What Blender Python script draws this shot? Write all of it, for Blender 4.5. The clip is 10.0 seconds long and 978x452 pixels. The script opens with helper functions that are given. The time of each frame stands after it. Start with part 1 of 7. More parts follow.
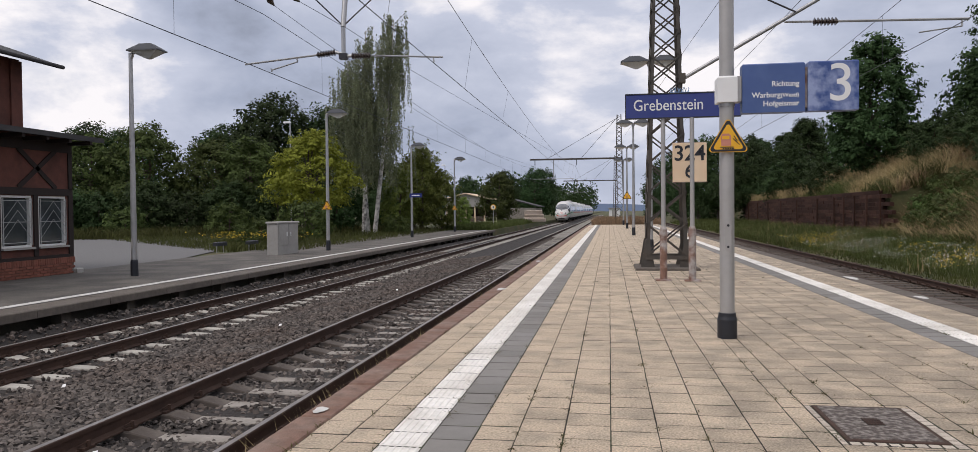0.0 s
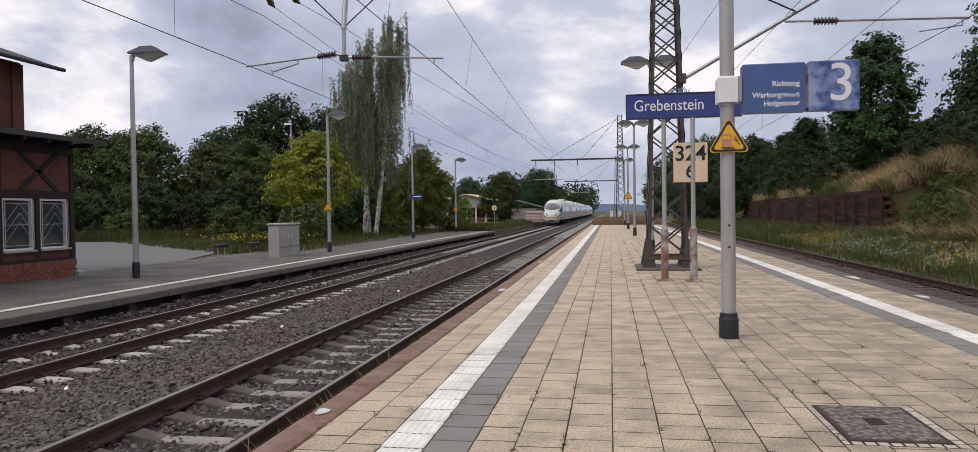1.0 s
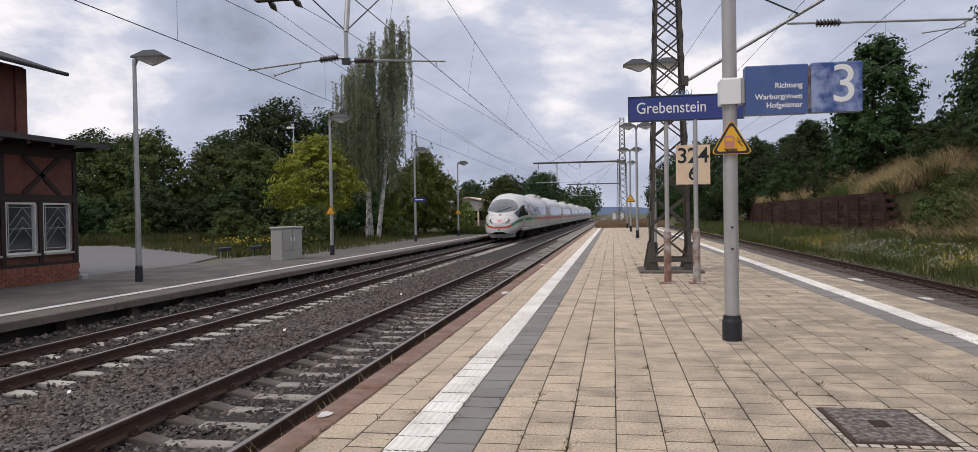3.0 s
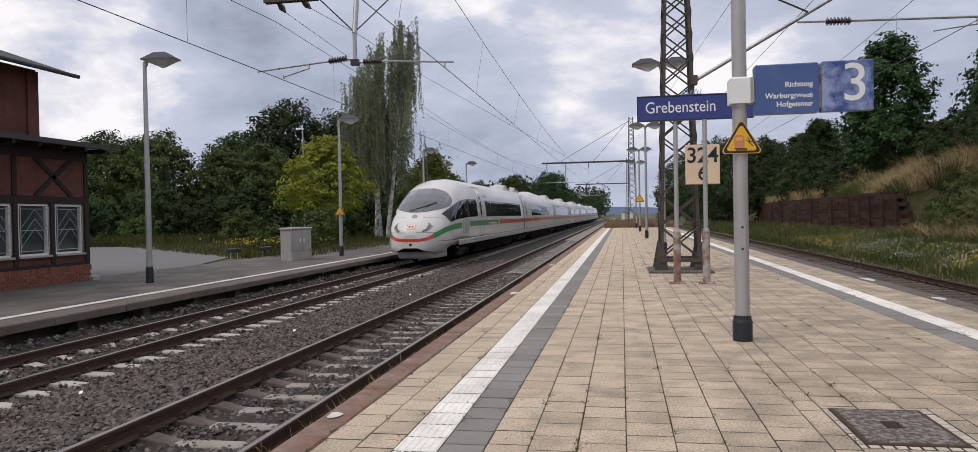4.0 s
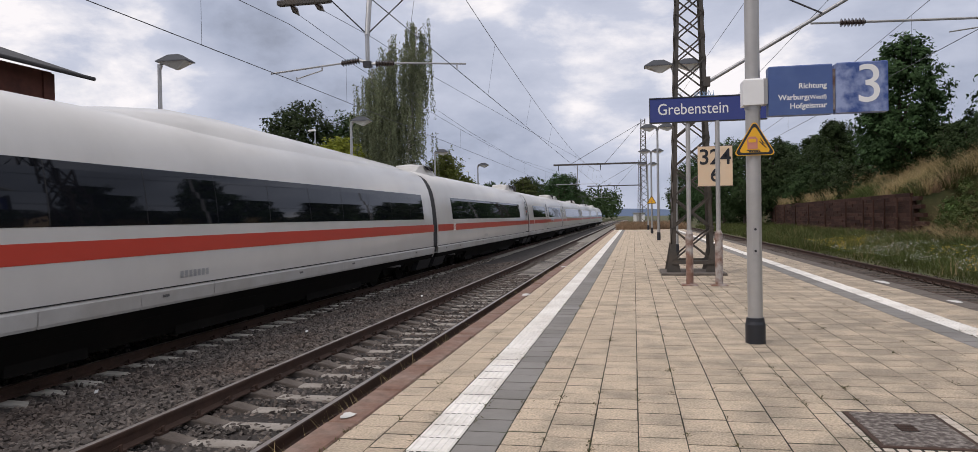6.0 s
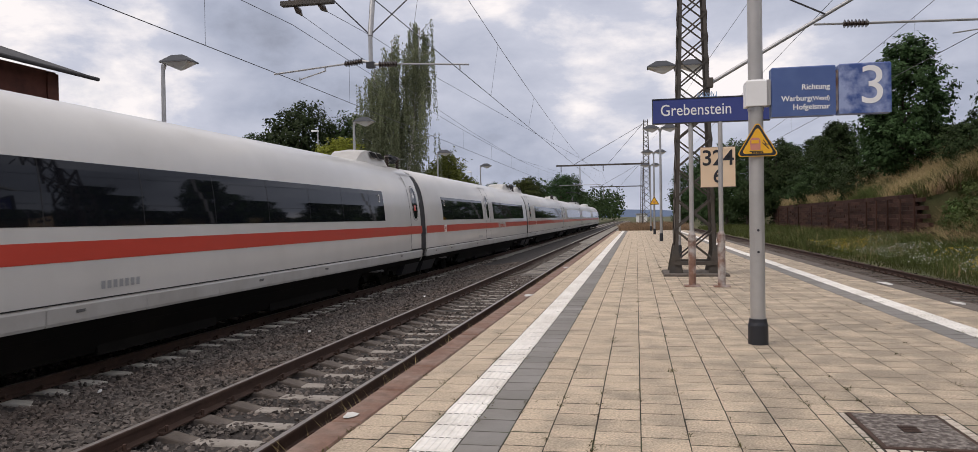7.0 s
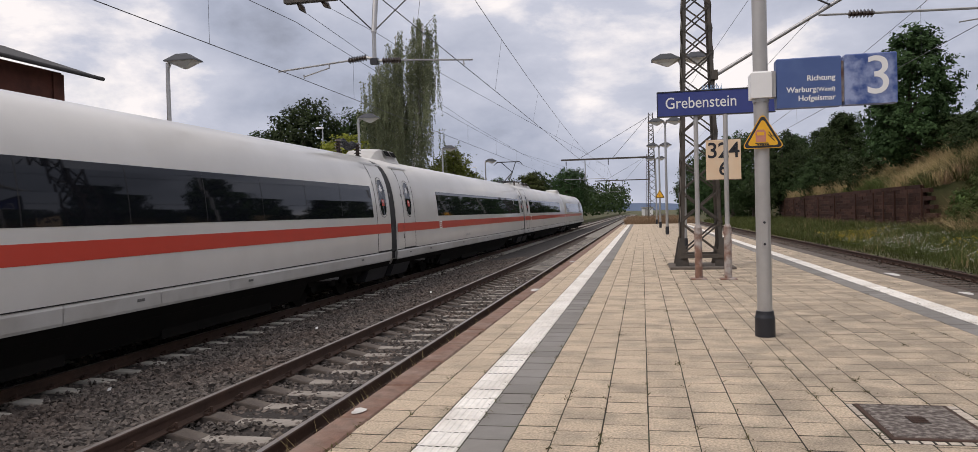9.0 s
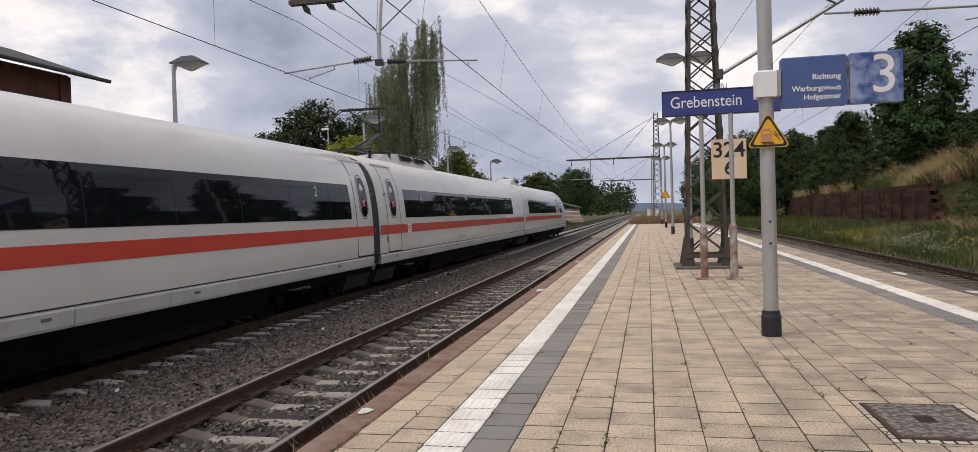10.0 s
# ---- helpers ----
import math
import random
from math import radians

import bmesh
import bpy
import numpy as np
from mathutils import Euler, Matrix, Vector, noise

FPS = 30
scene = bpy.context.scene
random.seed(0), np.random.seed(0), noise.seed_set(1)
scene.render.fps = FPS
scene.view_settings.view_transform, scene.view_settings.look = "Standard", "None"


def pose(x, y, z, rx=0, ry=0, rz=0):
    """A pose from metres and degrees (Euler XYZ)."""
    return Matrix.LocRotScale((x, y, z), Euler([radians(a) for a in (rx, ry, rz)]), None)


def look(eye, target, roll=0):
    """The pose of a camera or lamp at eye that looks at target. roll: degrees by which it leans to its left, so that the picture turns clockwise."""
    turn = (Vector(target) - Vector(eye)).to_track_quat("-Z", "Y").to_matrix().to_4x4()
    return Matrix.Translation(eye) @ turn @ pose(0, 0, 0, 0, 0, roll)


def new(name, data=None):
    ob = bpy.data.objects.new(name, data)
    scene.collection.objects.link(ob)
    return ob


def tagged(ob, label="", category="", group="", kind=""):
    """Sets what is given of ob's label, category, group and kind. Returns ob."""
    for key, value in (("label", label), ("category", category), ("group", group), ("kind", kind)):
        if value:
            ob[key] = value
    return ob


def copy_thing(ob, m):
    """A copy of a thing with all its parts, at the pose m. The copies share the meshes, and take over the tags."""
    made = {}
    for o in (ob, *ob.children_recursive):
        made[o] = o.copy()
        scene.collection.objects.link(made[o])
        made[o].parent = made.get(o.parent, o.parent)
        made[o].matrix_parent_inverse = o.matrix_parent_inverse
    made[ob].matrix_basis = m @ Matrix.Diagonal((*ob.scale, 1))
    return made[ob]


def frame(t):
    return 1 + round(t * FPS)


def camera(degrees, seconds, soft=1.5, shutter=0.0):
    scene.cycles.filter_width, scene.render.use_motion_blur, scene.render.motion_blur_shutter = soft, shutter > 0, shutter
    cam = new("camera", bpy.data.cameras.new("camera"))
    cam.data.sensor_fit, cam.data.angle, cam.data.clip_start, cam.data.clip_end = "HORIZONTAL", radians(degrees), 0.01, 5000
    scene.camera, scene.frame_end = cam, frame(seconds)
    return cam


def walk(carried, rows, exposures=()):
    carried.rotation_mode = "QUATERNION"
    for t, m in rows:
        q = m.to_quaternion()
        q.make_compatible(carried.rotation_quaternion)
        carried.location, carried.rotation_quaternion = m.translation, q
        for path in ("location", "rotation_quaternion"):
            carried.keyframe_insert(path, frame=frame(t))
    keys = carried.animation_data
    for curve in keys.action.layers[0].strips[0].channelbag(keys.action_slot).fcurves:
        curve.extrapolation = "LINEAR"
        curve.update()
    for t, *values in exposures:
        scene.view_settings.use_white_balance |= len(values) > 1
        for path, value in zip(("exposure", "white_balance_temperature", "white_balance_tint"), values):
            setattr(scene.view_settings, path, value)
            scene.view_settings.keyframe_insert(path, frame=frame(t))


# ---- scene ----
cam = camera(66.8, 10.0, soft=0.65, shutter=0.03)
PATH = [
    (0.0, -0.0000, -0.0000, 1.4500, 88.877, 0.526, 9.222),
    (0.5, 0.0040, -0.0071, 1.4501, 89.028, 0.511, 9.390),
    (1.0, 0.0012, -0.0069, 1.4531, 88.935, 0.756, 9.306),
    (1.5, 0.0022, -0.0066, 1.4504, 88.966, 0.871, 9.241),
    (2.0, 0.0021, -0.0040, 1.4497, 89.057, 0.729, 9.453),
    (2.5, 0.0007, -0.0016, 1.4456, 89.167, 0.823, 9.342),
    (4.0, -0.0039, 0.0085, 1.4482, 89.216, 1.050, 10.172),
    (4.5, -0.0037, -0.0144, 1.4486, 89.347, 0.951, 10.448),
    (5.0, -0.0066, -0.0263, 1.4501, 89.442, 0.861, 10.778),
    (5.5, -0.0080, -0.0068, 1.4483, 89.339, 0.969, 10.946),
    (7.0, -0.0109, -0.0203, 1.4459, 89.413, 0.855, 11.245),
    (7.5, -0.0140, -0.0302, 1.4465, 89.305, 1.268, 11.411),
    (8.0, -0.0118, -0.0241, 1.4444, 89.371, 1.223, 11.509),
    (8.5, -0.0091, -0.0248, 1.4430, 89.342, 1.324, 11.605),
    (9.0, -0.0099, -0.0265, 1.4444, 89.049, 1.469, 11.668),
    (9.5, -0.0096, -0.0275, 1.4428, 89.068, 1.603, 11.629),
    (10.0, -0.0072, -0.0344, 1.4421, 89.099, 1.695, 12.083),
]
walk(cam, [(t, pose(x, y, z, a, b, c)) for t, x, y, z, a, b, c in PATH], exposures=((0.0, 0.0, 6740, 15), (5.5, 0.0, 6740, 15), (7.5, 0.0, 7020, 16), (10.0, 0.0, 7020, 16)))

# plan: y runs along the tracks, the island platform's paving is z = 0
NEAR_X, NEAR_Z = -3.82, -0.42      # track beside the island platform
FAR_X, FAR_Z = -8.66, -0.60        # track of the express train
SIDE_X, SIDE_Z = 7.40, -0.42       # track on the other side of the island
LEFT_Z = -0.26                     # house platform
END_Y = 76.0                       # end of the island platform

# ---- world and sun ----
world = bpy.data.worlds.new("sky")
scene.world = world
world.use_nodes = True
wn, wl = world.node_tree.nodes, world.node_tree.links
wn.clear()


def wnode(kind, **values):
    n = wn.new(kind)
    for k, v in values.items():
        n.inputs[k.replace("_", " ")].default_value = v
    return n


sky = wn.new("ShaderNodeTexSky")
sky.sky_type, sky.sun_disc = "NISHITA", False
sky.sun_elevation, sky.sun_rotation = radians(51), radians(227)
coord = wn.new("ShaderNodeTexCoord")
stretch = wn.new("ShaderNodeMapping")
stretch.inputs["Scale"].default_value = (1.0, 1.0, 1.9)
stretch.inputs["Location"].default_value = (0.75, 0.4, 0.5)
wl.new(coord.outputs["Generated"], stretch.inputs["Vector"])
big = wnode("ShaderNodeTexNoise", Scale=2.1, Detail=8.0, Roughness=0.52, Distortion=0.25)
wl.new(stretch.outputs[0], big.inputs["Vector"])
fine = wnode("ShaderNodeTexNoise", Scale=7.5, Detail=8.0, Roughness=0.6, Distortion=0.2)
wl.new(stretch.outputs[0], fine.inputs["Vector"])
cloud = wn.new("ShaderNodeValToRGB")
cr = cloud.color_ramp
cr.elements[0].position, cr.elements[0].color = 0.37, (0.35, 0.41, 0.53, 1)
cr.elements[1].position, cr.elements[1].color = 0.59, (1.13, 1.15, 1.19, 1)
e = cr.elements.new(0.43)
e.color = (0.47, 0.55, 0.71, 1)
e = cr.elements.new(0.53)
e.color = (0.66, 0.74, 0.90, 1)
both = wn.new("ShaderNodeMix")
both.data_type = "FLOAT"
both.inputs["Factor"].default_value = 0.22
wl.new(big.outputs["Fac"], both.inputs[2])
wl.new(fine.outputs["Fac"], both.inputs[3])
wl.new(both.outputs[0], cloud.inputs["Fac"])
gap = wnode("ShaderNodeTexNoise", Scale=2.1, Detail=6.0, Roughness=0.5)
wl.new(stretch.outputs[0], gap.inputs["Vector"])
cover = wn.new("ShaderNodeValToRGB")
cover.color_ramp.elements[0].position, cover.color_ramp.elements[0].color = 0.62, (1, 1, 1, 1)
cover.color_ramp.elements[1].position, cover.color_ramp.elements[1].color = 0.78, (0.55, 0.55, 0.55, 1)
wl.new(gap.outputs["Fac"], cover.inputs["Fac"])
bg_sky = wnode("ShaderNodeBackground", Strength=0.10)
bg_cloud = wnode("ShaderNodeBackground", Strength=0.83)
wl.new(sky.outputs[0], bg_sky.inputs["Color"])
# a cloud cover is brighter overhead than towards the horizon
height = wn.new("ShaderNodeSeparateXYZ")
wl.new(coord.outputs["Generated"], height.inputs[0])
zenith = wn.new("ShaderNodeMapRange")
zenith.interpolation_type = "SMOOTHSTEP"
zenith.inputs["From Min"].default_value, zenith.inputs["From Max"].default_value = 0.30, 0.95
zenith.inputs["To Min"].default_value, zenith.inputs["To Max"].default_value = 0.0, 1.0
wl.new(height.outputs["Z"], zenith.inputs["Value"])
over = wn.new("ShaderNodeMix")
over.data_type = "RGBA"
over.inputs[7].default_value = (1.10, 1.14, 1.22, 1)
wl.new(zenith.outputs[0], over.inputs["Factor"])
wl.new(cloud.outputs[0], over.inputs[6])
wl.new(over.outputs[2], bg_cloud.inputs["Color"])
mixw = wn.new("ShaderNodeMixShader")
wl.new(cover.outputs[0], mixw.inputs["Fac"])
wl.new(bg_sky.outputs[0], mixw.inputs[1])
wl.new(bg_cloud.outputs[0], mixw.inputs[2])
wout = wn.new("ShaderNodeOutputWorld")
wl.new(mixw.outputs[0], wout.inputs["Surface"])

sun = bpy.data.lights.new("sun", "SUN")
sun.energy, sun.angle, sun.color = 1.35, radians(30), (1.0, 0.96, 0.9)
new("sun", sun).matrix_world = look((-32, -20, 55), (0, 10, 0))


# ---- materials ----
def material(name, base, rough=0.7, metal=0.0, vary=0.12, scale=6.0, second=None, patch=0.0, patch_scale=0.7,
             bump=0.0, bump_scale=40.0, islands=0.0, coat=0.0, spec=0.5, rough_vary=0.08, drift=None):
    """A node material: base colour with fine variation, broad patches of a second colour, a difference from piece to piece and relief."""
    m = bpy.data.materials.new(name)
    m.use_nodes = True
    n, l = m.node_tree.nodes, m.node_tree.links
    p = n["Principled BSDF"]
    p.inputs["Metallic"].default_value = metal
    p.inputs["Coat Weight"].default_value = coat
    p.inputs["Specular IOR Level"].default_value = spec
    tc = n.new("ShaderNodeTexCoord")
    geo = n.new("ShaderNodeNewGeometry")
    vec = geo.outputs["Position"] if name.startswith("world_") else tc.outputs["Object"]
    a = n.new("ShaderNodeTexNoise")
    a.inputs["Scale"].default_value, a.inputs["Detail"].default_value, a.inputs["Roughness"].default_value = scale, 6, 0.65
    l.new(vec, a.inputs["Vector"])
    b = n.new("ShaderNodeTexNoise")
    b.inputs["Scale"].default_value, b.inputs["Detail"].default_value = patch_scale, 5
    l.new(vec, b.inputs["Vector"])
    hsv = n.new("ShaderNodeHueSaturation")
    mix = n.new("ShaderNodeMix")
    mix.data_type = "RGBA"
    mix.inputs[6].default_value = (*base, 1)
    mix.inputs[7].default_value = (*(second or base), 1)
    ramp = n.new("ShaderNodeMapRange")
    ramp.inputs["From Min"].default_value, ramp.inputs["From Max"].default_value = 0.42, 0.66
    ramp.inputs["To Max"].default_value = patch
    if drift:
        # dirt gathers across the width, away from the walked edge
        xyz = n.new("ShaderNodeSeparateXYZ")
        l.new(vec, xyz.inputs[0])
        side = n.new("ShaderNodeMapRange")
        side.inputs["From Min"].default_value, side.inputs["From Max"].default_value = drift[0], drift[1]
        side.inputs["To Min"].default_value, side.inputs["To Max"].default_value = -drift[2], drift[2]
        l.new(xyz.outputs["X"], side.inputs["Value"])
        dirt = n.new("ShaderNodeMath")
        l.new(b.outputs["Fac"], dirt.inputs[0])
        l.new(side.outputs[0], dirt.inputs[1])
        l.new(dirt.outputs[0], ramp.inputs["Value"])
    else:
        l.new(b.outputs["Fac"], ramp.inputs["Value"])
    l.new(ramp.outputs[0], mix.inputs["Factor"])
    l.new(mix.outputs[2], hsv.inputs["Color"])
    val = n.new("ShaderNodeMapRange")
    val.inputs["From Min"].default_value, val.inputs["From Max"].default_value = 0.25, 0.75
    val.inputs["To Min"].default_value, val.inputs["To Max"].default_value = 1 - vary, 1 + vary
    l.new(a.outputs["Fac"], val.inputs["Value"])
    out = val.outputs[0]
    if islands:
        info = n.new("ShaderNodeObjectInfo")
        add = n.new("ShaderNodeMath")
        l.new(geo.outputs["Random Per Island"], add.inputs[0])
        l.new(info.outputs["Random"], add.inputs[1])
        fr = n.new("ShaderNodeMath")
        fr.operation = "FRACT"
        l.new(add.outputs[0], fr.inputs[0])
        each = n.new("ShaderNodeMapRange")
        each.inputs["To Min"].default_value, each.inputs["To Max"].default_value = 1 - islands, 1 + islands
        l.new(fr.outputs[0], each.inputs["Value"])
        mul = n.new("ShaderNodeMath")
        mul.operation = "MULTIPLY"
        l.new(out, mul.inputs[0])
        l.new(each.outputs[0], mul.inputs[1])
        out = mul.outputs[0]
    l.new(out, hsv.inputs["Value"])
    l.new(hsv.outputs[0], p.inputs["Base Color"])
    rr = n.new("ShaderNodeMapRange")
    rr.inputs["To Min"].default_value, rr.inputs["To Max"].default_value = max(0.02, rough - rough_vary), min(1, rough + rough_vary)
    l.new(a.outputs["Fac"], rr.inputs["Value"])
    l.new(rr.outputs[0], p.inputs["Roughness"])
    if bump:
        c = n.new("ShaderNodeTexNoise")
        c.inputs["Scale"].default_value, c.inputs["Detail"].default_value = bump_scale, 4
        l.new(vec, c.inputs["Vector"])
        bp = n.new("ShaderNodeBump")
        bp.inputs["Strength"].default_value, bp.inputs["Distance"].default_value = bump, 0.02
        l.new(c.outputs["Fac"], bp.inputs["Height"])
        l.new(bp.outputs[0], p.inputs["Normal"])
    return m


def leaf_material(name, base, vary=0.22):
    m = material(name, base, rough=0.7, vary=0.42, scale=0.55, islands=vary, spec=0.15)
    n, l = m.node_tree.nodes, m.node_tree.links
    p = n["Principled BSDF"]
    tone = n.new("ShaderNodeHueSaturation")
    info = n.new("ShaderNodeObjectInfo")
    for socket, lo, hi in (("Hue", 0.465, 0.512), ("Value", 0.72, 1.35)):
        each = n.new("ShaderNodeMapRange")
        each.inputs["To Min"].default_value, each.inputs["To Max"].default_value = lo, hi
        l.new(info.outputs["Random"], each.inputs["Value"])
        l.new(each.outputs[0], tone.inputs[socket])
    l.new(p.inputs["Base Color"].links[0].from_socket, tone.inputs["Color"])
    l.new(tone.outputs[0], p.inputs["Base Color"])
    glow = n.new("ShaderNodeBsdfTranslucent")
    mix = n.new("ShaderNodeMixShader")
    mix.inputs["Fac"].default_value = 0.22
    l.new(p.inputs["Base Color"].links[0].from_socket, glow.inputs["Color"])
    l.new(p.outputs[0], mix.inputs[1])
    l.new(glow.outputs[0], mix.inputs[2])
    l.new(mix.outputs[0], n["Material Output"].inputs["Surface"])
    return m


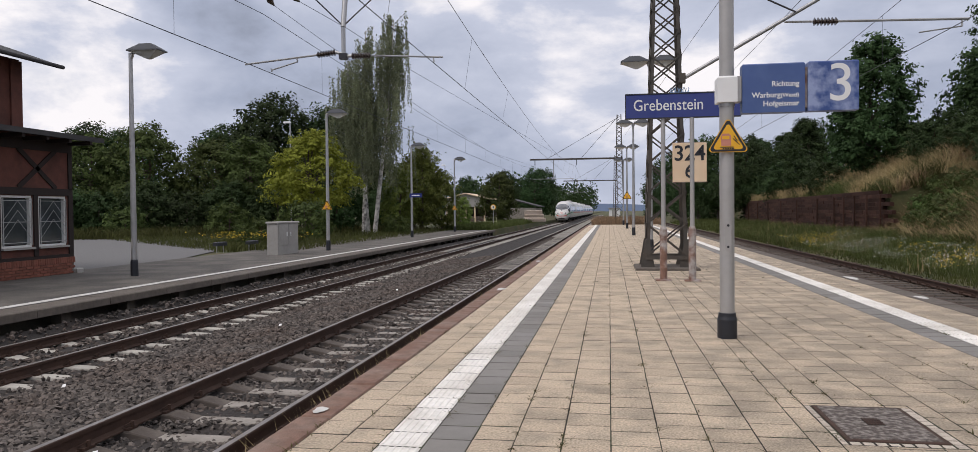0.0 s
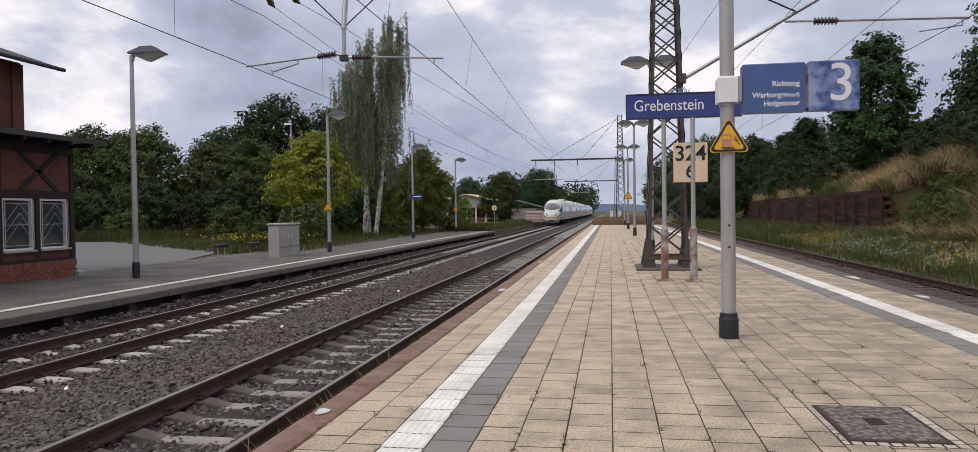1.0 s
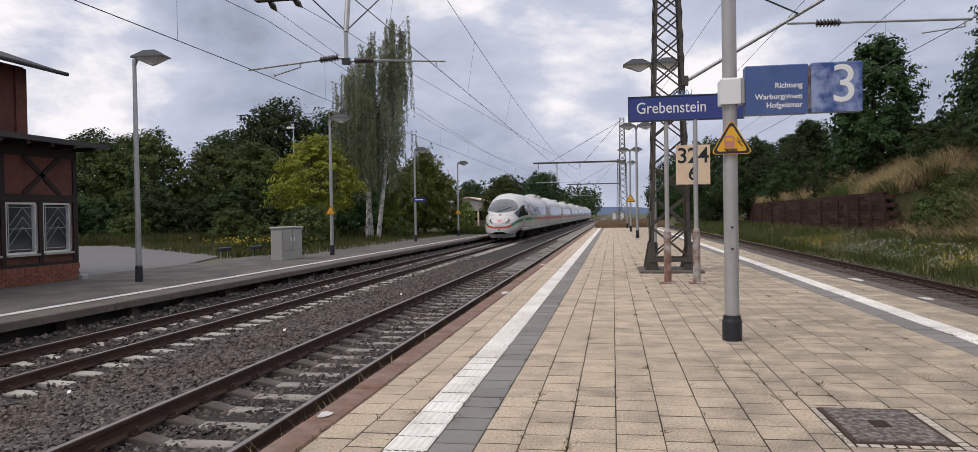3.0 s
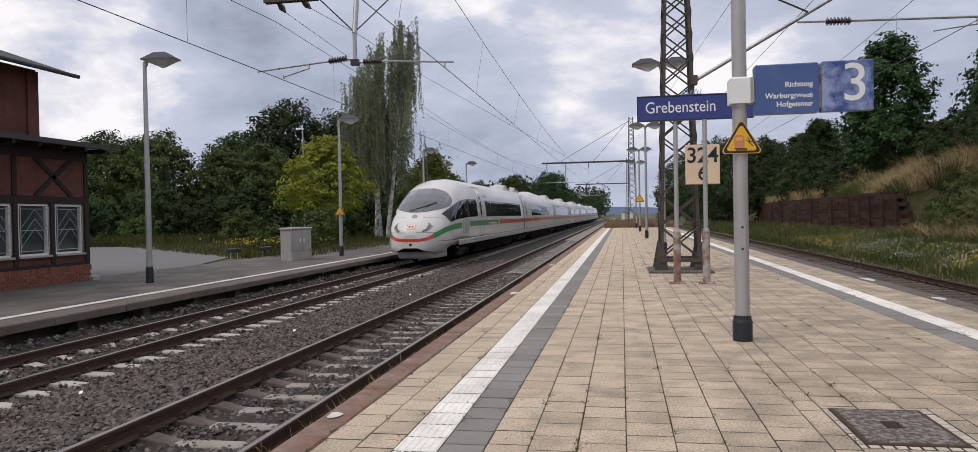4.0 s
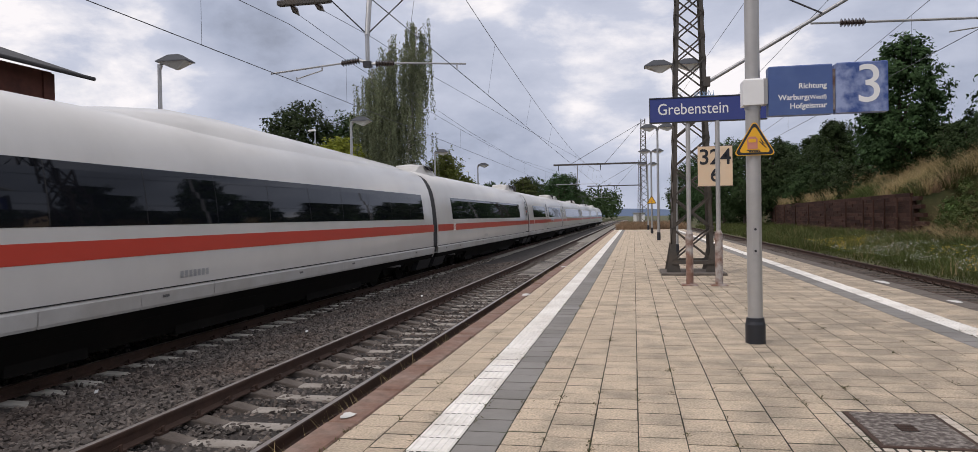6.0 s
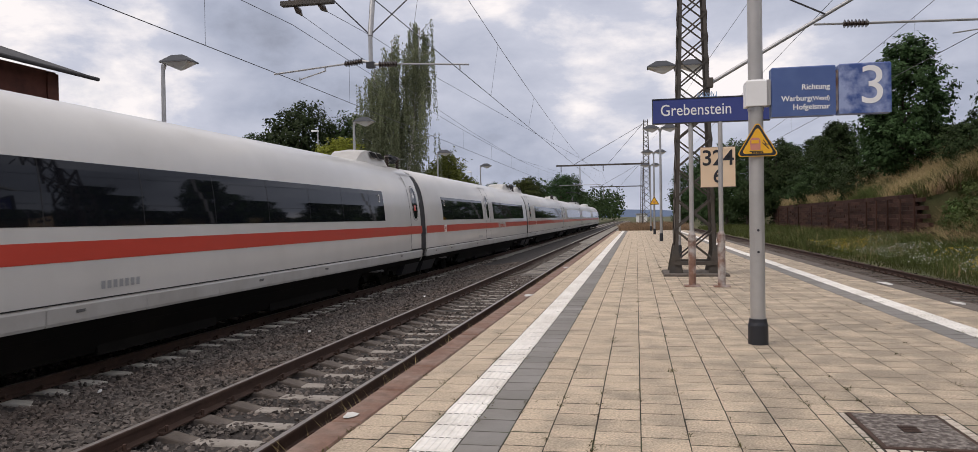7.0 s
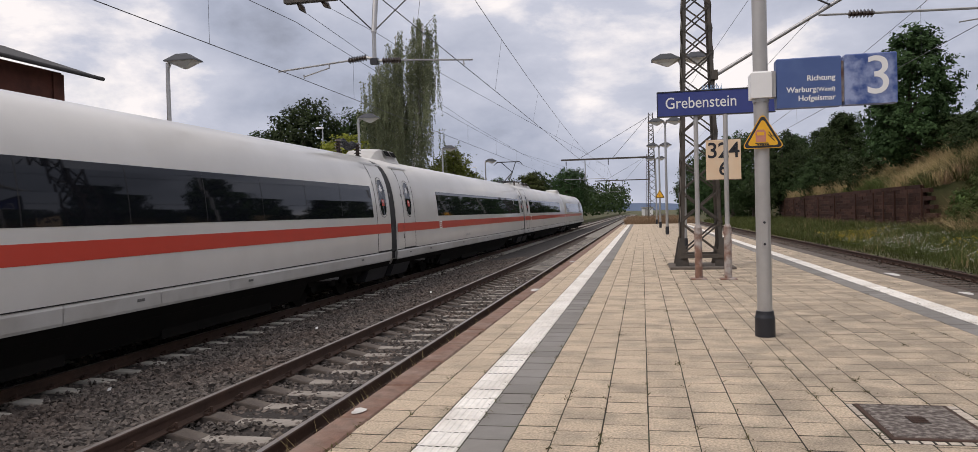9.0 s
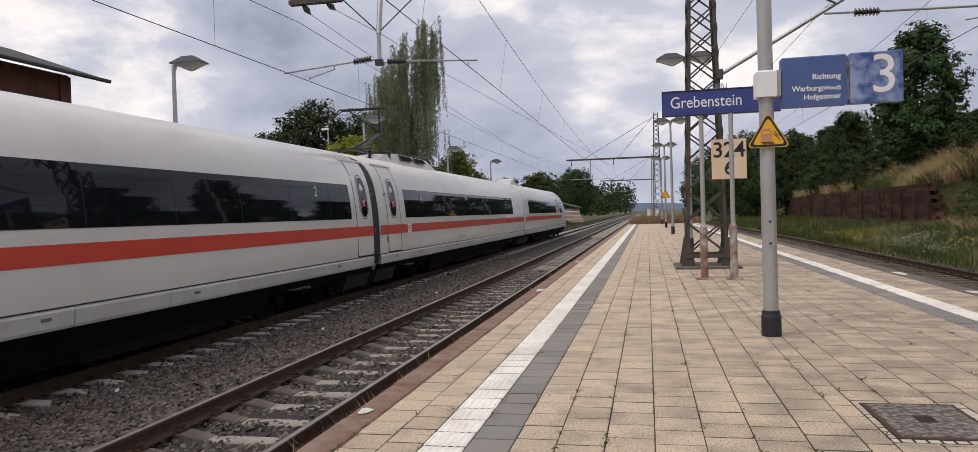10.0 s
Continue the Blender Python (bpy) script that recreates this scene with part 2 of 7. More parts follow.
M = {
    "paving": material("world_paving", (0.560, 0.455, 0.340), 0.88, vary=0.60, scale=62, second=(0.33, 0.278, 0.215), patch=0.8, patch_scale=2.6, bump=0.6, bump_scale=240, islands=0.10, drift=(-1.2, 2.2, 0.09), spec=0.3),
    "paving_white": material("world_paving_white", (0.80, 0.77, 0.72), 0.75, vary=0.14, scale=14, second=(0.56, 0.52, 0.46), patch=0.6, patch_scale=1.3, bump=0.15, bump_scale=120, islands=0.05),
    "paving_grey": material("world_paving_grey", (0.20, 0.188, 0.172), 0.85, vary=0.10, scale=10, second=(0.26, 0.25, 0.24), patch=0.5, patch_scale=0.8, bump=0.2, bump_scale=160, islands=0.10),
    "joint": material("world_joint", (0.024, 0.018, 0.012), 0.95, vary=0.35, scale=8, second=(0.05, 0.065, 0.025), patch=0.6, patch_scale=2.0),
    "kerb": material("world_kerb", (0.185, 0.105, 0.076), 0.9, vary=0.35, scale=9, second=(0.25, 0.185, 0.15), patch=0.7, patch_scale=2.4, bump=0.4, bump_scale=60),
    # very dark, so that shade between the loose stones is in the bed's colour
    "ballast": material("world_ballast", (0.026, 0.022, 0.020), 0.95, vary=0.4, scale=26, second=(0.034, 0.026, 0.022), patch=0.6, patch_scale=0.8, bump=0.8, bump_scale=28),
    "ballast_brown": material("world_ballast_brown", (0.028, 0.022, 0.017), 0.95, vary=0.3, scale=26, second=(0.060, 0.046, 0.034), patch=0.5, patch_scale=1.1, bump=0.8, bump_scale=28),
    "stone_brown": material("world_stone_brown", (0.055, 0.043, 0.034), 0.9, vary=0.15, scale=20, second=(0.04, 0.03, 0.022), patch=0.7, patch_scale=0.7, islands=0.6),
    # grey-blue base and lighter patches paint reflections into the panes
    "pane": material("window_glass", (0.045, 0.055, 0.060), 0.05, vary=0.3, scale=1.5, second=(0.10, 0.115, 0.12), patch=0.6, patch_scale=1.4),
    "stone": material("world_stone", (0.100, 0.085, 0.075), 0.88, vary=0.2, scale=20, second=(0.098, 0.072, 0.058), patch=0.7, patch_scale=0.7, islands=0.62),
    "sleeper": material("sleeper_concrete", (0.40, 0.38, 0.34), 0.9, vary=0.15, scale=14, second=(0.28, 0.24, 0.20), patch=0.6, patch_scale=2.2, bump=0.3, bump_scale=60, islands=0.10),
    "sleeper_stained": material("sleeper_stained", (0.078, 0.063, 0.053), 0.9, vary=0.25, scale=10, second=(0.16, 0.135, 0.115), patch=0.6, patch_scale=3.0, bump=0.3, bump_scale=60),
    "sleeper_wood": material("sleeper_wood", (0.075, 0.056, 0.043), 0.9, vary=0.25, scale=8, second=(0.11, 0.088, 0.070), patch=0.5, patch_scale=2.0, islands=0.2),
    "sleeper_mid": material("sleeper_mid", (0.30, 0.275, 0.245), 0.9, vary=0.2, scale=14, second=(0.20, 0.175, 0.15), patch=0.7, patch_scale=4.0),
    "railing": material("railing_green", (0.30, 0.32, 0.16), 0.6),
    "rust": material("world_rail_rust", (0.056, 0.034, 0.026), 0.8, metal=0.0, spec=0.25, vary=0.25, scale=10, second=(0.075, 0.042, 0.030), patch=0.6, patch_scale=1.5, bump=0.2, bump_scale=60),
    "rail_top": material("world_rail_top", (0.30, 0.27, 0.25), 0.42, metal=0.8, vary=0.15, scale=8),
    "asphalt": material("world_asphalt", (0.080, 0.073, 0.066), 0.92, vary=0.2, scale=14, second=(0.155, 0.140, 0.120), patch=0.8, patch_scale=0.9, bump=0.35, bump_scale=90),
    "road": material("world_road", (0.132, 0.130, 0.130), 0.9, vary=0.10, scale=8, second=(0.14, 0.138, 0.135), patch=0.6, patch_scale=0.2, bump=0.2, bump_scale=60),
    "grass_ground": material("world_grass_ground", (0.060, 0.070, 0.024), 0.95, vary=0.3, scale=5, second=(0.12, 0.09, 0.042), patch=0.7, patch_scale=0.35, bump=0.7, bump_scale=14),
    "dry_ground": material("world_dry_ground", (0.21, 0.165, 0.085), 0.95, vary=0.3, scale=4, second=(0.09, 0.11, 0.035), patch=0.75, patch_scale=0.22, bump=0.7, bump_scale=12),
    "line": material("world_line_paint", (0.62, 0.61, 0.58), 0.8, vary=0.15, scale=20, second=(0.30, 0.29, 0.27), patch=0.45, patch_scale=5),
    "slab": material("world_slab", (0.110, 0.092, 0.078), 0.92, vary=0.3, scale=8, second=(0.16, 0.14, 0.12), patch=0.5, patch_scale=1.2, bump=0.4, bump_scale=50),
    "train_white": material("train_white", (0.612, 0.602, 0.580), 0.34, vary=0.03, scale=1.5, second=(0.50, 0.487, 0.46), patch=0.4, patch_scale=0.6, coat=0.35, rough_vary=0.05),
    "train_skirt": material("train_skirt", (0.52, 0.515, 0.50), 0.45, vary=0.08, scale=3, second=(0.38, 0.36, 0.33), patch=0.6, patch_scale=1.0),
    # near-black: the shade below the cars is put into this colour
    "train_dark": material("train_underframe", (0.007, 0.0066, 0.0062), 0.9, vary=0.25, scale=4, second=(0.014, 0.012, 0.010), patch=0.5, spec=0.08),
    "train_grey": material("train_bellows", (0.014, 0.014, 0.016), 0.7, vary=0.12, scale=4),
    "glass_dark": material("train_glass", (0.006, 0.007, 0.010), 0.03, vary=0.05, spec=0.34, coat=0.0, rough_vary=0.01),
    "screen": material("train_screen", (0.024, 0.031, 0.042), 0.04, vary=0.3, scale=2.0, spec=0.9, coat=0.8, rough_vary=0.01),
    "red": material("train_red", (0.56, 0.055, 0.035), 0.32, vary=0.04, scale=2, coat=0.3),
    "green": material("train_green", (0.03, 0.235, 0.065), 0.32, vary=0.04, scale=2, coat=0.3),
    "seam": material("seam", (0.02, 0.02, 0.02), 0.8, vary=0.1),
    "steel": material("galvanised_steel", (0.42, 0.42, 0.42), 0.45, metal=0.65, vary=0.10, scale=9, second=(0.33, 0.33, 0.34), patch=0.5, patch_scale=2.5),
    "pole_grey": material("pole_grey", (0.42, 0.41, 0.40), 0.5, metal=0.35, vary=0.08, scale=8, second=(0.33, 0.31, 0.29), patch=0.4, patch_scale=1.5),
    "mast": material("mast_brown", (0.075, 0.068, 0.06), 0.75, metal=0.2, vary=0.2, scale=9, second=(0.11, 0.085, 0.065), patch=0.5, patch_scale=2),
    "rusty": material("rusty_post", (0.24, 0.135, 0.100), 0.8, metal=0.1, vary=0.3, scale=10, second=(0.40, 0.37, 0.35), patch=0.95, patch_scale=5),
    "black": material("black_plastic", (0.018, 0.020, 0.026), 0.45, vary=0.1),
    "blue": material("sign_blue", (0.022, 0.038, 0.20), 0.35, vary=0.05, scale=3, coat=0.2),
    "blue_faded": material("sign_blue_faded", (0.060, 0.105, 0.270), 0.4, vary=0.05, scale=3, second=(0.10, 0.16, 0.34), patch=0.4, patch_scale=4),
    "white": material("white_paint", (0.78, 0.78, 0.77), 0.45, vary=0.03),
    "cream": material("cream_board", (0.78, 0.60, 0.42), 0.6, vary=0.05, scale=5, second=(0.70, 0.48, 0.30), patch=0.5, patch_scale=2.5),
    "yellow": material("sign_yellow", (0.80, 0.42, 0.02), 0.4, vary=0.05),
    "brick_red": material("brick_red", (0.21, 0.075, 0.050), 0.9, vary=0.25, scale=12, second=(0.14, 0.055, 0.04), patch=0.6, patch_scale=1.5, bump=0.3, bump_scale=60, islands=0.2),
    "mortar": material("mortar", (0.14, 0.085, 0.065), 0.95, vary=0.2, scale=14),
    "timber": material("dark_timber", (0.022, 0.014, 0.012), 0.85, vary=0.25, scale=9, bump=0.3, bump_scale=40),
    "plaster_red": material("red_render", (0.130, 0.047, 0.034), 0.9, vary=0.25, scale=5, second=(0.070, 0.028, 0.021), patch=0.7, patch_scale=1.6, bump=0.3),
    "roofing": material("roofing_felt", (0.045, 0.044, 0.046), 0.85, vary=0.15, scale=4),
    "bark": material("bark", (0.085, 0.065, 0.05), 0.95, vary=0.3, scale=6, bump=0.6, bump_scale=25),
    "birch_bark": material("birch_bark", (0.55, 0.53, 0.50), 0.85, vary=0.2, scale=3, second=(0.06, 0.055, 0.05), patch=0.9, patch_scale=2.6),
    "leaf_dark": leaf_material("leaf_dark", (0.036, 0.066, 0.024)),
    "leaf_mid": leaf_material("leaf_mid", (0.068, 0.100, 0.030)),
    "leaf_bright": leaf_material("leaf_bright", (0.205, 0.240, 0.034)),
    "leaf_light": leaf_material("leaf_light", (0.155, 0.215, 0.052)),
    "leaf_birch": leaf_material("leaf_birch", (0.160, 0.178, 0.105)),
    "grass": leaf_material("grass_blades", (0.072, 0.090, 0.028)),
    "joint_weed": leaf_material("joint_weed", (0.085, 0.080, 0.030)),
    "straw": leaf_material("straw_blades", (0.35, 0.270, 0.145), 0.35),
    "sleeper_wall": material("old_sleeper_timber", (0.050, 0.025, 0.019), 0.9, vary=0.3, scale=7, second=(0.062, 0.036, 0.027), patch=0.6, patch_scale=1.1, bump=0.4, islands=0.35, spec=0.12),
    "concrete": material("concrete_grey", (0.36, 0.35, 0.33), 0.85, vary=0.10, scale=7, second=(0.28, 0.27, 0.25), patch=0.5, patch_scale=1.4, bump=0.2),
    "insulator": material("insulator_brown", (0.05, 0.035, 0.03), 0.25, vary=0.1),
    "wire": material("wire", (0.05, 0.05, 0.055), 0.5, metal=0.6, vary=0.1),
    "hood": material("lantern_hood", (0.075, 0.08, 0.09), 0.7, vary=0.1, spec=0.2),
    "cover": material("cover_plate", (0.075, 0.058, 0.050), 0.85, vary=0.6, scale=45, second=(0.30, 0.27, 0.24), patch=0.8, patch_scale=24, bump=0.5, bump_scale=90),
    "bars": material("grille_bars", (0.42, 0.43, 0.43), 0.6, metal=0.2),
    "frame_grey": material("frame_grey", (0.74, 0.74, 0.72), 0.6, vary=0.08),
    "lamp_lens": material("lamp_lens", (0.30, 0.31, 0.32), 0.08, metal=0.3, vary=0.2, scale=30),
    "logo_grey": material("logo_grey", (0.33, 0.34, 0.35), 0.35),
    "lamp_glass": material("lamp_glass", (0.80, 0.79, 0.74), 0.3, vary=0.08, scale=20),
}


glass = M["lamp_glass"].node_tree.nodes["Principled BSDF"]
glass.inputs["Transmission Weight"].default_value = 0.35
glass.inputs["IOR"].default_value = 1.15

# ---- mesh builder ----
class Build:
    """Gathers vertices and faces of one mesh."""

    def __init__(self):
        self.v, self.f = [], []

    def add(self, verts, faces):
        o = len(self.v)
        self.v += [tuple(p) for p in verts]
        self.f += [tuple(i + o for i in f) for f in faces]
        return self

    def box(self, x0, x1, y0, y1, z0, z1, m=None):
        vs = [Vector((x, y, z)) for z in (z0, z1) for y in (y0, y1) for x in (x0, x1)]
        if m:
            vs = [m @ p for p in vs]
        return self.add(vs, [(0, 2, 3, 1), (4, 5, 7, 6), (0, 1, 5, 4), (2, 6, 7, 3), (0, 4, 6, 2), (1, 3, 7, 5)])

    def block(self, x0, x1, y0, y1, z0, z1, c=0.01):
        """A box with its upper edges chamfered."""
        vs = [(x, y, z0) for y in (y0, y1) for x in (x0, x1)] + [(x, y, z1 - c) for y in (y0, y1) for x in (x0, x1)]
        vs += [(x, y, z1) for y in (y0 + c, y1 - c) for x in (x0 + c, x1 - c)]
        fs = [(0, 2, 3, 1), (8, 9, 11, 10)]
        for o in (0, 4):
            fs += [(o, o + 1, o + 5, o + 4), (o + 2, o + 6, o + 7, o + 3), (o, o + 4, o + 6, o + 2), (o + 1, o + 3, o + 7, o + 5)]
        return self.add(vs, fs)

    def tube(self, a, b, r0, r1=None, n=10, caps=True):
        a, b = Vector(a), Vector(b)
        r1 = r0 if r1 is None else r1
        d = (b - a).normalized()
        s = d.orthogonal().normalized()
        u = d.cross(s)
        vs = []
        for p, r in ((a, r0), (b, r1)):
            vs += [p + r * (math.cos(2 * math.pi * i / n) * s + math.sin(2 * math.pi * i / n) * u) for i in range(n)]
        fs = [(i, (i + 1) % n, n + (i + 1) % n, n + i) for i in range(n)]
        if caps:
            fs += [tuple(range(n - 1, -1, -1)), tuple(range(n, 2 * n))]
        return self.add(vs, fs)

    def line(self, points, r, n=5):
        for a, b in zip(points[:-1], points[1:]):
            self.tube(a, b, r, n=n, caps=False)
        return self

    def prism(self, outline, y0, y1):
        """An outline in x and z, drawn out along y."""
        n = len(outline)
        vs = [(x, y0, z) for x, z in outline] + [(x, y1, z) for x, z in outline]
        return self.add(vs, [(i, (i + 1) % n, n + (i + 1) % n, n + i) for i in range(n)] + [tuple(range(n - 1, -1, -1)), tuple(range(n, 2 * n))])

    def sheet(self, rows):
        """A grid of points, row by row."""
        w = len(rows[0])
        fs = [(j * w + i, j * w + i + 1, (j + 1) * w + i + 1, (j + 1) * w + i) for j in range(len(rows) - 1) for i in range(w - 1)]
        return self.add([p for r in rows for p in r], fs)

    def mesh(self, name, mat, smooth=False):
        me = bpy.data.meshes.new(name)
        me.from_pydata(self.v, [], self.f)
        bm = bmesh.new()
        bm.from_mesh(me)
        bmesh.ops.recalc_face_normals(bm, faces=bm.faces)
        bm.to_mesh(me)
        bm.free()
        me.materials.append(mat)
        if smooth:
            me.shade_smooth()
            me.set_sharp_from_angle(angle=radians(38))
        return me


def part(name, b, mat, parent, label="", smooth=False, at=None):
    ob = new(name, b if isinstance(b, bpy.types.Mesh) else b.mesh(name, mat, smooth))
    ob.parent = parent
    if at is not None:
        ob.matrix_basis = at
    if label:
        ob["label"] = label
    return ob


def thing(name, label, category, group="", kind="", at=None):
    ob = new(name)
    ob.empty_display_size = 0.2
    if at is not None:
        ob.matrix_basis = at
    return tagged(ob, label, category, group, kind)


def setting(name, b, mat, label, category, smooth=False):
    return tagged(new(name, b.mesh(name, mat, smooth)), label, category, kind="structure")


def raw_mesh(name, verts, faces, mat):
    """A mesh from arrays, all faces with the same number of corners."""
    me = bpy.data.meshes.new(name)
    verts, faces = np.asarray(verts, np.float32), np.asarray(faces, np.int32)
    k = faces.shape[1]
    me.vertices.add(len(verts))
    me.vertices.foreach_set("co", verts.ravel())
    me.loops.add(faces.size)
    me.loops.foreach_set("vertex_index", faces.ravel())
    me.polygons.add(len(faces))
    me.polygons.foreach_set("loop_start", np.arange(0, faces.size, k, dtype=np.int32))
    me.update(calc_edges=True)
    me.shade_flat()
    me.materials.append(mat)
    return me


def text_mesh(body, size, mat, align="LEFT", bold=0.0):
    cu = bpy.data.curves.new("lettering", "FONT")
    cu.body, cu.size, cu.align_x, cu.offset, cu.extrude, cu.resolution_u = body, size, align, bold, 0.002, 4
    ob = bpy.data.objects.new("lettering", cu)
    me = bpy.data.meshes.new_from_object(ob)
    bpy.data.objects.remove(ob)
    me.materials.clear()
    me.materials.append(mat)
    return me


FACING = Euler((radians(90), 0, 0)).to_matrix().to_4x4()   # lays flat lettering upright, read from -y


# ---- ground ----
def smooth_step(a, b, x):
    t = min(1.0, max(0.0, (x - a) / (b - a)))
    return t * t * (3 - 2 * t)


def wall_x(y):
    """Line of the timber retaining wall at the foot of the bank."""
    return 14.0 + 0.05 * (y - 40.8)


def ground_height(x, y):
    wob = 0.12 * noise.noise((x * 0.21, y * 0.21, 0.0)) + 0.05 * noise.noise((x * 0.9, y * 0.9, 3.0))
    if x < -16:
        rise = 3.0 * smooth_step(60, 130, -x) * smooth_step(40, 90, y)
        return -0.36 + 0.3 * wob + rise
    if x < 9.3:
        low = -0.95
        if y > END_Y - 0.5:
            low = -0.95 + 0.87 * smooth_step(-2.0, -1.0, x) * (1 - smooth_step(4.8, 5.8, x))
        return (-0.36 if x < -11.3 else low)
    wx = wall_x(y)
    verge = -0.62 + 0.22 * smooth_step(9.3, 12.0, x) + 0.4 * wob
    if y > 41.2:
        if x <= wx + 0.12:
            return verge + 0.35 * smooth_step(wx - 2.5, wx, x)
        return 2.15 + 2.9 * smooth_step(wx, wx + 7.0, x) + wob * 2
    foot = 11.9 + 1.6 * smooth_step(18, 40, y)
    return verge + 4.5 * smooth_step(foot, foot + 6.5, x) + wob * 2 * smooth_step(foot, foot + 3, x)


xs = [-900, -500, -300, -200, -150, -110, -80, -60, -45, -35, -28, -22, -18, -16.5, -15.9, -11.35, -11.25, -6, -2.1, -1.4, -0.9, 4.7, 5.3, 5.9, 9.2, 9.6]
xs += [10 + 0.4 * i for i in range(38)] + [26, 30, 40, 60, 90, 150, 250, 400, 700]
ys = [-60, -30, -15] + [-10 + 1.6 * i for i in range(31)] + [40.9, 41.15, 41.35, 42] + [43.5 + 2 * i for i in range(16)] + [75.45, 75.6] + [78 + 6 * i for i in range(16)] + [185, 220, 280, 360, 480, 700, 1100, 1800]


def along_wall(x, y):
    """Columns of the ground follow the retaining wall."""
    if y < 41 or not 9.9 < x < 26:
        return x
    return x + 0.05 * (min(y, 110) - 40.8) * (1 - smooth_step(20, 26, x))


rows = [[(along_wall(x, y), y, ground_height(along_wall(x, y), y)) for x in xs] for y in ys]
setting("ground", Build().sheet(rows), M["grass_ground"], "grassy ground with weeds beside the railway tracks", "ground", True)

# ballast beds
def ballast_z(x):
    """Height of the stone bed across the two through tracks."""
    t = smooth_step(-7.1, -5.3, x)
    return (FAR_Z - 0.20) * (1 - t) + (NEAR_Z - 0.225) * t


bx = [-10.25, -9.9, -9.3, -8.66, -8.0, -7.2, -6.8, -6.3, -5.8, -5.3, -4.8, -4.2, -3.6, -3.0, -2.6, -2.2]
by = [-12 + 0.5 * i for i in range(130)] + [54 + 4 * i for i in range(70)]
rows = [[(x, y, ballast_z(x) + (0.2 * smooth_step(9.8, 10.25, -x) if y < 66 else 0) + 0.035 * noise.noise((x * 2.3, y * 2.3, 0)) - (0.35 if x == bx[0] and y > 66 else 0)) for x in bx] for y in by]
setting("track_bed", Build().sheet(rows), M["ballast"], "grey-brown crushed stone ballast of the two through tracks, darkened for shaded gaps", "ballast", True)
rows = [[(x, y, SIDE_Z - 0.2 - 0.12 * smooth_step(8.6, 9.4, x) + 0.03 * noise.noise((x * 2.3, y * 2.3, 5))) for x in (5.2, 5.8, 6.4, 7.0, 7.6, 8.2, 8.7, 9.1, 9.5)] for y in by]
setting("track_bed_side", Build().sheet(rows), M["ballast_brown"], "dark weathered ballast of the side track", "ballast", True)

# asphalt yard and lane behind the house platform
rows = [[(x, y, -0.30 + 0.012 * noise.noise((x * 0.3, y * 0.3, 2))) for x in (-46, -40, -34, -28, -22, -16.4)] for y in (-10, 0, 10, 20, 26)]
b = Build().sheet(rows)
b.add([(-46, 26, -0.30), (-16.4, 26, -0.30), (-18.4, 32.5, -0.30), (-30.6, 54.5, -0.30), (-46, 47.5, -0.30)], [(0, 1, 2, 3, 4)])
setting("station_yard", b, M["road"], "worn grey asphalt yard behind the platform", "road")


# ---- platforms ----
b = Build()
b.prism([(-1.95, -0.9), (-1.95, -0.0030), (4.78, -0.0030), (4.78, -0.9)], -10, END_Y)
setting("platform_island", b, M["joint"], "island platform body under its paving", "platform")
b = Build()
y = -10.0
while y < END_Y:
    d = 1.0
    b.block(-2.21, -1.955, y, min(y + d, END_Y) - 0.012, -0.9, 0.0 + random.uniform(-0.004, 0.004), 0.02)
    y += d
setting("platform_kerb", b, M["kerb"], "red-brown stained concrete kerb of the platform edge", "kerb")
b = Build()
y = -10.0
while y < END_Y:
    b.block(4.785, 5.15, y, min(y + 1, END_Y) - 0.012, -0.9, random.uniform(-0.004, 0.003), 0.02)
    y += 1.0
setting("platform_kerb_side", b, M["slab"], "worn concrete kerb of the platform's other edge", "kerb")

COLUMNS = [-1.95, -1.69, -1.435, -1.15, -0.87, -0.60, -0.30, 0.0, 0.305, 0.61, 0.92, 1.235, 1.40, 1.66, 1.975, 2.285, 2.59, 2.885, 3.20, 3.485, 3.79, 4.08, 4.42, 4.78]
PITCH = 0.3017
BOND = {2: 0.199, 3: 0.07, 4: 0.105, 5: 0.012, 6: 0.193, 7: 0.09, 8: 0.27}   # first joint of these columns


def paving_kind(i):
    x = COLUMNS[i]
    if abs(x + 1.435) < 0.01 or abs(x - 3.79) < 0.01:
        return "paving_white"
    if abs(x + 1.15) < 0.01 or abs(x - 3.485) < 0.01:
        return "paving_grey"
    return "paving"


def slab_piece(w, d, ribs=0):
    """One paving slab, its top at z = 0, edges chamfered; guidance slabs carry ribs along the platform."""
    b = Build().block(0.004, w - 0.004, 0.006, d - (0.018 if ribs else 0.013), -0.05, 0.0, 0.003)
    for k in range(ribs):
        x = w * (k + 0.5) / ribs
        b.prism([(x - 0.011, -0.001), (x - 0.006, 0.004), (x + 0.006, 0.004), (x + 0.011, -0.001)], 0.02, d - 0.02)
    return b


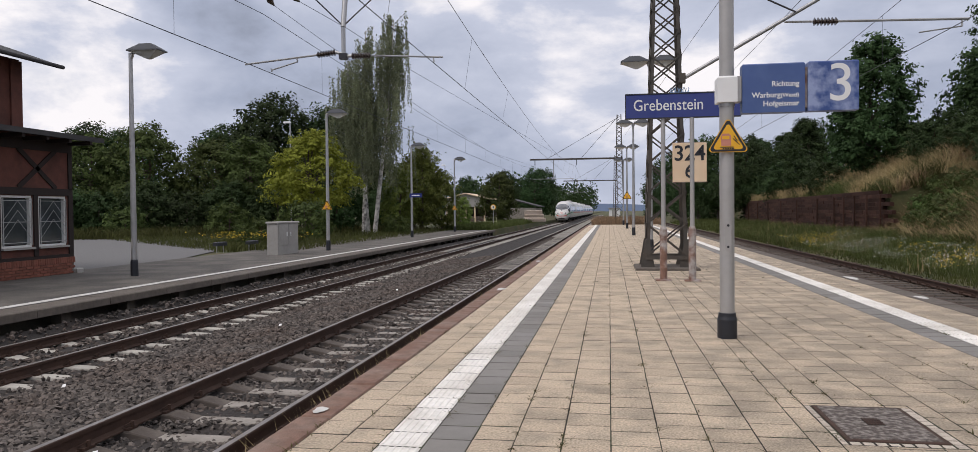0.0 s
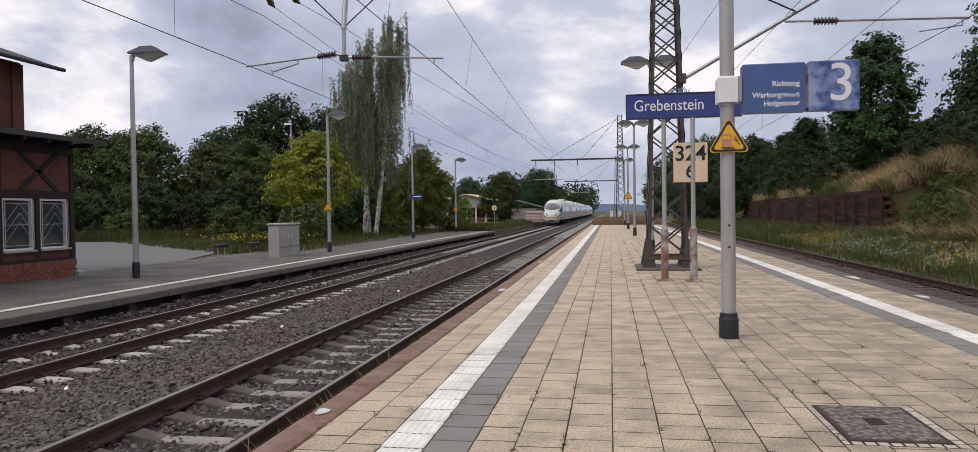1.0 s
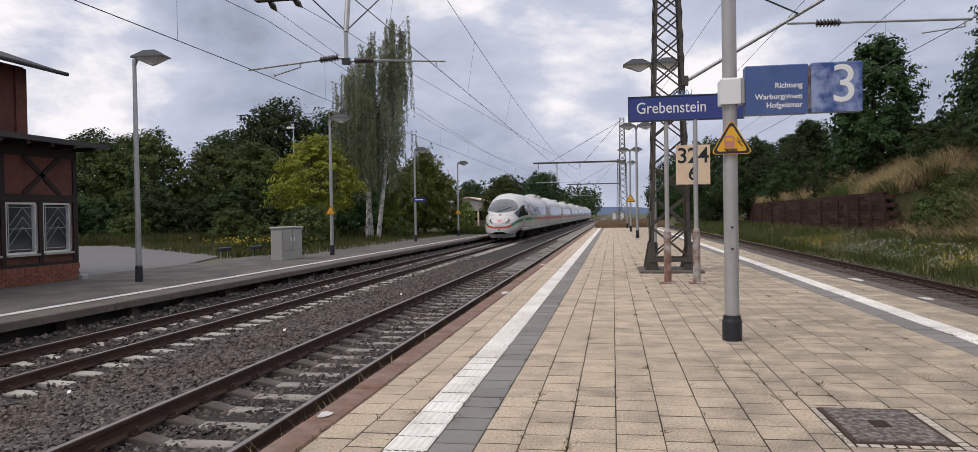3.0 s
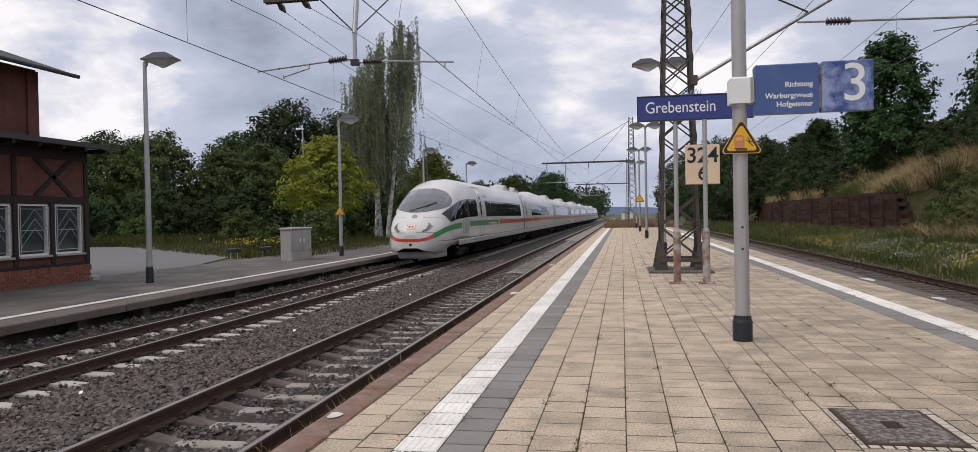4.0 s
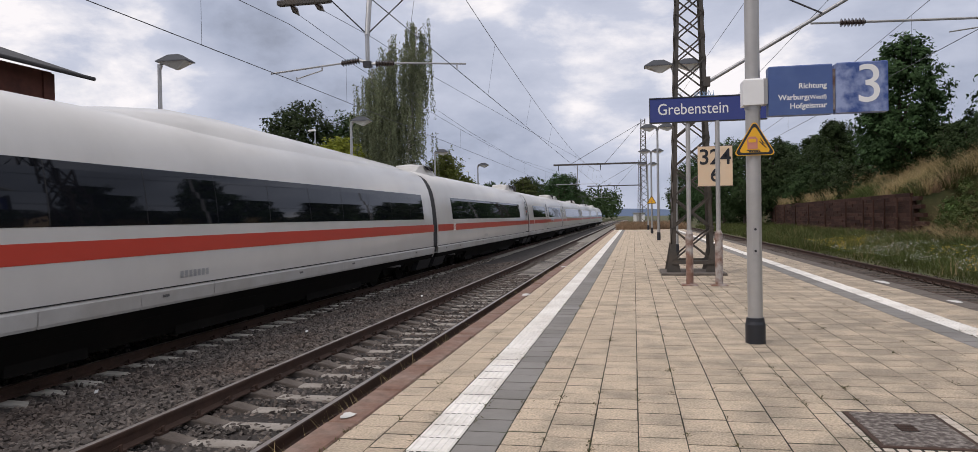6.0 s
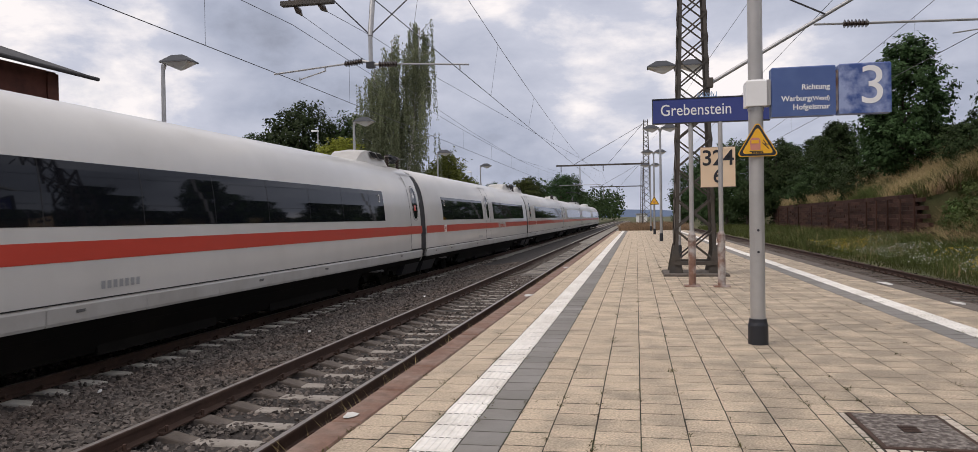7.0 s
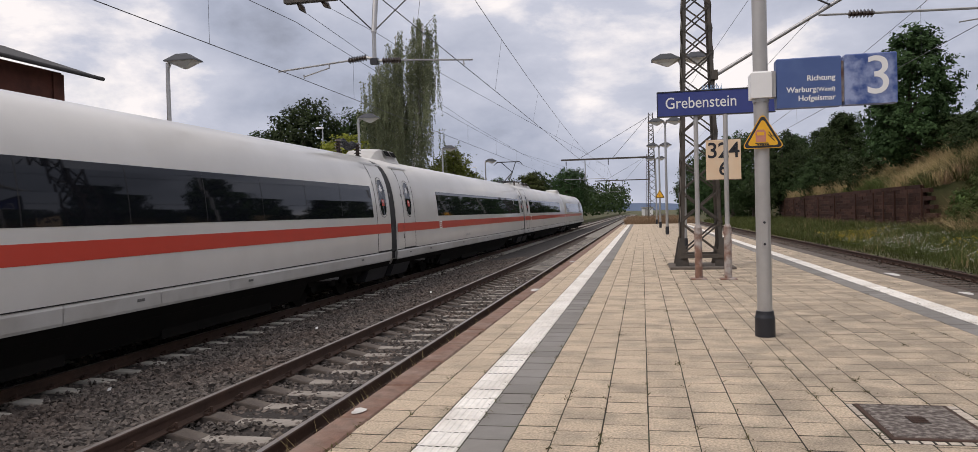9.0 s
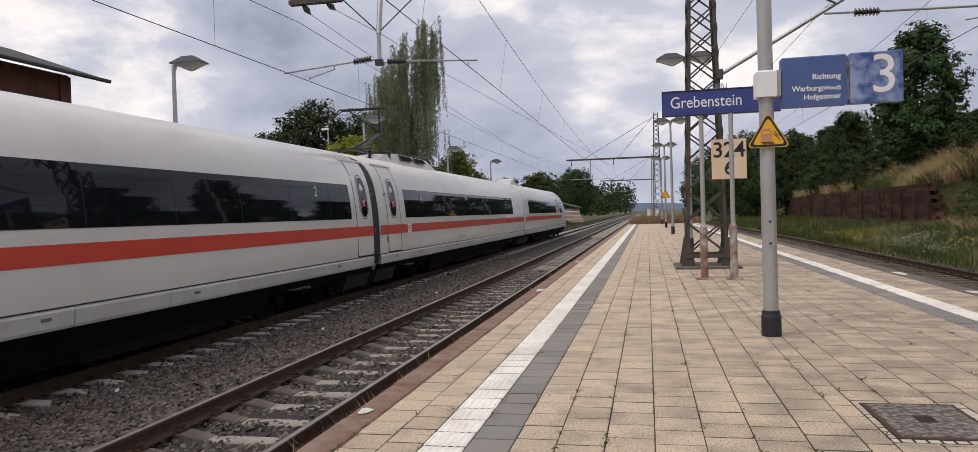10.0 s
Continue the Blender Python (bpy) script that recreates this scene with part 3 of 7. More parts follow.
HATCH = (1.455, 2.06, 4.89, 5.74)
SURROUND = (1.40, 2.137, 4.815, 5.745)   # the cover with its border of small setts
pieces = {}
hatch_gap = []
paving_near, joined = [], {"paving": ([], []), "paving_white": ([], []), "paving_grey": ([], [])}
rng = random.Random(5)
for i in range(len(COLUMNS) - 1):
    w = COLUMNS[i + 1] - COLUMNS[i]
    kind = paving_kind(i)
    shift = BOND.get(i, 0.09 + (i % 2) * PITCH / 2) + rng.uniform(-0.004, 0.004)
    for j in range(-34, 254):
        y0 = j * PITCH + shift
        if y0 + PITCH > END_Y:
            continue
        x0 = COLUMNS[i]
        if x0 + w > SURROUND[0] + 0.02 and x0 < SURROUND[1] - 0.02 and y0 + PITCH > SURROUND[2] + 0.02 and y0 < SURROUND[3] - 0.02:
            hatch_gap.append((x0, w, y0))
            continue
        at = (x0 + rng.uniform(-0.0015, 0.0015), y0, rng.uniform(-0.0015, 0.002))
        if 3.6 < y0 < 8.0 and -1.96 < x0 < 3.0 and len(paving_near) < 300:
            paving_near.append((i, w, kind, at))
        else:
            vs, fs = joined[kind]
            c = 0.003
            n = len(vs)
            X0, X1, Y0, Y1, z = at[0] + 0.004, at[0] + w - 0.004, y0 + 0.006, y0 + PITCH - 0.015, at[2]
            vs += [(X0, Y0, -0.03), (X1, Y0, -0.03), (X1, Y1, -0.03), (X0, Y1, -0.03), (X0, Y0, z - c), (X1, Y0, z - c), (X1, Y1, z - c), (X0, Y1, z - c),
                   (X0 + c, Y0 + c, z), (X1 - c, Y0 + c, z), (X1 - c, Y1 - c, z), (X0 + c, Y1 - c, z)]
            for o in (0, 4):
                for k in range(4):
                    fs.append((n + o + k, n + o + (k + 1) % 4, n + o + 4 + (k + 1) % 4, n + o + 4 + k))
            fs.append((n + 8, n + 9, n + 10, n + 11))
            if kind == "paving_white" and y0 < 26:
                # ribs along the guidance slabs
                for k in range(6):
                    xr, n = at[0] + w * (k + 0.5) / 6, len(vs)
                    for yr in (y0 + 0.02, y0 + PITCH - 0.03):
                        vs += [(xr - 0.012, yr, z), (xr - 0.007, yr, z + 0.005), (xr + 0.007, yr, z + 0.005), (xr + 0.012, yr, z)]
                    fs += [(n, n + 1, n + 5, n + 4), (n + 1, n + 2, n + 6, n + 5), (n + 2, n + 3, n + 7, n + 6), (n, n + 3, n + 2, n + 1), (n + 4, n + 5, n + 6, n + 7)]
island = bpy.data.objects["platform_island"]
for kind, (vs, fs) in joined.items():
    tagged(part("paving_field", raw_mesh("paving_field", vs, fs, M[kind]), None, island), "concrete paving slabs of the platform", "", kind="stuff")

# house platform: slab on short piers, asphalt top, white edge line
b = Build().prism([(-16.4, -0.9), (-16.4, LEFT_Z), (-11.0, LEFT_Z), (-11.0, -0.9)], -10, 67)
setting("platform_house", b, M["asphalt"], "dark asphalt house platform, patched and worn", "platform")
b = Build()
y = -10.0
while y < 67:
    b.block(-10.99, -10.30, y, min(y + 2.0, 67) - 0.015, LEFT_Z - 0.16, LEFT_Z + random.uniform(-0.006, 0.006), 0.02)
    b.box(-10.75, -10.52, y + 0.85, y + 1.10, -0.9, LEFT_Z - 0.165)
    y += 2.0
setting("platform_house_edge", b, M["slab"], "dirty concrete edge slabs on short piers", "kerb")
b = Build().box(-11.26, -11.03, -10, 66.9, LEFT_Z + 0.001, LEFT_Z + 0.006)
setting("edge_line", b, M["line"], "worn white safety line on the asphalt", "marking")


# ---- tracks ----
def rail_outline(x, top):
    h = [(-0.070, -0.16), (-0.070, -0.148), (-0.012, -0.125), (-0.010, -0.045), (-0.034, -0.036), (-0.034, -0.008), (-0.028, -0.001), (0, 0.0)]
    pts = h + [(-px, pz) for px, pz in reversed(h[:-1])]
    return [(x + px, top + pz) for px, pz in pts]


def sleeper_piece():
    """A concrete sleeper, low in the middle, with rail seats."""
    prof = [(-1.30, 0.0), (-1.24, 0.01), (-0.95, 0.02), (-0.60, 0.02), (-0.35, -0.035), (0.35, -0.035), (0.60, 0.02), (0.95, 0.02), (1.24, 0.01), (1.30, 0.0)]
    b = Build()
    secs = []
    for x, z in prof:
        secs.append([(x, -0.13, z - 0.16), (x, -0.105, z - 0.012), (x, -0.095, z), (x, 0.095, z), (x, 0.105, z - 0.012), (x, 0.13, z - 0.16)])
    b.sheet(secs)
    b.add(secs[0], [(0, 1, 2, 3, 4, 5)]).add(secs[-1], [(5, 4, 3, 2, 1, 0)])
    return b


def fastening_piece():
    """Rail clips and bolts of one rail seat, both sides of the rail."""
    b = Build()
    for s in (-1, 1):
        b.box(s * 0.075 - 0.035, s * 0.075 + 0.035, -0.075, 0.075, 0.0, 0.03)
        b.tube((s * 0.10, 0, 0.02), (s * 0.10, 0, 0.085), 0.017, n=6)
        b.tube((s * 0.10, 0, 0.075), (s * 0.045, -0.05, 0.045), 0.010, n=5)
        b.tube((s * 0.10, 0, 0.075), (s * 0.045, 0.05, 0.045), 0.010, n=5)
    return b


sleeper_me = sleeper_piece().mesh("sleeper", M["sleeper"])
stained_me = sleeper_piece().mesh("sleeper", M["sleeper_stained"])
stained_me.materials.append(M["sleeper_mid"])
for p in stained_me.polygons:
    if abs(p.center.x) < 0.34:
        p.material_index = 1
wood_me = Build().block(-1.3, 1.3, -0.13, 0.13, -0.16, 0.0, 0.02).mesh("sleeper", M["sleeper_wood"])
fast_me = fastening_piece().mesh("rail_fastening", M["rust"])


def track(name, x, top, y0, y1, near_to, mat_top, label, phase=0.0, piece=None, far_mat="sleeper"):
    t = thing(name, label, "railway track", kind="structure")
    for s in (-0.75, 0.75):
        b = Build().prism(rail_outline(x + s, top), y0, y1)
        part("rail", b, M["rust"], t)
        part("rail_head", Build().prism([(x + s - 0.026, top - 0.0005), (x + s - 0.022, top + 0.0025), (x + s + 0.022, top + 0.0025), (x + s + 0.026, top - 0.0005)], y0, y1), mat_top, t, "worn running surface")
    z = top - 0.165
    y = y0 + phase
    far = Build()
    while y < y1:
        if -2 < y < near_to:
            part("sleeper", piece or sleeper_me, None, t, at=pose(x + random.uniform(-0.02, 0.02), y, z - 0.015, 0, 0, random.uniform(-0.6, 0.6)))
            if y < 32:
                for s in (-0.75, 0.75):
                    part("rail_fastening", fast_me, None, t, at=pose(x + s, y, z))
        else:
            far.box(x - 1.3, x + 1.3, y - 0.11, y + 0.11, z - 0.15, z)
        y += 0.6
    tagged(part("sleeper_row", far, M[far_mat], t), "concrete sleepers further along the track", "", kind="stuff")
    return t


track("track_1", FAR_X, FAR_Z, -12, 330, 58, M["rail_top"], "through track with light concrete sleepers in grey ballast", 0.1)
track("track_2", NEAR_X, NEAR_Z, -12, 330, 58, M["rail_top"], "through track beside the island platform, brown stained concrete sleepers", 0.35, stained_me)
track("track_3", SIDE_X, SIDE_Z, -12, 200, 58, M["rust"], "rusty side track with dark sleepers", 0.2, wood_me, "sleeper_wood")


# ---- station building ----
def brick_mesh(l, h, d=0.05):
    return Build().block(0.004, d, 0, l - 0.012, 0, h - 0.012, 0.006).mesh("brick", M["brick_red"])


def station_building():
    t = thing("station_building", "old red-brick and dark timber station house beside the platform", "building")
    fx, ny, y0 = -15.75, 19.75, 6.0
    z0 = LEFT_Z
    wall = Build()
    wins = [(18.44, 19.50), (17.14, 18.20), (15.84, 16.90), (14.54, 15.60)]
    # front wall built round the window openings
    ys = [y0] + sorted(v for w in wins for v in w) + [ny]
    infill = "red brick infill walls"
    wall.box(fx - 0.3, fx, y0, ny, z0, 0.58)
    part("wall", wall, M["plaster_red"], t, infill)
    part("wall", Build().box(fx - 0.3, fx, y0, ny, 2.0, 3.7), M["plaster_red"], t, infill)
    for a, b in zip(ys[::2], ys[1::2]):
        part("wall_pier", Build().box(fx - 0.3, fx, a, b, 0.58, 2.0), M["plaster_red"], t)
    for q in ((-23, fx - 0.3, ny - 0.3, ny), (-23, -22.7, y0, ny - 0.3), (-22.7, fx - 0.3, y0, y0 + 0.3)):
        part("wall", Build().box(*q, z0, 3.7), M["plaster_red"], t, infill)
    up = Build().box(-23, -17.4, y0, ny - 0.02, 3.7, 6.1)
    part("upper_wall", up, M["plaster_red"], t, "peeling red upper storey")
    part("corner_strip", Build().box(-17.42, -17.34, ny - 0.4, ny + 0.02, 3.75, 6.05), M["plaster_red"], t)
    # lower roof with a thin dark eave
    r = Build().prism([(-14.95, 3.60), (-14.95, 3.74), (-17.4, 4.10), (-23.6, 4.10), (-23.6, 3.96), (-17.4, 3.93), (-15.75, 3.69)], y0 - 0.5, ny + 0.42)
    part("lower_roof", r, M["roofing"], t, "flat dark roofing felt with a timber eave")
    y = y0
    while y < ny + 0.3:
        part("rafter_end", Build().box(-15.75, -14.99, y, y + 0.1, 3.50, 3.62), M["timber"], t)
        y += 0.85
    r = Build().prism([(-16.55, 5.93), (-16.55, 6.03), (-20.2, 7.30), (-23.9, 6.03), (-23.9, 5.93), (-20.2, 7.18)], y0 - 0.5, ny + 0.75)
    part("upper_roof", r, M["roofing"], t, "slate-grey roof with a wide eave")
    r = Build().tube((-16.50, y0 - 0.5, 5.98), (-16.50, ny + 0.7, 5.98), 0.06)
    part("gutter", r, M["roofing"], t)
    # timber frame, 3 cm proud of the wall
    def beam(name, ya, za, yb, zb, w):
        a, c = Vector((fx + 0.012, ya, za)), Vector((fx + 0.012, yb, zb))
        d = (c - a).normalized()
        n = Vector((0, -d.z, d.y)) * w / 2
        vs = [p + s * n + Vector((q, 0, 0)) for q in (-0.03, 0.025) for p, s in ((a, 1), (a, -1), (c, -1), (c, 1))]
        part(name, Build().add(vs, [(0, 1, 2, 3), (4, 7, 6, 5), (0, 4, 5, 1), (1, 5, 6, 2), (2, 6, 7, 3), (3, 7, 4, 0)]), M["timber"], t)
    for z, w in ((3.42, 0.30), (2.12, 0.20), (0.26, 0.12)):
        beam("beam", y0, z, ny, z, w)
    for y in (19.67, 18.32, 17.02, 15.72, 14.42):
        beam("post", y, 0.30, y, 2.02, 0.15 if y < 19 else 0.18)
    for y in (19.67, 17.02, 14.42):
        beam("post", y, 2.20, y, 3.30, 0.15)
    for a in (17.10, 14.50):
        beam("brace", a + 0.62, 2.22, a + 2.0, 3.30, 0.13)
        beam("brace", a + 2.0, 2.22, a + 0.62, 3.30, 0.13)
    part("north_post", Build().box(fx - 0.31, fx - 0.13, ny, ny + 0.03, 0.3, 3.5), M["timber"], t)
    # brick plinth and sill courses
    core = Build().box(fx - 0.02, fx + 0.03, y0, ny, z0, 0.18)
    part("plinth", core, M["mortar"], t)
    me, stand = brick_mesh(0.25, 0.078), brick_mesh(0.085, 0.18)
    for k in range(4):
        n = 0
        y = 15.0 - 0.12 * (k % 2)
        while y < ny - 0.2:
            part("brick", me, None, t, at=pose(fx + 0.03, y, z0 + 0.01 + k * 0.078))
            y += 0.25
    y = 15.0
    while y < ny - 0.05:
        part("brick", stand, None, t, at=pose(fx + 0.032, y, 0.065 - 0.005))
        y += 0.085
    part("foot_stone", Build().block(fx - 0.05, fx + 0.2, ny - 0.08, ny + 0.2, z0, z0 + 0.14, 0.03), M["concrete"], t)
    for a, b_ in wins:
        w = part("window", Build().box(fx - 0.14, fx - 0.10, a + 0.07, b_ - 0.07, 0.66, 1.92), M["pane"], t, "dark window pane, grey-blue reflections put into its colour")
        fr = Build().box(fx - 0.16, fx - 0.02, a, a + 0.055, 0.58, 2.0).box(fx - 0.16, fx - 0.02, b_ - 0.055, b_, 0.58, 2.0)
        fr.box(fx - 0.16, fx - 0.02, a + 0.055, b_ - 0.055, 1.94, 2.0).box(fx - 0.16, fx - 0.02, a + 0.055, b_ - 0.055, 0.58, 0.64)
        part("window_frame", fr, M["frame_grey"], w, "white painted window frame")
        part("window_sill", Build().box(fx - 0.02, fx + 0.09, a - 0.03, b_ + 0.03, 0.53, 0.585), M["concrete"], w)
        g = Build()
        gx = fx + 0.035
        for z in (0.72, 1.28, 1.86):
            g.tube((gx, a + 0.02, z), (gx, b_ - 0.02, z), 0.009, n=5)
        for s in (a + 0.04, b_ - 0.04):
            g.tube((gx, s, 0.64), (gx, s, 1.93), 0.012, n=5)
        for k in range(-3, 5):
            for s in (-1, 1):
                mid = (a + b_) / 2
                if s > 0:
                    p, q = (mid, 1.86 - 0.26 * k), (b_ - 0.05, 1.86 - 0.26 * k - 0.52)
                else:
                    p, q = (mid, 1.60 - 0.26 * k), (a + 0.05, 1.60 - 0.26 * k - 0.52)
                if 0.66 < q[1] and p[1] < 1.9:
                    g.tube((gx, *p), (gx, *q), 0.006, n=4)
        for s in (a + 0.02, b_ - 0.02):
            for z in (0.95, 1.75):
                g.tube((fx - 0.02, s, z), (gx, s, z), 0.012, n=5)
        part("window_grille", g, M["bars"], w, "welded steel burglar bars")


station_building()


# ---- platform lamps ----
def lantern(b_roof, b_glass, x):
    vs = [(x - 0.46, -0.24, 0.0), (x + 0.46, -0.24, 0.0), (x + 0.46, 0.24, 0.0), (x - 0.46, 0.24, 0.0),
          (x - 0.17, -0.10, 0.18), (x + 0.17, -0.10, 0.18), (x + 0.17, 0.10, 0.18), (x - 0.17, 0.10, 0.18),
          (x - 0.47, -0.25, -0.035), (x + 0.47, -0.25, -0.035), (x + 0.47, 0.25, -0.035), (x - 0.47, 0.25, -0.035)]
    b_roof.add(vs, [(0, 1, 5, 4), (1, 2, 6, 5), (2, 3, 7, 6), (3, 0, 4, 7), (4, 5, 6, 7), (8, 9, 1, 0), (9, 10, 2, 1), (10, 11, 3, 2), (11, 8, 0, 3)])
    g = [(x - 0.44, -0.22, -0.03), (x + 0.44, -0.22, -0.03), (x + 0.44, 0.22, -0.03), (x - 0.44, 0.22, -0.03), (x + 0.02, -0.05, -0.24), (x + 0.10, -0.05, -0.24), (x + 0.10, 0.05, -0.24), (x + 0.02, 0.05, -0.24)]
    b_glass.add(g, [(0, 1, 5, 4), (1, 2, 6, 5), (2, 3, 7, 6), (3, 0, 4, 7), (7, 6, 5, 4)])


def lamp_post(heads, label, height=6.25):
    t = thing("platform_lamp", label, "lamp post", "platform lamps")
    part("pole", Build().tube((0, 0, 0.3), (0, 0, height * 0.55), 0.082, 0.07, n=14).tube((0, 0, height * 0.55), (0, 0, height - 0.05), 0.07, 0.052, n=14), M["steel"], t, smooth=True)
    part("sleeve", Build().tube((0, 0, 0), (0, 0, 0.42), 0.105, 0.10, n=14).tube((0, 0, 0.42), (0, 0, 0.46), 0.10, 0.085, n=14), M["black"], t, "black protective sleeve", True)
    part("service_door", Build().box(-0.03, 0.03, -0.084, -0.07, 0.75, 1.05), M["pole_grey"], t)
    for x in heads:
        arm = Build().tube((0, 0, height - 0.22), (math.copysign(0.06, x), 0, height - 0.08), 0.05, 0.05, n=10).tube((0, 0, height - 0.06), (x * 0.8, 0, height - 0.03), 0.035, n=8)
        part("arm", arm, M["steel"], t)
        r, g = Build(), Build()
        lantern(r, g, x)
        at = pose(0, 0, height)
        head = part("lantern_hood", r, M["hood"], t, "grey metal lantern hood", at=at)
        part("lantern_glass", g, M["lamp_glass"], head, "clear prismatic lantern glass")
    return t


one = lamp_post([0.50], "galvanised platform lamp with a single angular lantern and black base")
one.matrix_basis = pose(-13.11, 18.84, LEFT_Z)
for x, y in ((-12.70, 32.28), (-13.30, 49.1), (-13.15, 62.6)):
    copy_thing(one, pose(x, y, LEFT_Z))
two = lamp_post([-0.50, 0.50], "galvanised platform lamp with two angular lanterns and black base", 6.45)
two.matrix_basis = pose(1.37, 25.6, 0)
for y in (43.4, 59.5, 74.5):
    copy_thing(two, pose(1.37, y, 0))


def yard_lamp(x, y, z, h):
    t = thing("street_lamp", "thin grey street lamp with a short flat head among the trees", "street lamp", "street lamps", at=pose(x, y, z))
    part("pole", Build().tube((0, 0, 0), (0, 0, h), 0.07, 0.05), M["steel"], t)
    part("lamp_head", Build().block(-0.55, 0.05, -0.12, 0.12, h - 0.05, h + 0.1, 0.04), M["white"], t)


yard_lamp(-26.0, 58.0, -0.36, 9.3)
yard_lamp(-25.0, 112.0, -0.36, 9.0)


# ---- signs ----
def tri_outline(r, k=0.12):
    """A triangle with rounded corners, point up."""
    pts = []
    for c in range(3):
        a = math.pi / 2 + c * 2 * math.pi / 3
        for d in (-60, -30, 0, 30, 60):
            q = a + radians(d)
            pts.append((r * (1 - k * 2) * math.cos(a) + r * k * math.cos(q), r * (1 - k * 2) * math.sin(a) + r * k * math.sin(q)))
    return pts


def plate(outline, y0, y1):
    return Build().prism(outline, y0, y1)


def warning_sign(x, y, z, r, group="warning signs"):
    t = thing("warning_sign", "yellow triangular warning sign with black border", "sign", group, at=pose(x, y, z))
    part("panel", plate(tri_outline(r), -0.004, 0.006), M["yellow"], t)
    part("border", plate(tri_outline(r * 0.94), -0.0065, -0.002), M["black"], t, "black border")
    part("face", plate(tri_outline(r * 0.76), -0.009, -0.005), M["yellow"], t, "yellow face")
    if r > 0.2:
        tr = part("train_pictogram", plate([(-0.075, -0.06), (-0.08, 0.05), (-0.06, 0.075), (0.01, 0.075), (0.03, 0.05), (0.03, -0.06)], -0.011, -0.006), M["pink"], t, "faded reddish pictogram block")
        part("pictogram_window", Build().box(-0.065, 0.012, -0.0125, -0.008, 0.012, 0.048), M["yellow"], tr)
        for a, b_ in (((0.05, 0.02), (0.12, -0.05)), ((0.075, 0.0), (0.13, 0.0)), ((0.06, 0.05), (0.09, 0.0)), ((-0.085, -0.075), (0.055, -0.075))):
            part("pictogram_stroke", Build().tube((a[0], -0.009, a[1]), (b_[0], -0.009, b_[1]), 0.006, n=4), M["black"], t)
        for k in range(5):
            part("text_bar", Build().box(-0.06 + 0.025 * k, -0.042 + 0.025 * k, -0.0115, -0.006, -0.098, -0.082), M["black"], t)
    return t


M["pink"] = material("faded_red", (0.55, 0.22, 0.16), 0.5)


def info_pole():
    px, py = 1.306, 8.674
    t = thing("information_pole", "thick galvanised steel pole with black foot on the paving", "pole", at=pose(px, py, 0))
    part("pole", Build().tube((0, 0, 0.2), (0, 0, 5.2), 0.080, 0.078, n=28), M["pole_grey"], t, smooth=True)
    part("sleeve", Build().tube((0, 0, 0), (0, 0, 0.21), 0.108, 0.108, n=20).tube((0, 0, 0.21), (0, 0, 0.245), 0.108, 0.098, n=20).tube((0, 0, 0.245), (0, 0, 0.285), 0.098, 0.094, n=20), M["black"], t, "black plastic foot sleeve", True)
    part("service_door", Build().box(-0.035, 0.035, -0.0835, -0.07, 1.02, 1.27).tube((0, -0.083, 1.27), (0, -0.07, 1.27), 0.035, n=16).tube((0, -0.083, 1.02), (0, -0.07, 1.02), 0.035, n=16), M["pole_grey"], t, "oval service door with two locks", True)
    for z in (1.03, 1.27):
        part("lock", Build().tube((0, -0.088, z), (0, -0.08, z), 0.014, n=10), M["black"], t)
    part("cap", Build().tube((0, 0, 5.2), (0, 0, 5.24), 0.08, 0.05, n=20), M["black"], t)
    box = Build().block(-0.115, 0.10, -0.115, 0.115, 2.64, 2.93, 0.02)
    part("clamp_box", box, M["white"], t, "white clamp housing of the sign arm")
    part("clamp_plate", Build().box(0.102, 0.145, -0.09, 0.09, 2.645, 2.925), M["pole_grey"], t)
    part("band", Build().tube((0, 0, 2.60), (0, 0, 2.64), 0.088, n=24), M["steel"], t)

    s = thing("direction_sign", "faded blue sign box with white lettering on a pole", "sign", at=pose(px, py, 0))
    part("box", Build().block(0.155, 0.815, -0.075, 0.075, 2.515, 3.055, 0.012), M["blue_faded"], s, "faded blue panel")
    for body, x, z, size in (("Richtung", 0.755, 2.800, 0.082), ("Hofgeismar", 0.755, 2.585, 0.082)):
        part("lettering", text_mesh(body, size, M["white"], "RIGHT", 0.0015), None, s, "white lettering", at=Matrix.Translation((x, -0.077, z)) @ FACING)
    part("lettering", text_mesh("(Westf)", 0.062, M["white"], "RIGHT", 0.001), None, s, "white lettering", at=Matrix.Translation((0.755, -0.077, 2.680)) @ FACING)
    part("lettering", text_mesh("Warburg", 0.082, M["white"], "RIGHT", 0.0015), None, s, "white lettering", at=Matrix.Translation((0.560, -0.077, 2.680)) @ FACING)
    part("connector", Build().box(0.817, 0.845, -0.05, 0.05, 2.56, 3.0), M["rusty"], s)

    n = thing("platform_number_sign", "blue platform number sign with weathered white spots", "sign", at=pose(px, py, 0))
    part("box", Build().block(0.848, 1.37, -0.075, 0.075, 2.52, 3.06, 0.012), M["blue_spots"], n, "blue panel with faded white spots")
    part("lettering", text_mesh("3", 0.585, M["white"], "CENTER", 0.0), None, n, "white numeral", at=Matrix.Translation((1.185, -0.077, 2.625)) @ FACING)
    warning_sign(px - 0.0, py - 0.10, 2.215, 0.262)


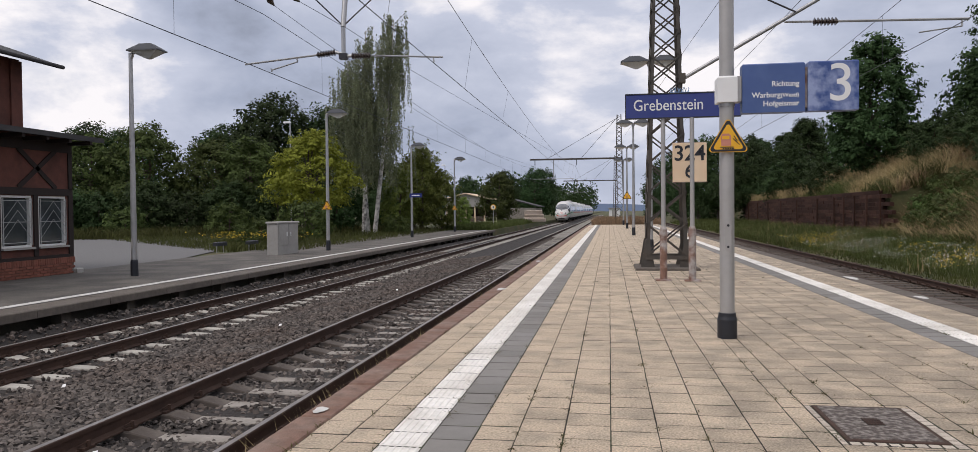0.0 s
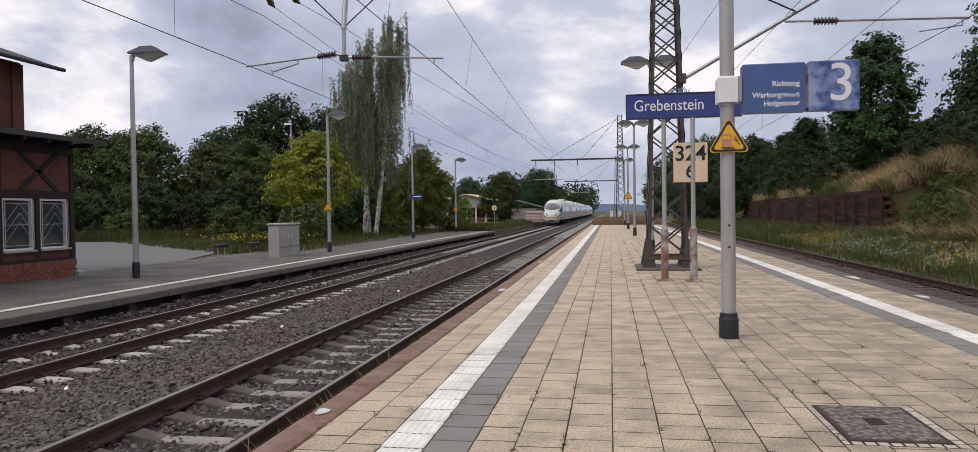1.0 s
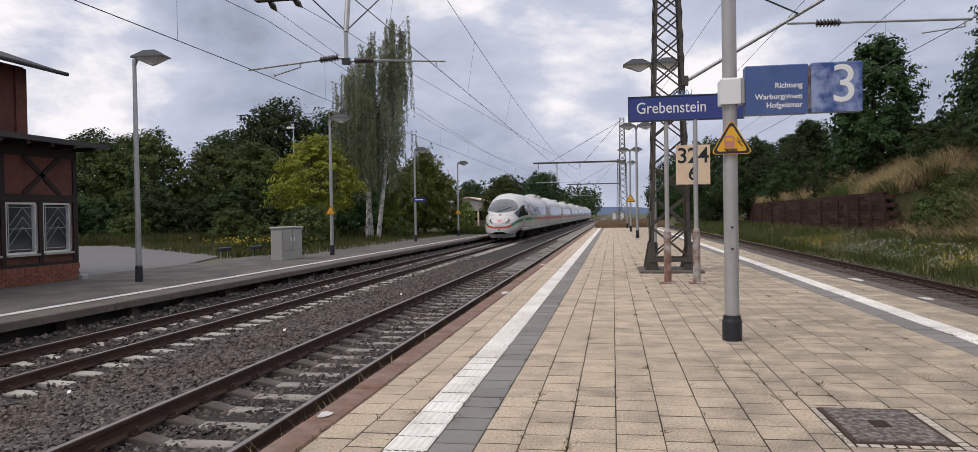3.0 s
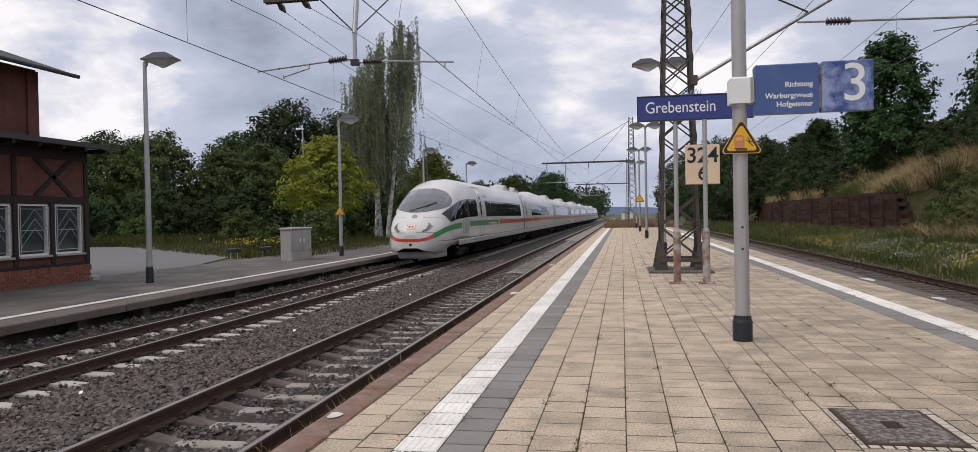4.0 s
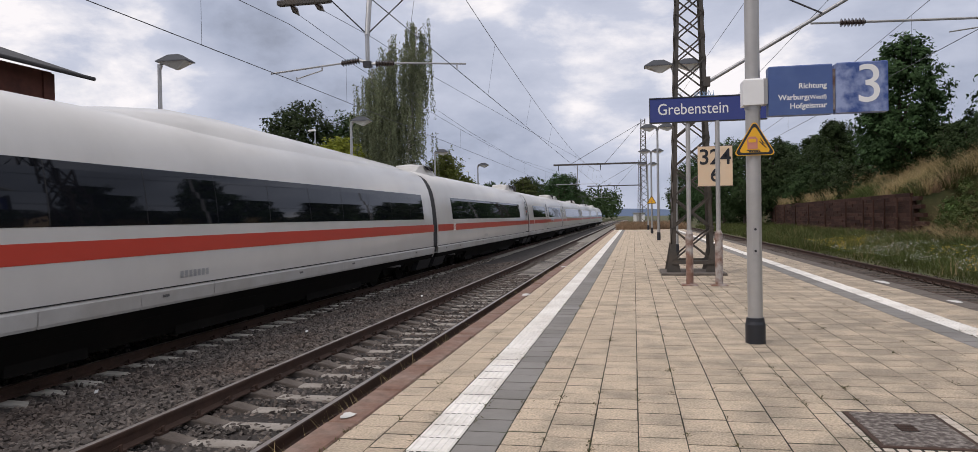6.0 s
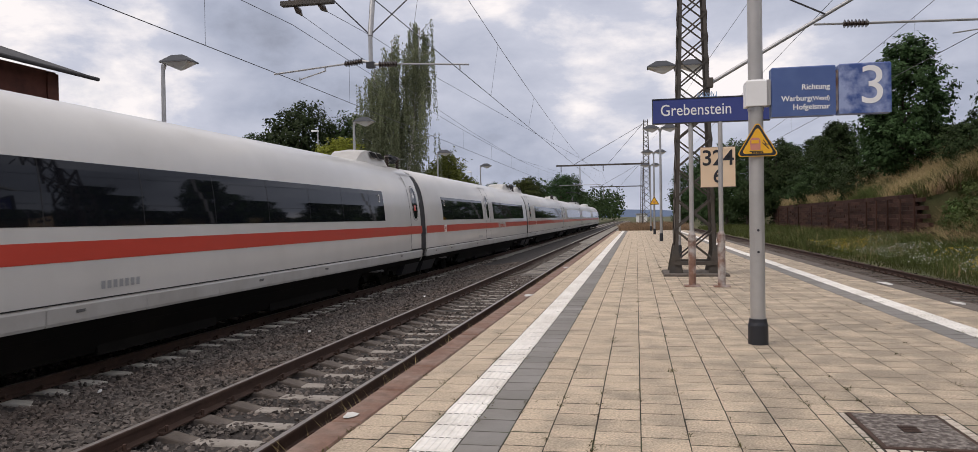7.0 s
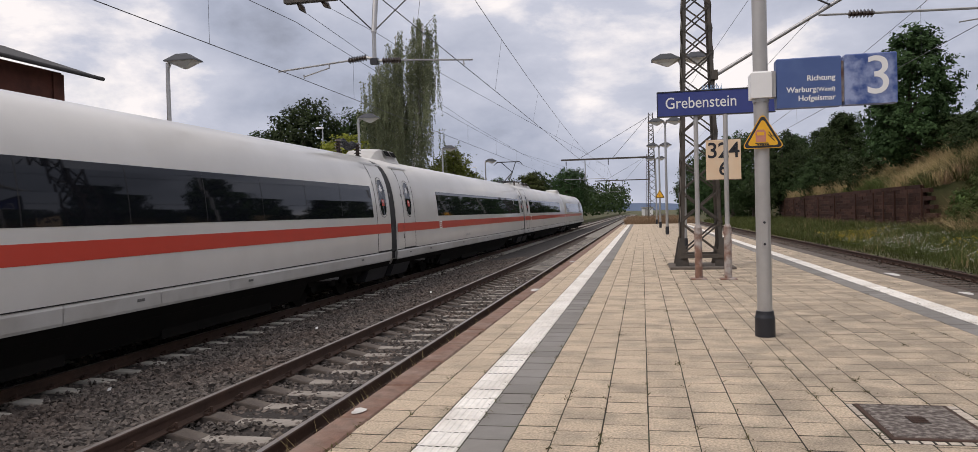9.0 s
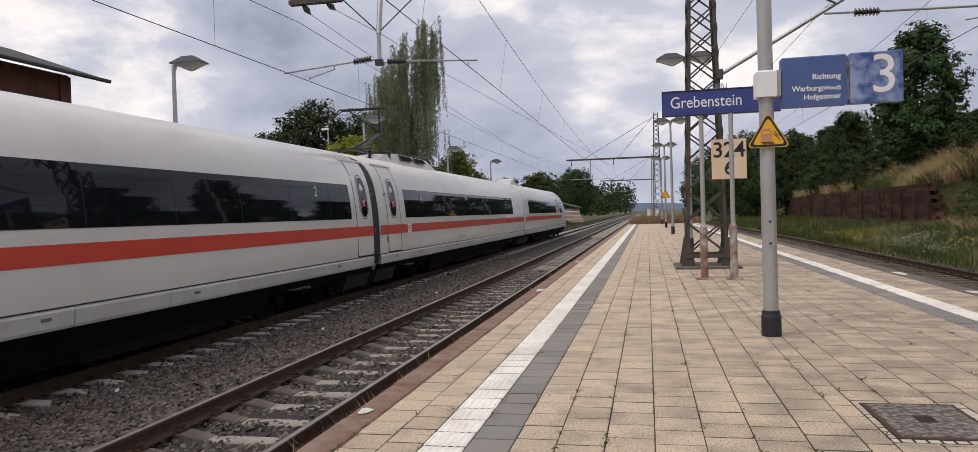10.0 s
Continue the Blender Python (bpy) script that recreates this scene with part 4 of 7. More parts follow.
M["spike_blue"] = material("spike_blue", (0.22, 0.34, 0.52), 0.5)
M["blue_spots"] = material("sign_blue_spots", (0.035, 0.075, 0.245), 0.4, vary=0.05, scale=3, second=(0.30, 0.36, 0.55), patch=0.9, patch_scale=7)
info_pole()


def station_name_sign():
    t = thing("station_name_sign", "dark blue station name board on two rusty posts", "sign", at=pose(0, 15.55, 0))
    part("board", Build().block(0.345, 2.60, -0.05, 0.05, 3.33, 3.80, 0.01), M["blue"], t)
    part("frame", Build().box(0.33, 2.615, -0.055, 0.055, 3.80, 3.825).box(0.33, 0.345, -0.055, 0.055, 3.32, 3.80).box(0.33, 2.615, -0.055, 0.055, 3.312, 3.33), M["black"], t)
    part("lettering", text_mesh("Grebenstein", 0.325, M["white"], "LEFT", 0.001), None, t, "white station name", at=Matrix.Translation((0.49, -0.053, 3.475)) @ FACING @ Matrix.Diagonal((0.86, 1, 1, 1)))
    for x, dy in ((1.09, 0.02), (1.66, -0.02)):
        p = part("post", Build().tube((x, dy, 1.0), (x, dy, 3.32), 0.045, n=14), M["pole_grey"], t, smooth=True)
        part("rusty_sleeve", Build().tube((x, dy, 0), (x, dy, 1.05), 0.075, n=14).tube((x, dy, 1.05), (x, dy, 1.12), 0.075, 0.046, n=14).tube((x, dy, 0.92), (x, dy, 0.97), 0.085, n=14), M["rusty"], p, "rust-stained lower tube", True)
        part("base_plate", Build().block(x - 0.16, x + 0.16, dy - 0.16, dy + 0.16, 0, 0.03, 0.01), M["rusty"], p)


station_name_sign()


b = thing("bird_spikes", "pale blue plastic bird spikes on top of the station sign", "bird spikes", at=pose(1.42, 15.55, 3.825))
part("base_strip", Build().box(-0.19, 0.19, -0.02, 0.02, 0.0, 0.012), M["spike_blue"], b)
for k in range(16):
    x = -0.18 + 0.024 * k
    part("spike", Build().tube((x, 0, 0.01), (x + 0.05 * math.sin(k * 2.3), 0.05 * math.cos(k * 1.7), 0.10 + 0.03 * math.sin(k * 3.1)), 0.007, 0.004, n=5), M["spike_blue"], b)


def kilometre_board():
    t = thing("kilometre_board", "cream kilometre board with black numerals and rust stains", "sign", at=pose(1.85, 17.85, 0))
    part("board", Build().block(-0.385, 0.385, -0.02, 0.02, 2.10, 3.01, 0.015), M["cream"], t)
    part("edge", Build().box(-0.40, 0.40, -0.012, 0.012, 2.085, 2.10).box(-0.40, 0.40, -0.012, 0.012, 3.01, 3.02), M["rusty"], t)
    for x, s in ((-0.24, "3"), (0.0, "2"), (0.24, "4")):
        part("numeral", text_mesh(s, 0.50, M["black"], "CENTER", 0.006), None, t, "black numeral", at=Matrix.Translation((x, -0.024, 2.60)) @ FACING)
    part("numeral", text_mesh("6", 0.46, M["black"], "CENTER", 0.005), None, t, "black numeral", at=Matrix.Translation((0.0, -0.024, 2.20)) @ FACING)
    part("bracket", Build().box(-0.30, 0.10, 0.02, 0.20, 2.3, 2.36).box(-0.30, 0.10, 0.02, 0.20, 2.8, 2.86), M["mast"], t)


kilometre_board()
warning_sign(-12.70, 32.17, 1.75, 0.30)
warning_sign(-13.15, 62.50, 1.75, 0.30)
warning_sign(1.37, 59.38, 2.55, 0.45)
s = thing("small_name_sign", "small dark blue station sign on a lamp post", "sign", at=pose(-13.30, 48.95, 0))
part("board", Build().box(-0.1, 0.75, -0.03, 0.03, 2.45, 2.72), M["blue"], s)
part("text_bar", Build().box(0.05, 0.6, -0.034, -0.031, 2.55, 2.62), M["white"], s)


# ---- catenary masts ----
def lattice_mast(name, x, y, h, base, taper, arm_z, arm_x, label, feet=True):
    t = thing(name, label, "catenary mast", "catenary masts", at=pose(x, y, 0))

    def half(z):
        return base - taper * z
    legs = [(-1, -1), (1, -1), (1, 1), (-1, 1)]
    for sx, sy in legs:
        a, c = Vector((sx * half(0), sy * half(0), 0)), Vector((sx * half(h), sy * half(h), h))
        b = Build()
        w = 0.085
        for (dx, dy) in ((w, 0.014), (0.014, w)):
            vs = []
            for p in (a, c):
                x0, x1 = sorted((p.x, p.x - sx * dx))
                y0, y1 = sorted((p.y, p.y - sy * dy))
                vs += [(x0, y0, p.z), (x1, y0, p.z), (x1, y1, p.z), (x0, y1, p.z)]
            b.add(vs, [(0, 1, 5, 4), (1, 2, 6, 5), (2, 3, 7, 6), (3, 0, 4, 7), (4, 5, 6, 7)])
        part("leg", b, M["mast"], t)
        if feet:
            f = Build()
            f.add([(sx * (half(0) + 0.13), sy * half(0), 0.02), (sx * (half(0) - 0.22), sy * half(0), 0.02), (sx * (half(0) - 0.1), sy * half(0), 0.62), (sx * half(0), sy * half(0), 0.75),
                   (sx * (half(0) + 0.13), sy * (half(0) - 0.02), 0.02), (sx * (half(0) - 0.22), sy * (half(0) - 0.02), 0.02), (sx * (half(0) - 0.1), sy * (half(0) - 0.02), 0.62), (sx * half(0), sy * (half(0) - 0.02), 0.75)],
                  [(0, 1, 2, 3), (7, 6, 5, 4), (0, 4, 5, 1), (1, 5, 6, 2), (2, 6, 7, 3), (3, 7, 4, 0)])
            f.block(min(sx * (half(0) + 0.16), sx * (half(0) - 0.2)), max(sx * (half(0) + 0.16), sx * (half(0) - 0.2)), sy * half(0) - 0.13, sy * half(0) + 0.13, 0, 0.04, 0.01)
            part("foot_plate", f, M["mast"], t)
    z, k = 0.32, 0
    while z < h - 0.3:
        d = 1.9 * half(z) * 0.85
        z2 = min(z + d, h - 0.1)
        for sx, sy, tx, ty in ((-1, -1, 1, -1), (1, -1, 1, 1), (1, 1, -1, 1), (-1, 1, -1, -1)):
            b = Build()
            p, q = ((sx, sy), (tx, ty)) if k % 2 == 0 else ((tx, ty), (sx, sy))
            b.tube((p[0] * half(z), p[1] * half(z), z), (q[0] * half(z2), q[1] * half(z2), z2), 0.026, n=4)
            if half(z) > 0.3:
                b.tube((q[0] * half(z), q[1] * half(z), z), (p[0] * half(z2), p[1] * half(z2), z2), 0.026, n=4)
            part("brace", b, M["mast"], t)
        z, k = z2, k + 1
    for zz in (0.3,):
        b = Build()
        for s in (-1, 1):
            b.box(-half(zz), half(zz), s * half(zz) - 0.035, s * half(zz) + 0.035, zz - 0.05, zz + 0.04).box(s * half(zz) - 0.035, s * half(zz) + 0.035, -half(zz), half(zz), zz - 0.05, zz + 0.04)
        part("base_ring", b, M["mast"], t)
    arm = Build().box(arm_x - x, 0.3, -0.09, 0.09, arm_z - 0.10, arm_z + 0.10)
    arm.tube((0, 0, h - 0.1), ((arm_x - x) * 0.42, 0, arm_z + 0.1), 0.025, n=6).tube((0, 0, h - 0.3), ((arm_x - x) * 0.8, 0, arm_z + 0.1), 0.025, n=6)
    part("cross_arm", arm, M["mast"], t, "long steel arm across the tracks")
    return t


def ribbed(b, a, c, r=0.075, ribs=7):
    a, c = Vector(a), Vector(c)
    b.tube(a, c, r * 0.45, n=8)
    for i in range(ribs):
        p = a.lerp(c, (i + 0.3) / ribs)
        q = a.lerp(c, (i + 0.75) / ribs)
        b.tube(p, q, r, r * 0.6, n=10)


WIRE_Y = 18.25
near_mast = lattice_mast("catenary_mast", 1.37, 18.85, 10.6, 0.50, 0.0275, 7.75, -10.2, "brown lattice steel catenary mast bolted to the platform")
for p, (x, y, h) in enumerate(((1.2, 91.0, 13.0), (1.3, 158.0, 13.0))):
    lattice_mast("catenary_mast", x, y, h, 0.55, 0.022, 7.75, -9.6, "tall lattice steel catenary mast beyond the platform end", False)


def registration(x_contact, x_tube, y, zc, zt, top):
    """Drop tube with the insulated arm that holds the wires of one track."""
    s = 1 if x_contact > x_tube else -1
    ins = Build()
    if s < 0:
        # pulled arm: rises to the tube, its steady arm hangs below
        ribbed(ins, (x_tube - 0.22, y, zt + 0.21), (x_tube - 0.72, y, zt + 0.16), 0.09)
        arm = Build().tube((x_tube, y, zt + 0.15), (x_tube - 0.22, y, zt + 0.21), 0.04, n=8).tube((x_tube - 0.72, y, zt + 0.16), (-9.40, y, zt), 0.024, n=6)
        arm.tube((-7.96, y, zt + 0.10), (-7.95, y, zt + 0.0), 0.022, n=6).tube((-7.95, y, zt + 0.01), (-8.68, y, zt - 0.18), 0.017, n=6).tube((-8.66, y, zt - 0.22), (-8.68, y, zt - 0.13), 0.02, n=6)
        return ins, arm
    ribbed(ins, (x_tube + 0.22, y, zt + 0.10), (x_tube + 0.72, y, zt + 0.09), 0.09)
    arm = Build().tube((x_tube, y, zt + 0.10), (x_tube + 0.22, y, zt + 0.10), 0.04, n=8).tube((x_tube + 0.72, y, zt + 0.09), (-4.10, y, zt - 0.03), 0.022, n=6)
    arm.tube((-4.34, y, zt - 0.02), (-4.33, y, zt - 0.14), 0.02, n=6)
    return ins, arm


drop = thing("drop_tube", "grey drop tube with ribbed insulators hanging from the mast arm", "catenary support")
part("tube", Build().tube((-6.70, WIRE_Y, 5.38), (-6.70, WIRE_Y, 6.2), 0.055, n=10).tube((-6.70, WIRE_Y, 6.2), (-6.70, WIRE_Y + 0.3, 7.66), 0.07, n=10), M["steel"], drop, smooth=True)
part("stay", Build().tube((-6.72, WIRE_Y, 6.25), (-8.2, WIRE_Y + 0.3, 7.66), 0.018, n=5).tube((-6.68, WIRE_Y, 6.25), (-5.2, WIRE_Y + 0.3, 7.66), 0.018, n=5), M["wire"], drop)
part("clamp", Build().box(-6.80, -6.60, WIRE_Y - 0.08, WIRE_Y + 0.08, 5.38, 5.53), M["wire"], drop)
for xc in (-9.0, -4.25):
    ins, arm = registration(xc, -6.70, WIRE_Y, 5.2, 5.36, 7.0)
    part("insulator", ins, M["insulator"], drop, "ribbed brown insulator")
    part("registration_arm", arm, M["steel"], drop)
side = thing("bracket_arm", "slanted tubular bracket with insulated arm over the side track", "catenary support")
part("strut", Build().tube((1.80, WIRE_Y + 0.2, 4.62), (5.60, WIRE_Y, 6.74), 0.045, n=10), M["steel"], side, smooth=True)
part("hinge", Build().box(1.68, 1.82, WIRE_Y + 0.1, WIRE_Y + 0.3, 4.50, 4.72), M["mast"], side)
part("tie", Build().tube((4.30, WIRE_Y, 6.02), (1.75, WIRE_Y + 0.2, 7.4), 0.02, n=6).tube((1.7, WIRE_Y + 0.2, 7.6), (5.6, WIRE_Y, 6.80), 0.02, n=6), M["wire"], side)
ins = Build()
ribbed(ins, (4.68, WIRE_Y, 5.77), (5.22, WIRE_Y, 5.76), 0.10)
part("insulator", ins, M["insulator"], side, "ribbed brown insulator")
part("arm", Build().tube((4.05, WIRE_Y, 5.80), (4.68, WIRE_Y, 5.78), 0.025, n=6).tube((5.22, WIRE_Y, 5.76), (8.0, WIRE_Y, 5.68), 0.028, n=6).tube((7.85, WIRE_Y, 5.68), (7.85, WIRE_Y, 5.52), 0.02, n=6).tube((7.85, WIRE_Y, 5.52), (6.95, WIRE_Y, 5.42), 0.016, n=6), M["steel"], side)
beam = thing("strain_beam", "steel cross beam with two strain insulators below the mast arm", "catenary support")
part("beam", Build().box(-9.15, -7.70, WIRE_Y - 0.10, WIRE_Y + 0.10, 7.13, 7.25), M["mast"], beam)
for x in (-9.0, -7.85):
    part("hanger", Build().tube((x, WIRE_Y, 7.2), (x, WIRE_Y + 0.5, 7.66), 0.03, n=6), M["mast"], beam)
for x, e, z in ((-8.80, -0.08, 7.05), (-8.12, -0.03, 7.11)):
    b = Build()
    b.tube((x, WIRE_Y + 0.05, 7.14), (x + e * 0.5, WIRE_Y + 0.33, (z + 7.14) / 2), 0.05, 0.09, n=10).tube((x + e * 0.5, WIRE_Y + 0.33, (z + 7.14) / 2), (x + e, WIRE_Y + 0.65, z), 0.09, 0.02, n=10)
    part("strain_insulator", b, M["insulator"], beam, "dark strain insulator", True)

for x, y in ((1.2, 91.0), (1.3, 158.0)):
    d = thing("drop_tube", "drop tubes below the arm of a distant mast", "catenary support")
    part("tube", Build().tube((-6.7, y, 5.3), (-6.7, y, 7.66), 0.06), M["steel"], d)
    part("registration_arm", Build().tube((-9.3, y, 5.36), (-4.2, y, 5.36), 0.03, n=6), M["steel"], d)
    for x_ in (-9.0, -3.9):
        part("hanger", Build().tube((x_, y, 7.0), (x_, y, 7.66), 0.05, n=6), M["wire"], d)


def overhead_line(name, x, z, top, sag, label, ys=(-54.0, 18.25, 91.0, 158.0, 226.0), r=0.0095, away=0.22, shift=0.0):
    """Contact wire at the height z; above it, set off sideways by shift, the messenger wire."""
    t = thing(name, label, "overhead line", "overhead lines")
    pts = []
    for k, y in enumerate(ys):
        pts.append((x + (away if k % 2 else -0.18), y, z))
    part("contact_wire", Build().line(pts, r, 5), M["wire"], t)
    msg = Build()
    for (xa, a, _), (xb, c, _) in zip(pts[:-1], pts[1:]):
        line = [(xa + shift + (xb - xa) * i / 16, a + (c - a) * i / 16, top - 4 * sag * (i / 16) * (1 - i / 16)) for i in range(17)]
        msg.line(line, r * 0.85, 5)
        n = 9
        for i in range(n):
            f = (i + 0.5) / n
            xx, yy, zz = xa + (xb - xa) * f, a + (c - a) * f, top - 4 * sag * f * (1 - f)
            if 4 < yy < 110:
                part("dropper", Build().tube((xx, yy, z), (xx + shift, yy, zz), 0.004, n=4), M["wire"], t)
    part("messenger_wire", msg, M["wire"], t)


overhead_line("overhead_line", -9.1, 5.19, 6.65, 0.6, "contact wire and messenger wire over the express track")
overhead_line("overhead_line", -4.15, 5.19, 6.95, 1.0, "contact wire and messenger wire over the platform track", away=-0.18, shift=0.24)
overhead_line("overhead_line", 7.35, 5.46, 7.0, 0.9, "contact wire and messenger wire over the side track", ys=(-54.0, 18.25, 91.0, 158.0))
w = thing("feeder_wires", "thin feeder wires along the catenary masts", "overhead line")
for pts in (((-8.88, WIRE_Y + 0.65, 7.05), (-8.88, 22.8, 6.85), (-8.9, 40, 6.25), (-8.9, 56, 5.95), (-9.0, 91, 6.9)), ((-8.15, WIRE_Y + 0.65, 7.11), (-7.55, 21.0, 6.85), (-7.0, 26.0, 6.55), (-4.3, 56, 5.95), (-4.3, 91, 6.9))):
    part("wire", Build().line(pts, 0.007, 4), M["wire"], w)
part("wire", Build().line([(4.3, -54, 8.4), (3.9, 18.2, 8.2), (1.9, 91, 10.5)], 0.008, 4), M["wire"], w)
part("wire", Build().line([(5.6, -54, 7.6), (5.3, 18.2, 7.2), (5.0, 91, 8.0)], 0.008, 4), M["wire"], w)


# ---- cabinet, hatch, small things ----
c = thing("switch_cabinet", "light grey concrete switch cabinet with two doors", "cabinet", at=pose(-13.62, 28.55, LEFT_Z))
part("body", Build().block(-0.25, 0.22, 0.0, 2.0, 0.0, 1.30, 0.02), M["concrete"], c)
part("plinth", Build().box(-0.22, 0.235, 0.02, 1.98, 0.0, 0.34), M["concrete"], c)
part("roof", Build().block(-0.29, 0.27, -0.04, 2.04, 1.30, 1.37, 0.03), M["concrete"], c)
for k in (0, 1):
    d = part("door", Build().block(0.222, 0.245, 0.06 + k * 0.97, 0.98 + k * 0.96, 0.40, 1.24, 0.005), M["concrete"], c)
    part("handle", Build().box(0.247, 0.27, 0.78 + k * 0.35, 0.84 + k * 0.35, 0.75, 0.92), M["white"], d)

M["sett"] = material("world_sett", (0.50, 0.44, 0.37), 0.85, vary=0.25, scale=30, second=(0.36, 0.31, 0.26), patch=0.6, patch_scale=6, islands=0.12)
h = thing("manhole_cover", "rusty square cover with a small grate set in the paving", "manhole cover")
hx0, hx1, hy0, hy1 = HATCH
part("frame", Build().block(hx0, hx1, hy0, hy1, -0.04, 0.004, 0.004), M["rust"], h)
part("plate", Build().block(hx0 + 0.03, hx1 - 0.03, hy0 + 0.035, hy1 - 0.035, -0.03, 0.009, 0.006), M["cover"], h, "grey-brown concrete-filled plate")
# no hole is cut: a dark plate carries the opening's shade
part("grate_shade_plate", Build().box(1.685, 1.80, 5.235, 5.395, 0.0065, 0.0105), M["seam"], h, "dark plate painted as the shaded opening of the grate")
for i in range(6):
    part("grate_bar", Build().box(1.69 + 0.0185 * i, 1.70 + 0.0185 * i, 5.238, 5.392, 0.011, 0.015), M["rust"], h)
for j in (5.29, 5.34):
    part("grate_bar", Build().box(1.688, 1.797, j - 0.005, j + 0.005, 0.0155, 0.0175), M["rust"], h)
# cut slabs and small setts round the cover
sx0, sx1, sy0, sy1 = SURROUND
for x0, w, y0 in hatch_gap:
    y1 = y0 + PITCH
    for a, b_, c, d in ((x0, min(x0 + w, sx0), y0, y1), (max(x0, sx1), x0 + w, y0, y1), (max(x0, sx0), min(x0 + w, sx1), y0, min(y1, sy0)), (max(x0, sx0), min(x0 + w, sx1), max(y0, sy1), y1)):
        if b_ - a > 0.03 and d - c > 0.03:
            part("cut_slab", Build().block(a + 0.004, b_ - 0.004, c + 0.006, d - 0.008, -0.03, random.uniform(-0.003, 0.001), 0.004), M["paving"], h)


def setts(x0, x1, y0, y1, nx, ny):
    for i in range(nx):
        for j in range(ny):
            a, c = x0 + (x1 - x0) * i / nx, y0 + (y1 - y0) * j / ny
            part("sett", Build().block(a + 0.004, a + (x1 - x0) / nx - 0.004, c + 0.004, c + (y1 - y0) / ny - 0.004, -0.03, random.uniform(-0.003, 0.002), 0.006), M["sett"], h)


setts(sx0, hx0 - 0.002, sy0, sy1, 1, 12)
setts(hx1 + 0.002, sx1, sy0, sy1, 1, 11)
setts(hx0, hx1, sy0, hy0 - 0.003, 8, 1)
for x, y in ((-17.6, 31.5), (-16.9, 33.2)):
    f = thing("ground_floodlight", "small black floodlight on two short legs", "floodlight", "ground floodlights", at=pose(x, y, -0.33))
    part("housing", Build().block(-0.1, 0.12, -0.45, 0.45, 0.32, 0.50, 0.03), M["black"], f)
    for s in (-0.3, 0.3):
        part("leg", Build().tube((0, s, 0), (0, s, 0.33), 0.025, n=6), M["steel"], f)
f = thing("mast_foundation", "crumbling concrete foundation of the catenary mast", "foundation")
part("block", Build().block(0.62, 2.12, 18.05, 19.65, -0.02, 0.06, 0.02), M["slab"], f)
for x, y, w_, d_ in ((-2.17, 5.05, 0.13, 0.20), (-2.10, 13.4, 0.2, 0.5), (-2.12, 21.0, 0.2, 0.6), (4.82, 15.9, 0.24, 0.9), (4.84, 12.6, 0.2, 0.5)):
    p = thing("paint_patch", "flaked white paint patch on the kerb", "paint patch", "paint patches")
    part("patch", Build().add(
        [(x + w_ / 2 + w_ / 2 * math.cos(a * math.pi / 5) * (0.8 + 0.2 * math.sin(a * 2.1)), y + d_ / 2 + d_ / 2 * math.sin(a * math.pi / 5) * (0.85 + 0.15 * math.cos(a * 1.7)), 0.0065) for a in range(10)], [tuple(range(10))]), M["line"], p)


# ---- retaining wall on the bank ----
t = thing("retaining_wall", "dark retaining wall of stacked old railway sleepers", "retaining wall")
plank = Build().block(-0.10, 0.10, 0.0, 2.58, 0.0, 0.205, 0.012).mesh("sleeper_beam", M["sleeper_wall"])
ang = -math.degrees(math.atan(0.05))
for k in range(12):
    for j in range(22):
        y = 41.0 + 2.6 * j + 1.3 * (k % 2) - 0.22 * (11 - k)
        z = -0.15 + 0.212 * k
        part("sleeper_beam", plank, None, t, at=pose(wall_x(y) + random.uniform(-0.03, 0.03) - 0.02 + 0.02 * k, y, z, 0, random.uniform(-2, 2), ang))
for j in range(24):
    y = 41.3 + 2.45 * j
    if j > 4 and j % 3:
        continue
    part("upright", Build().box(wall_x(y) - 0.19, wall_x(y) - 0.11, y - 0.07, y + 0.07, -0.4, 2.15), M["sleeper_wall"], t)
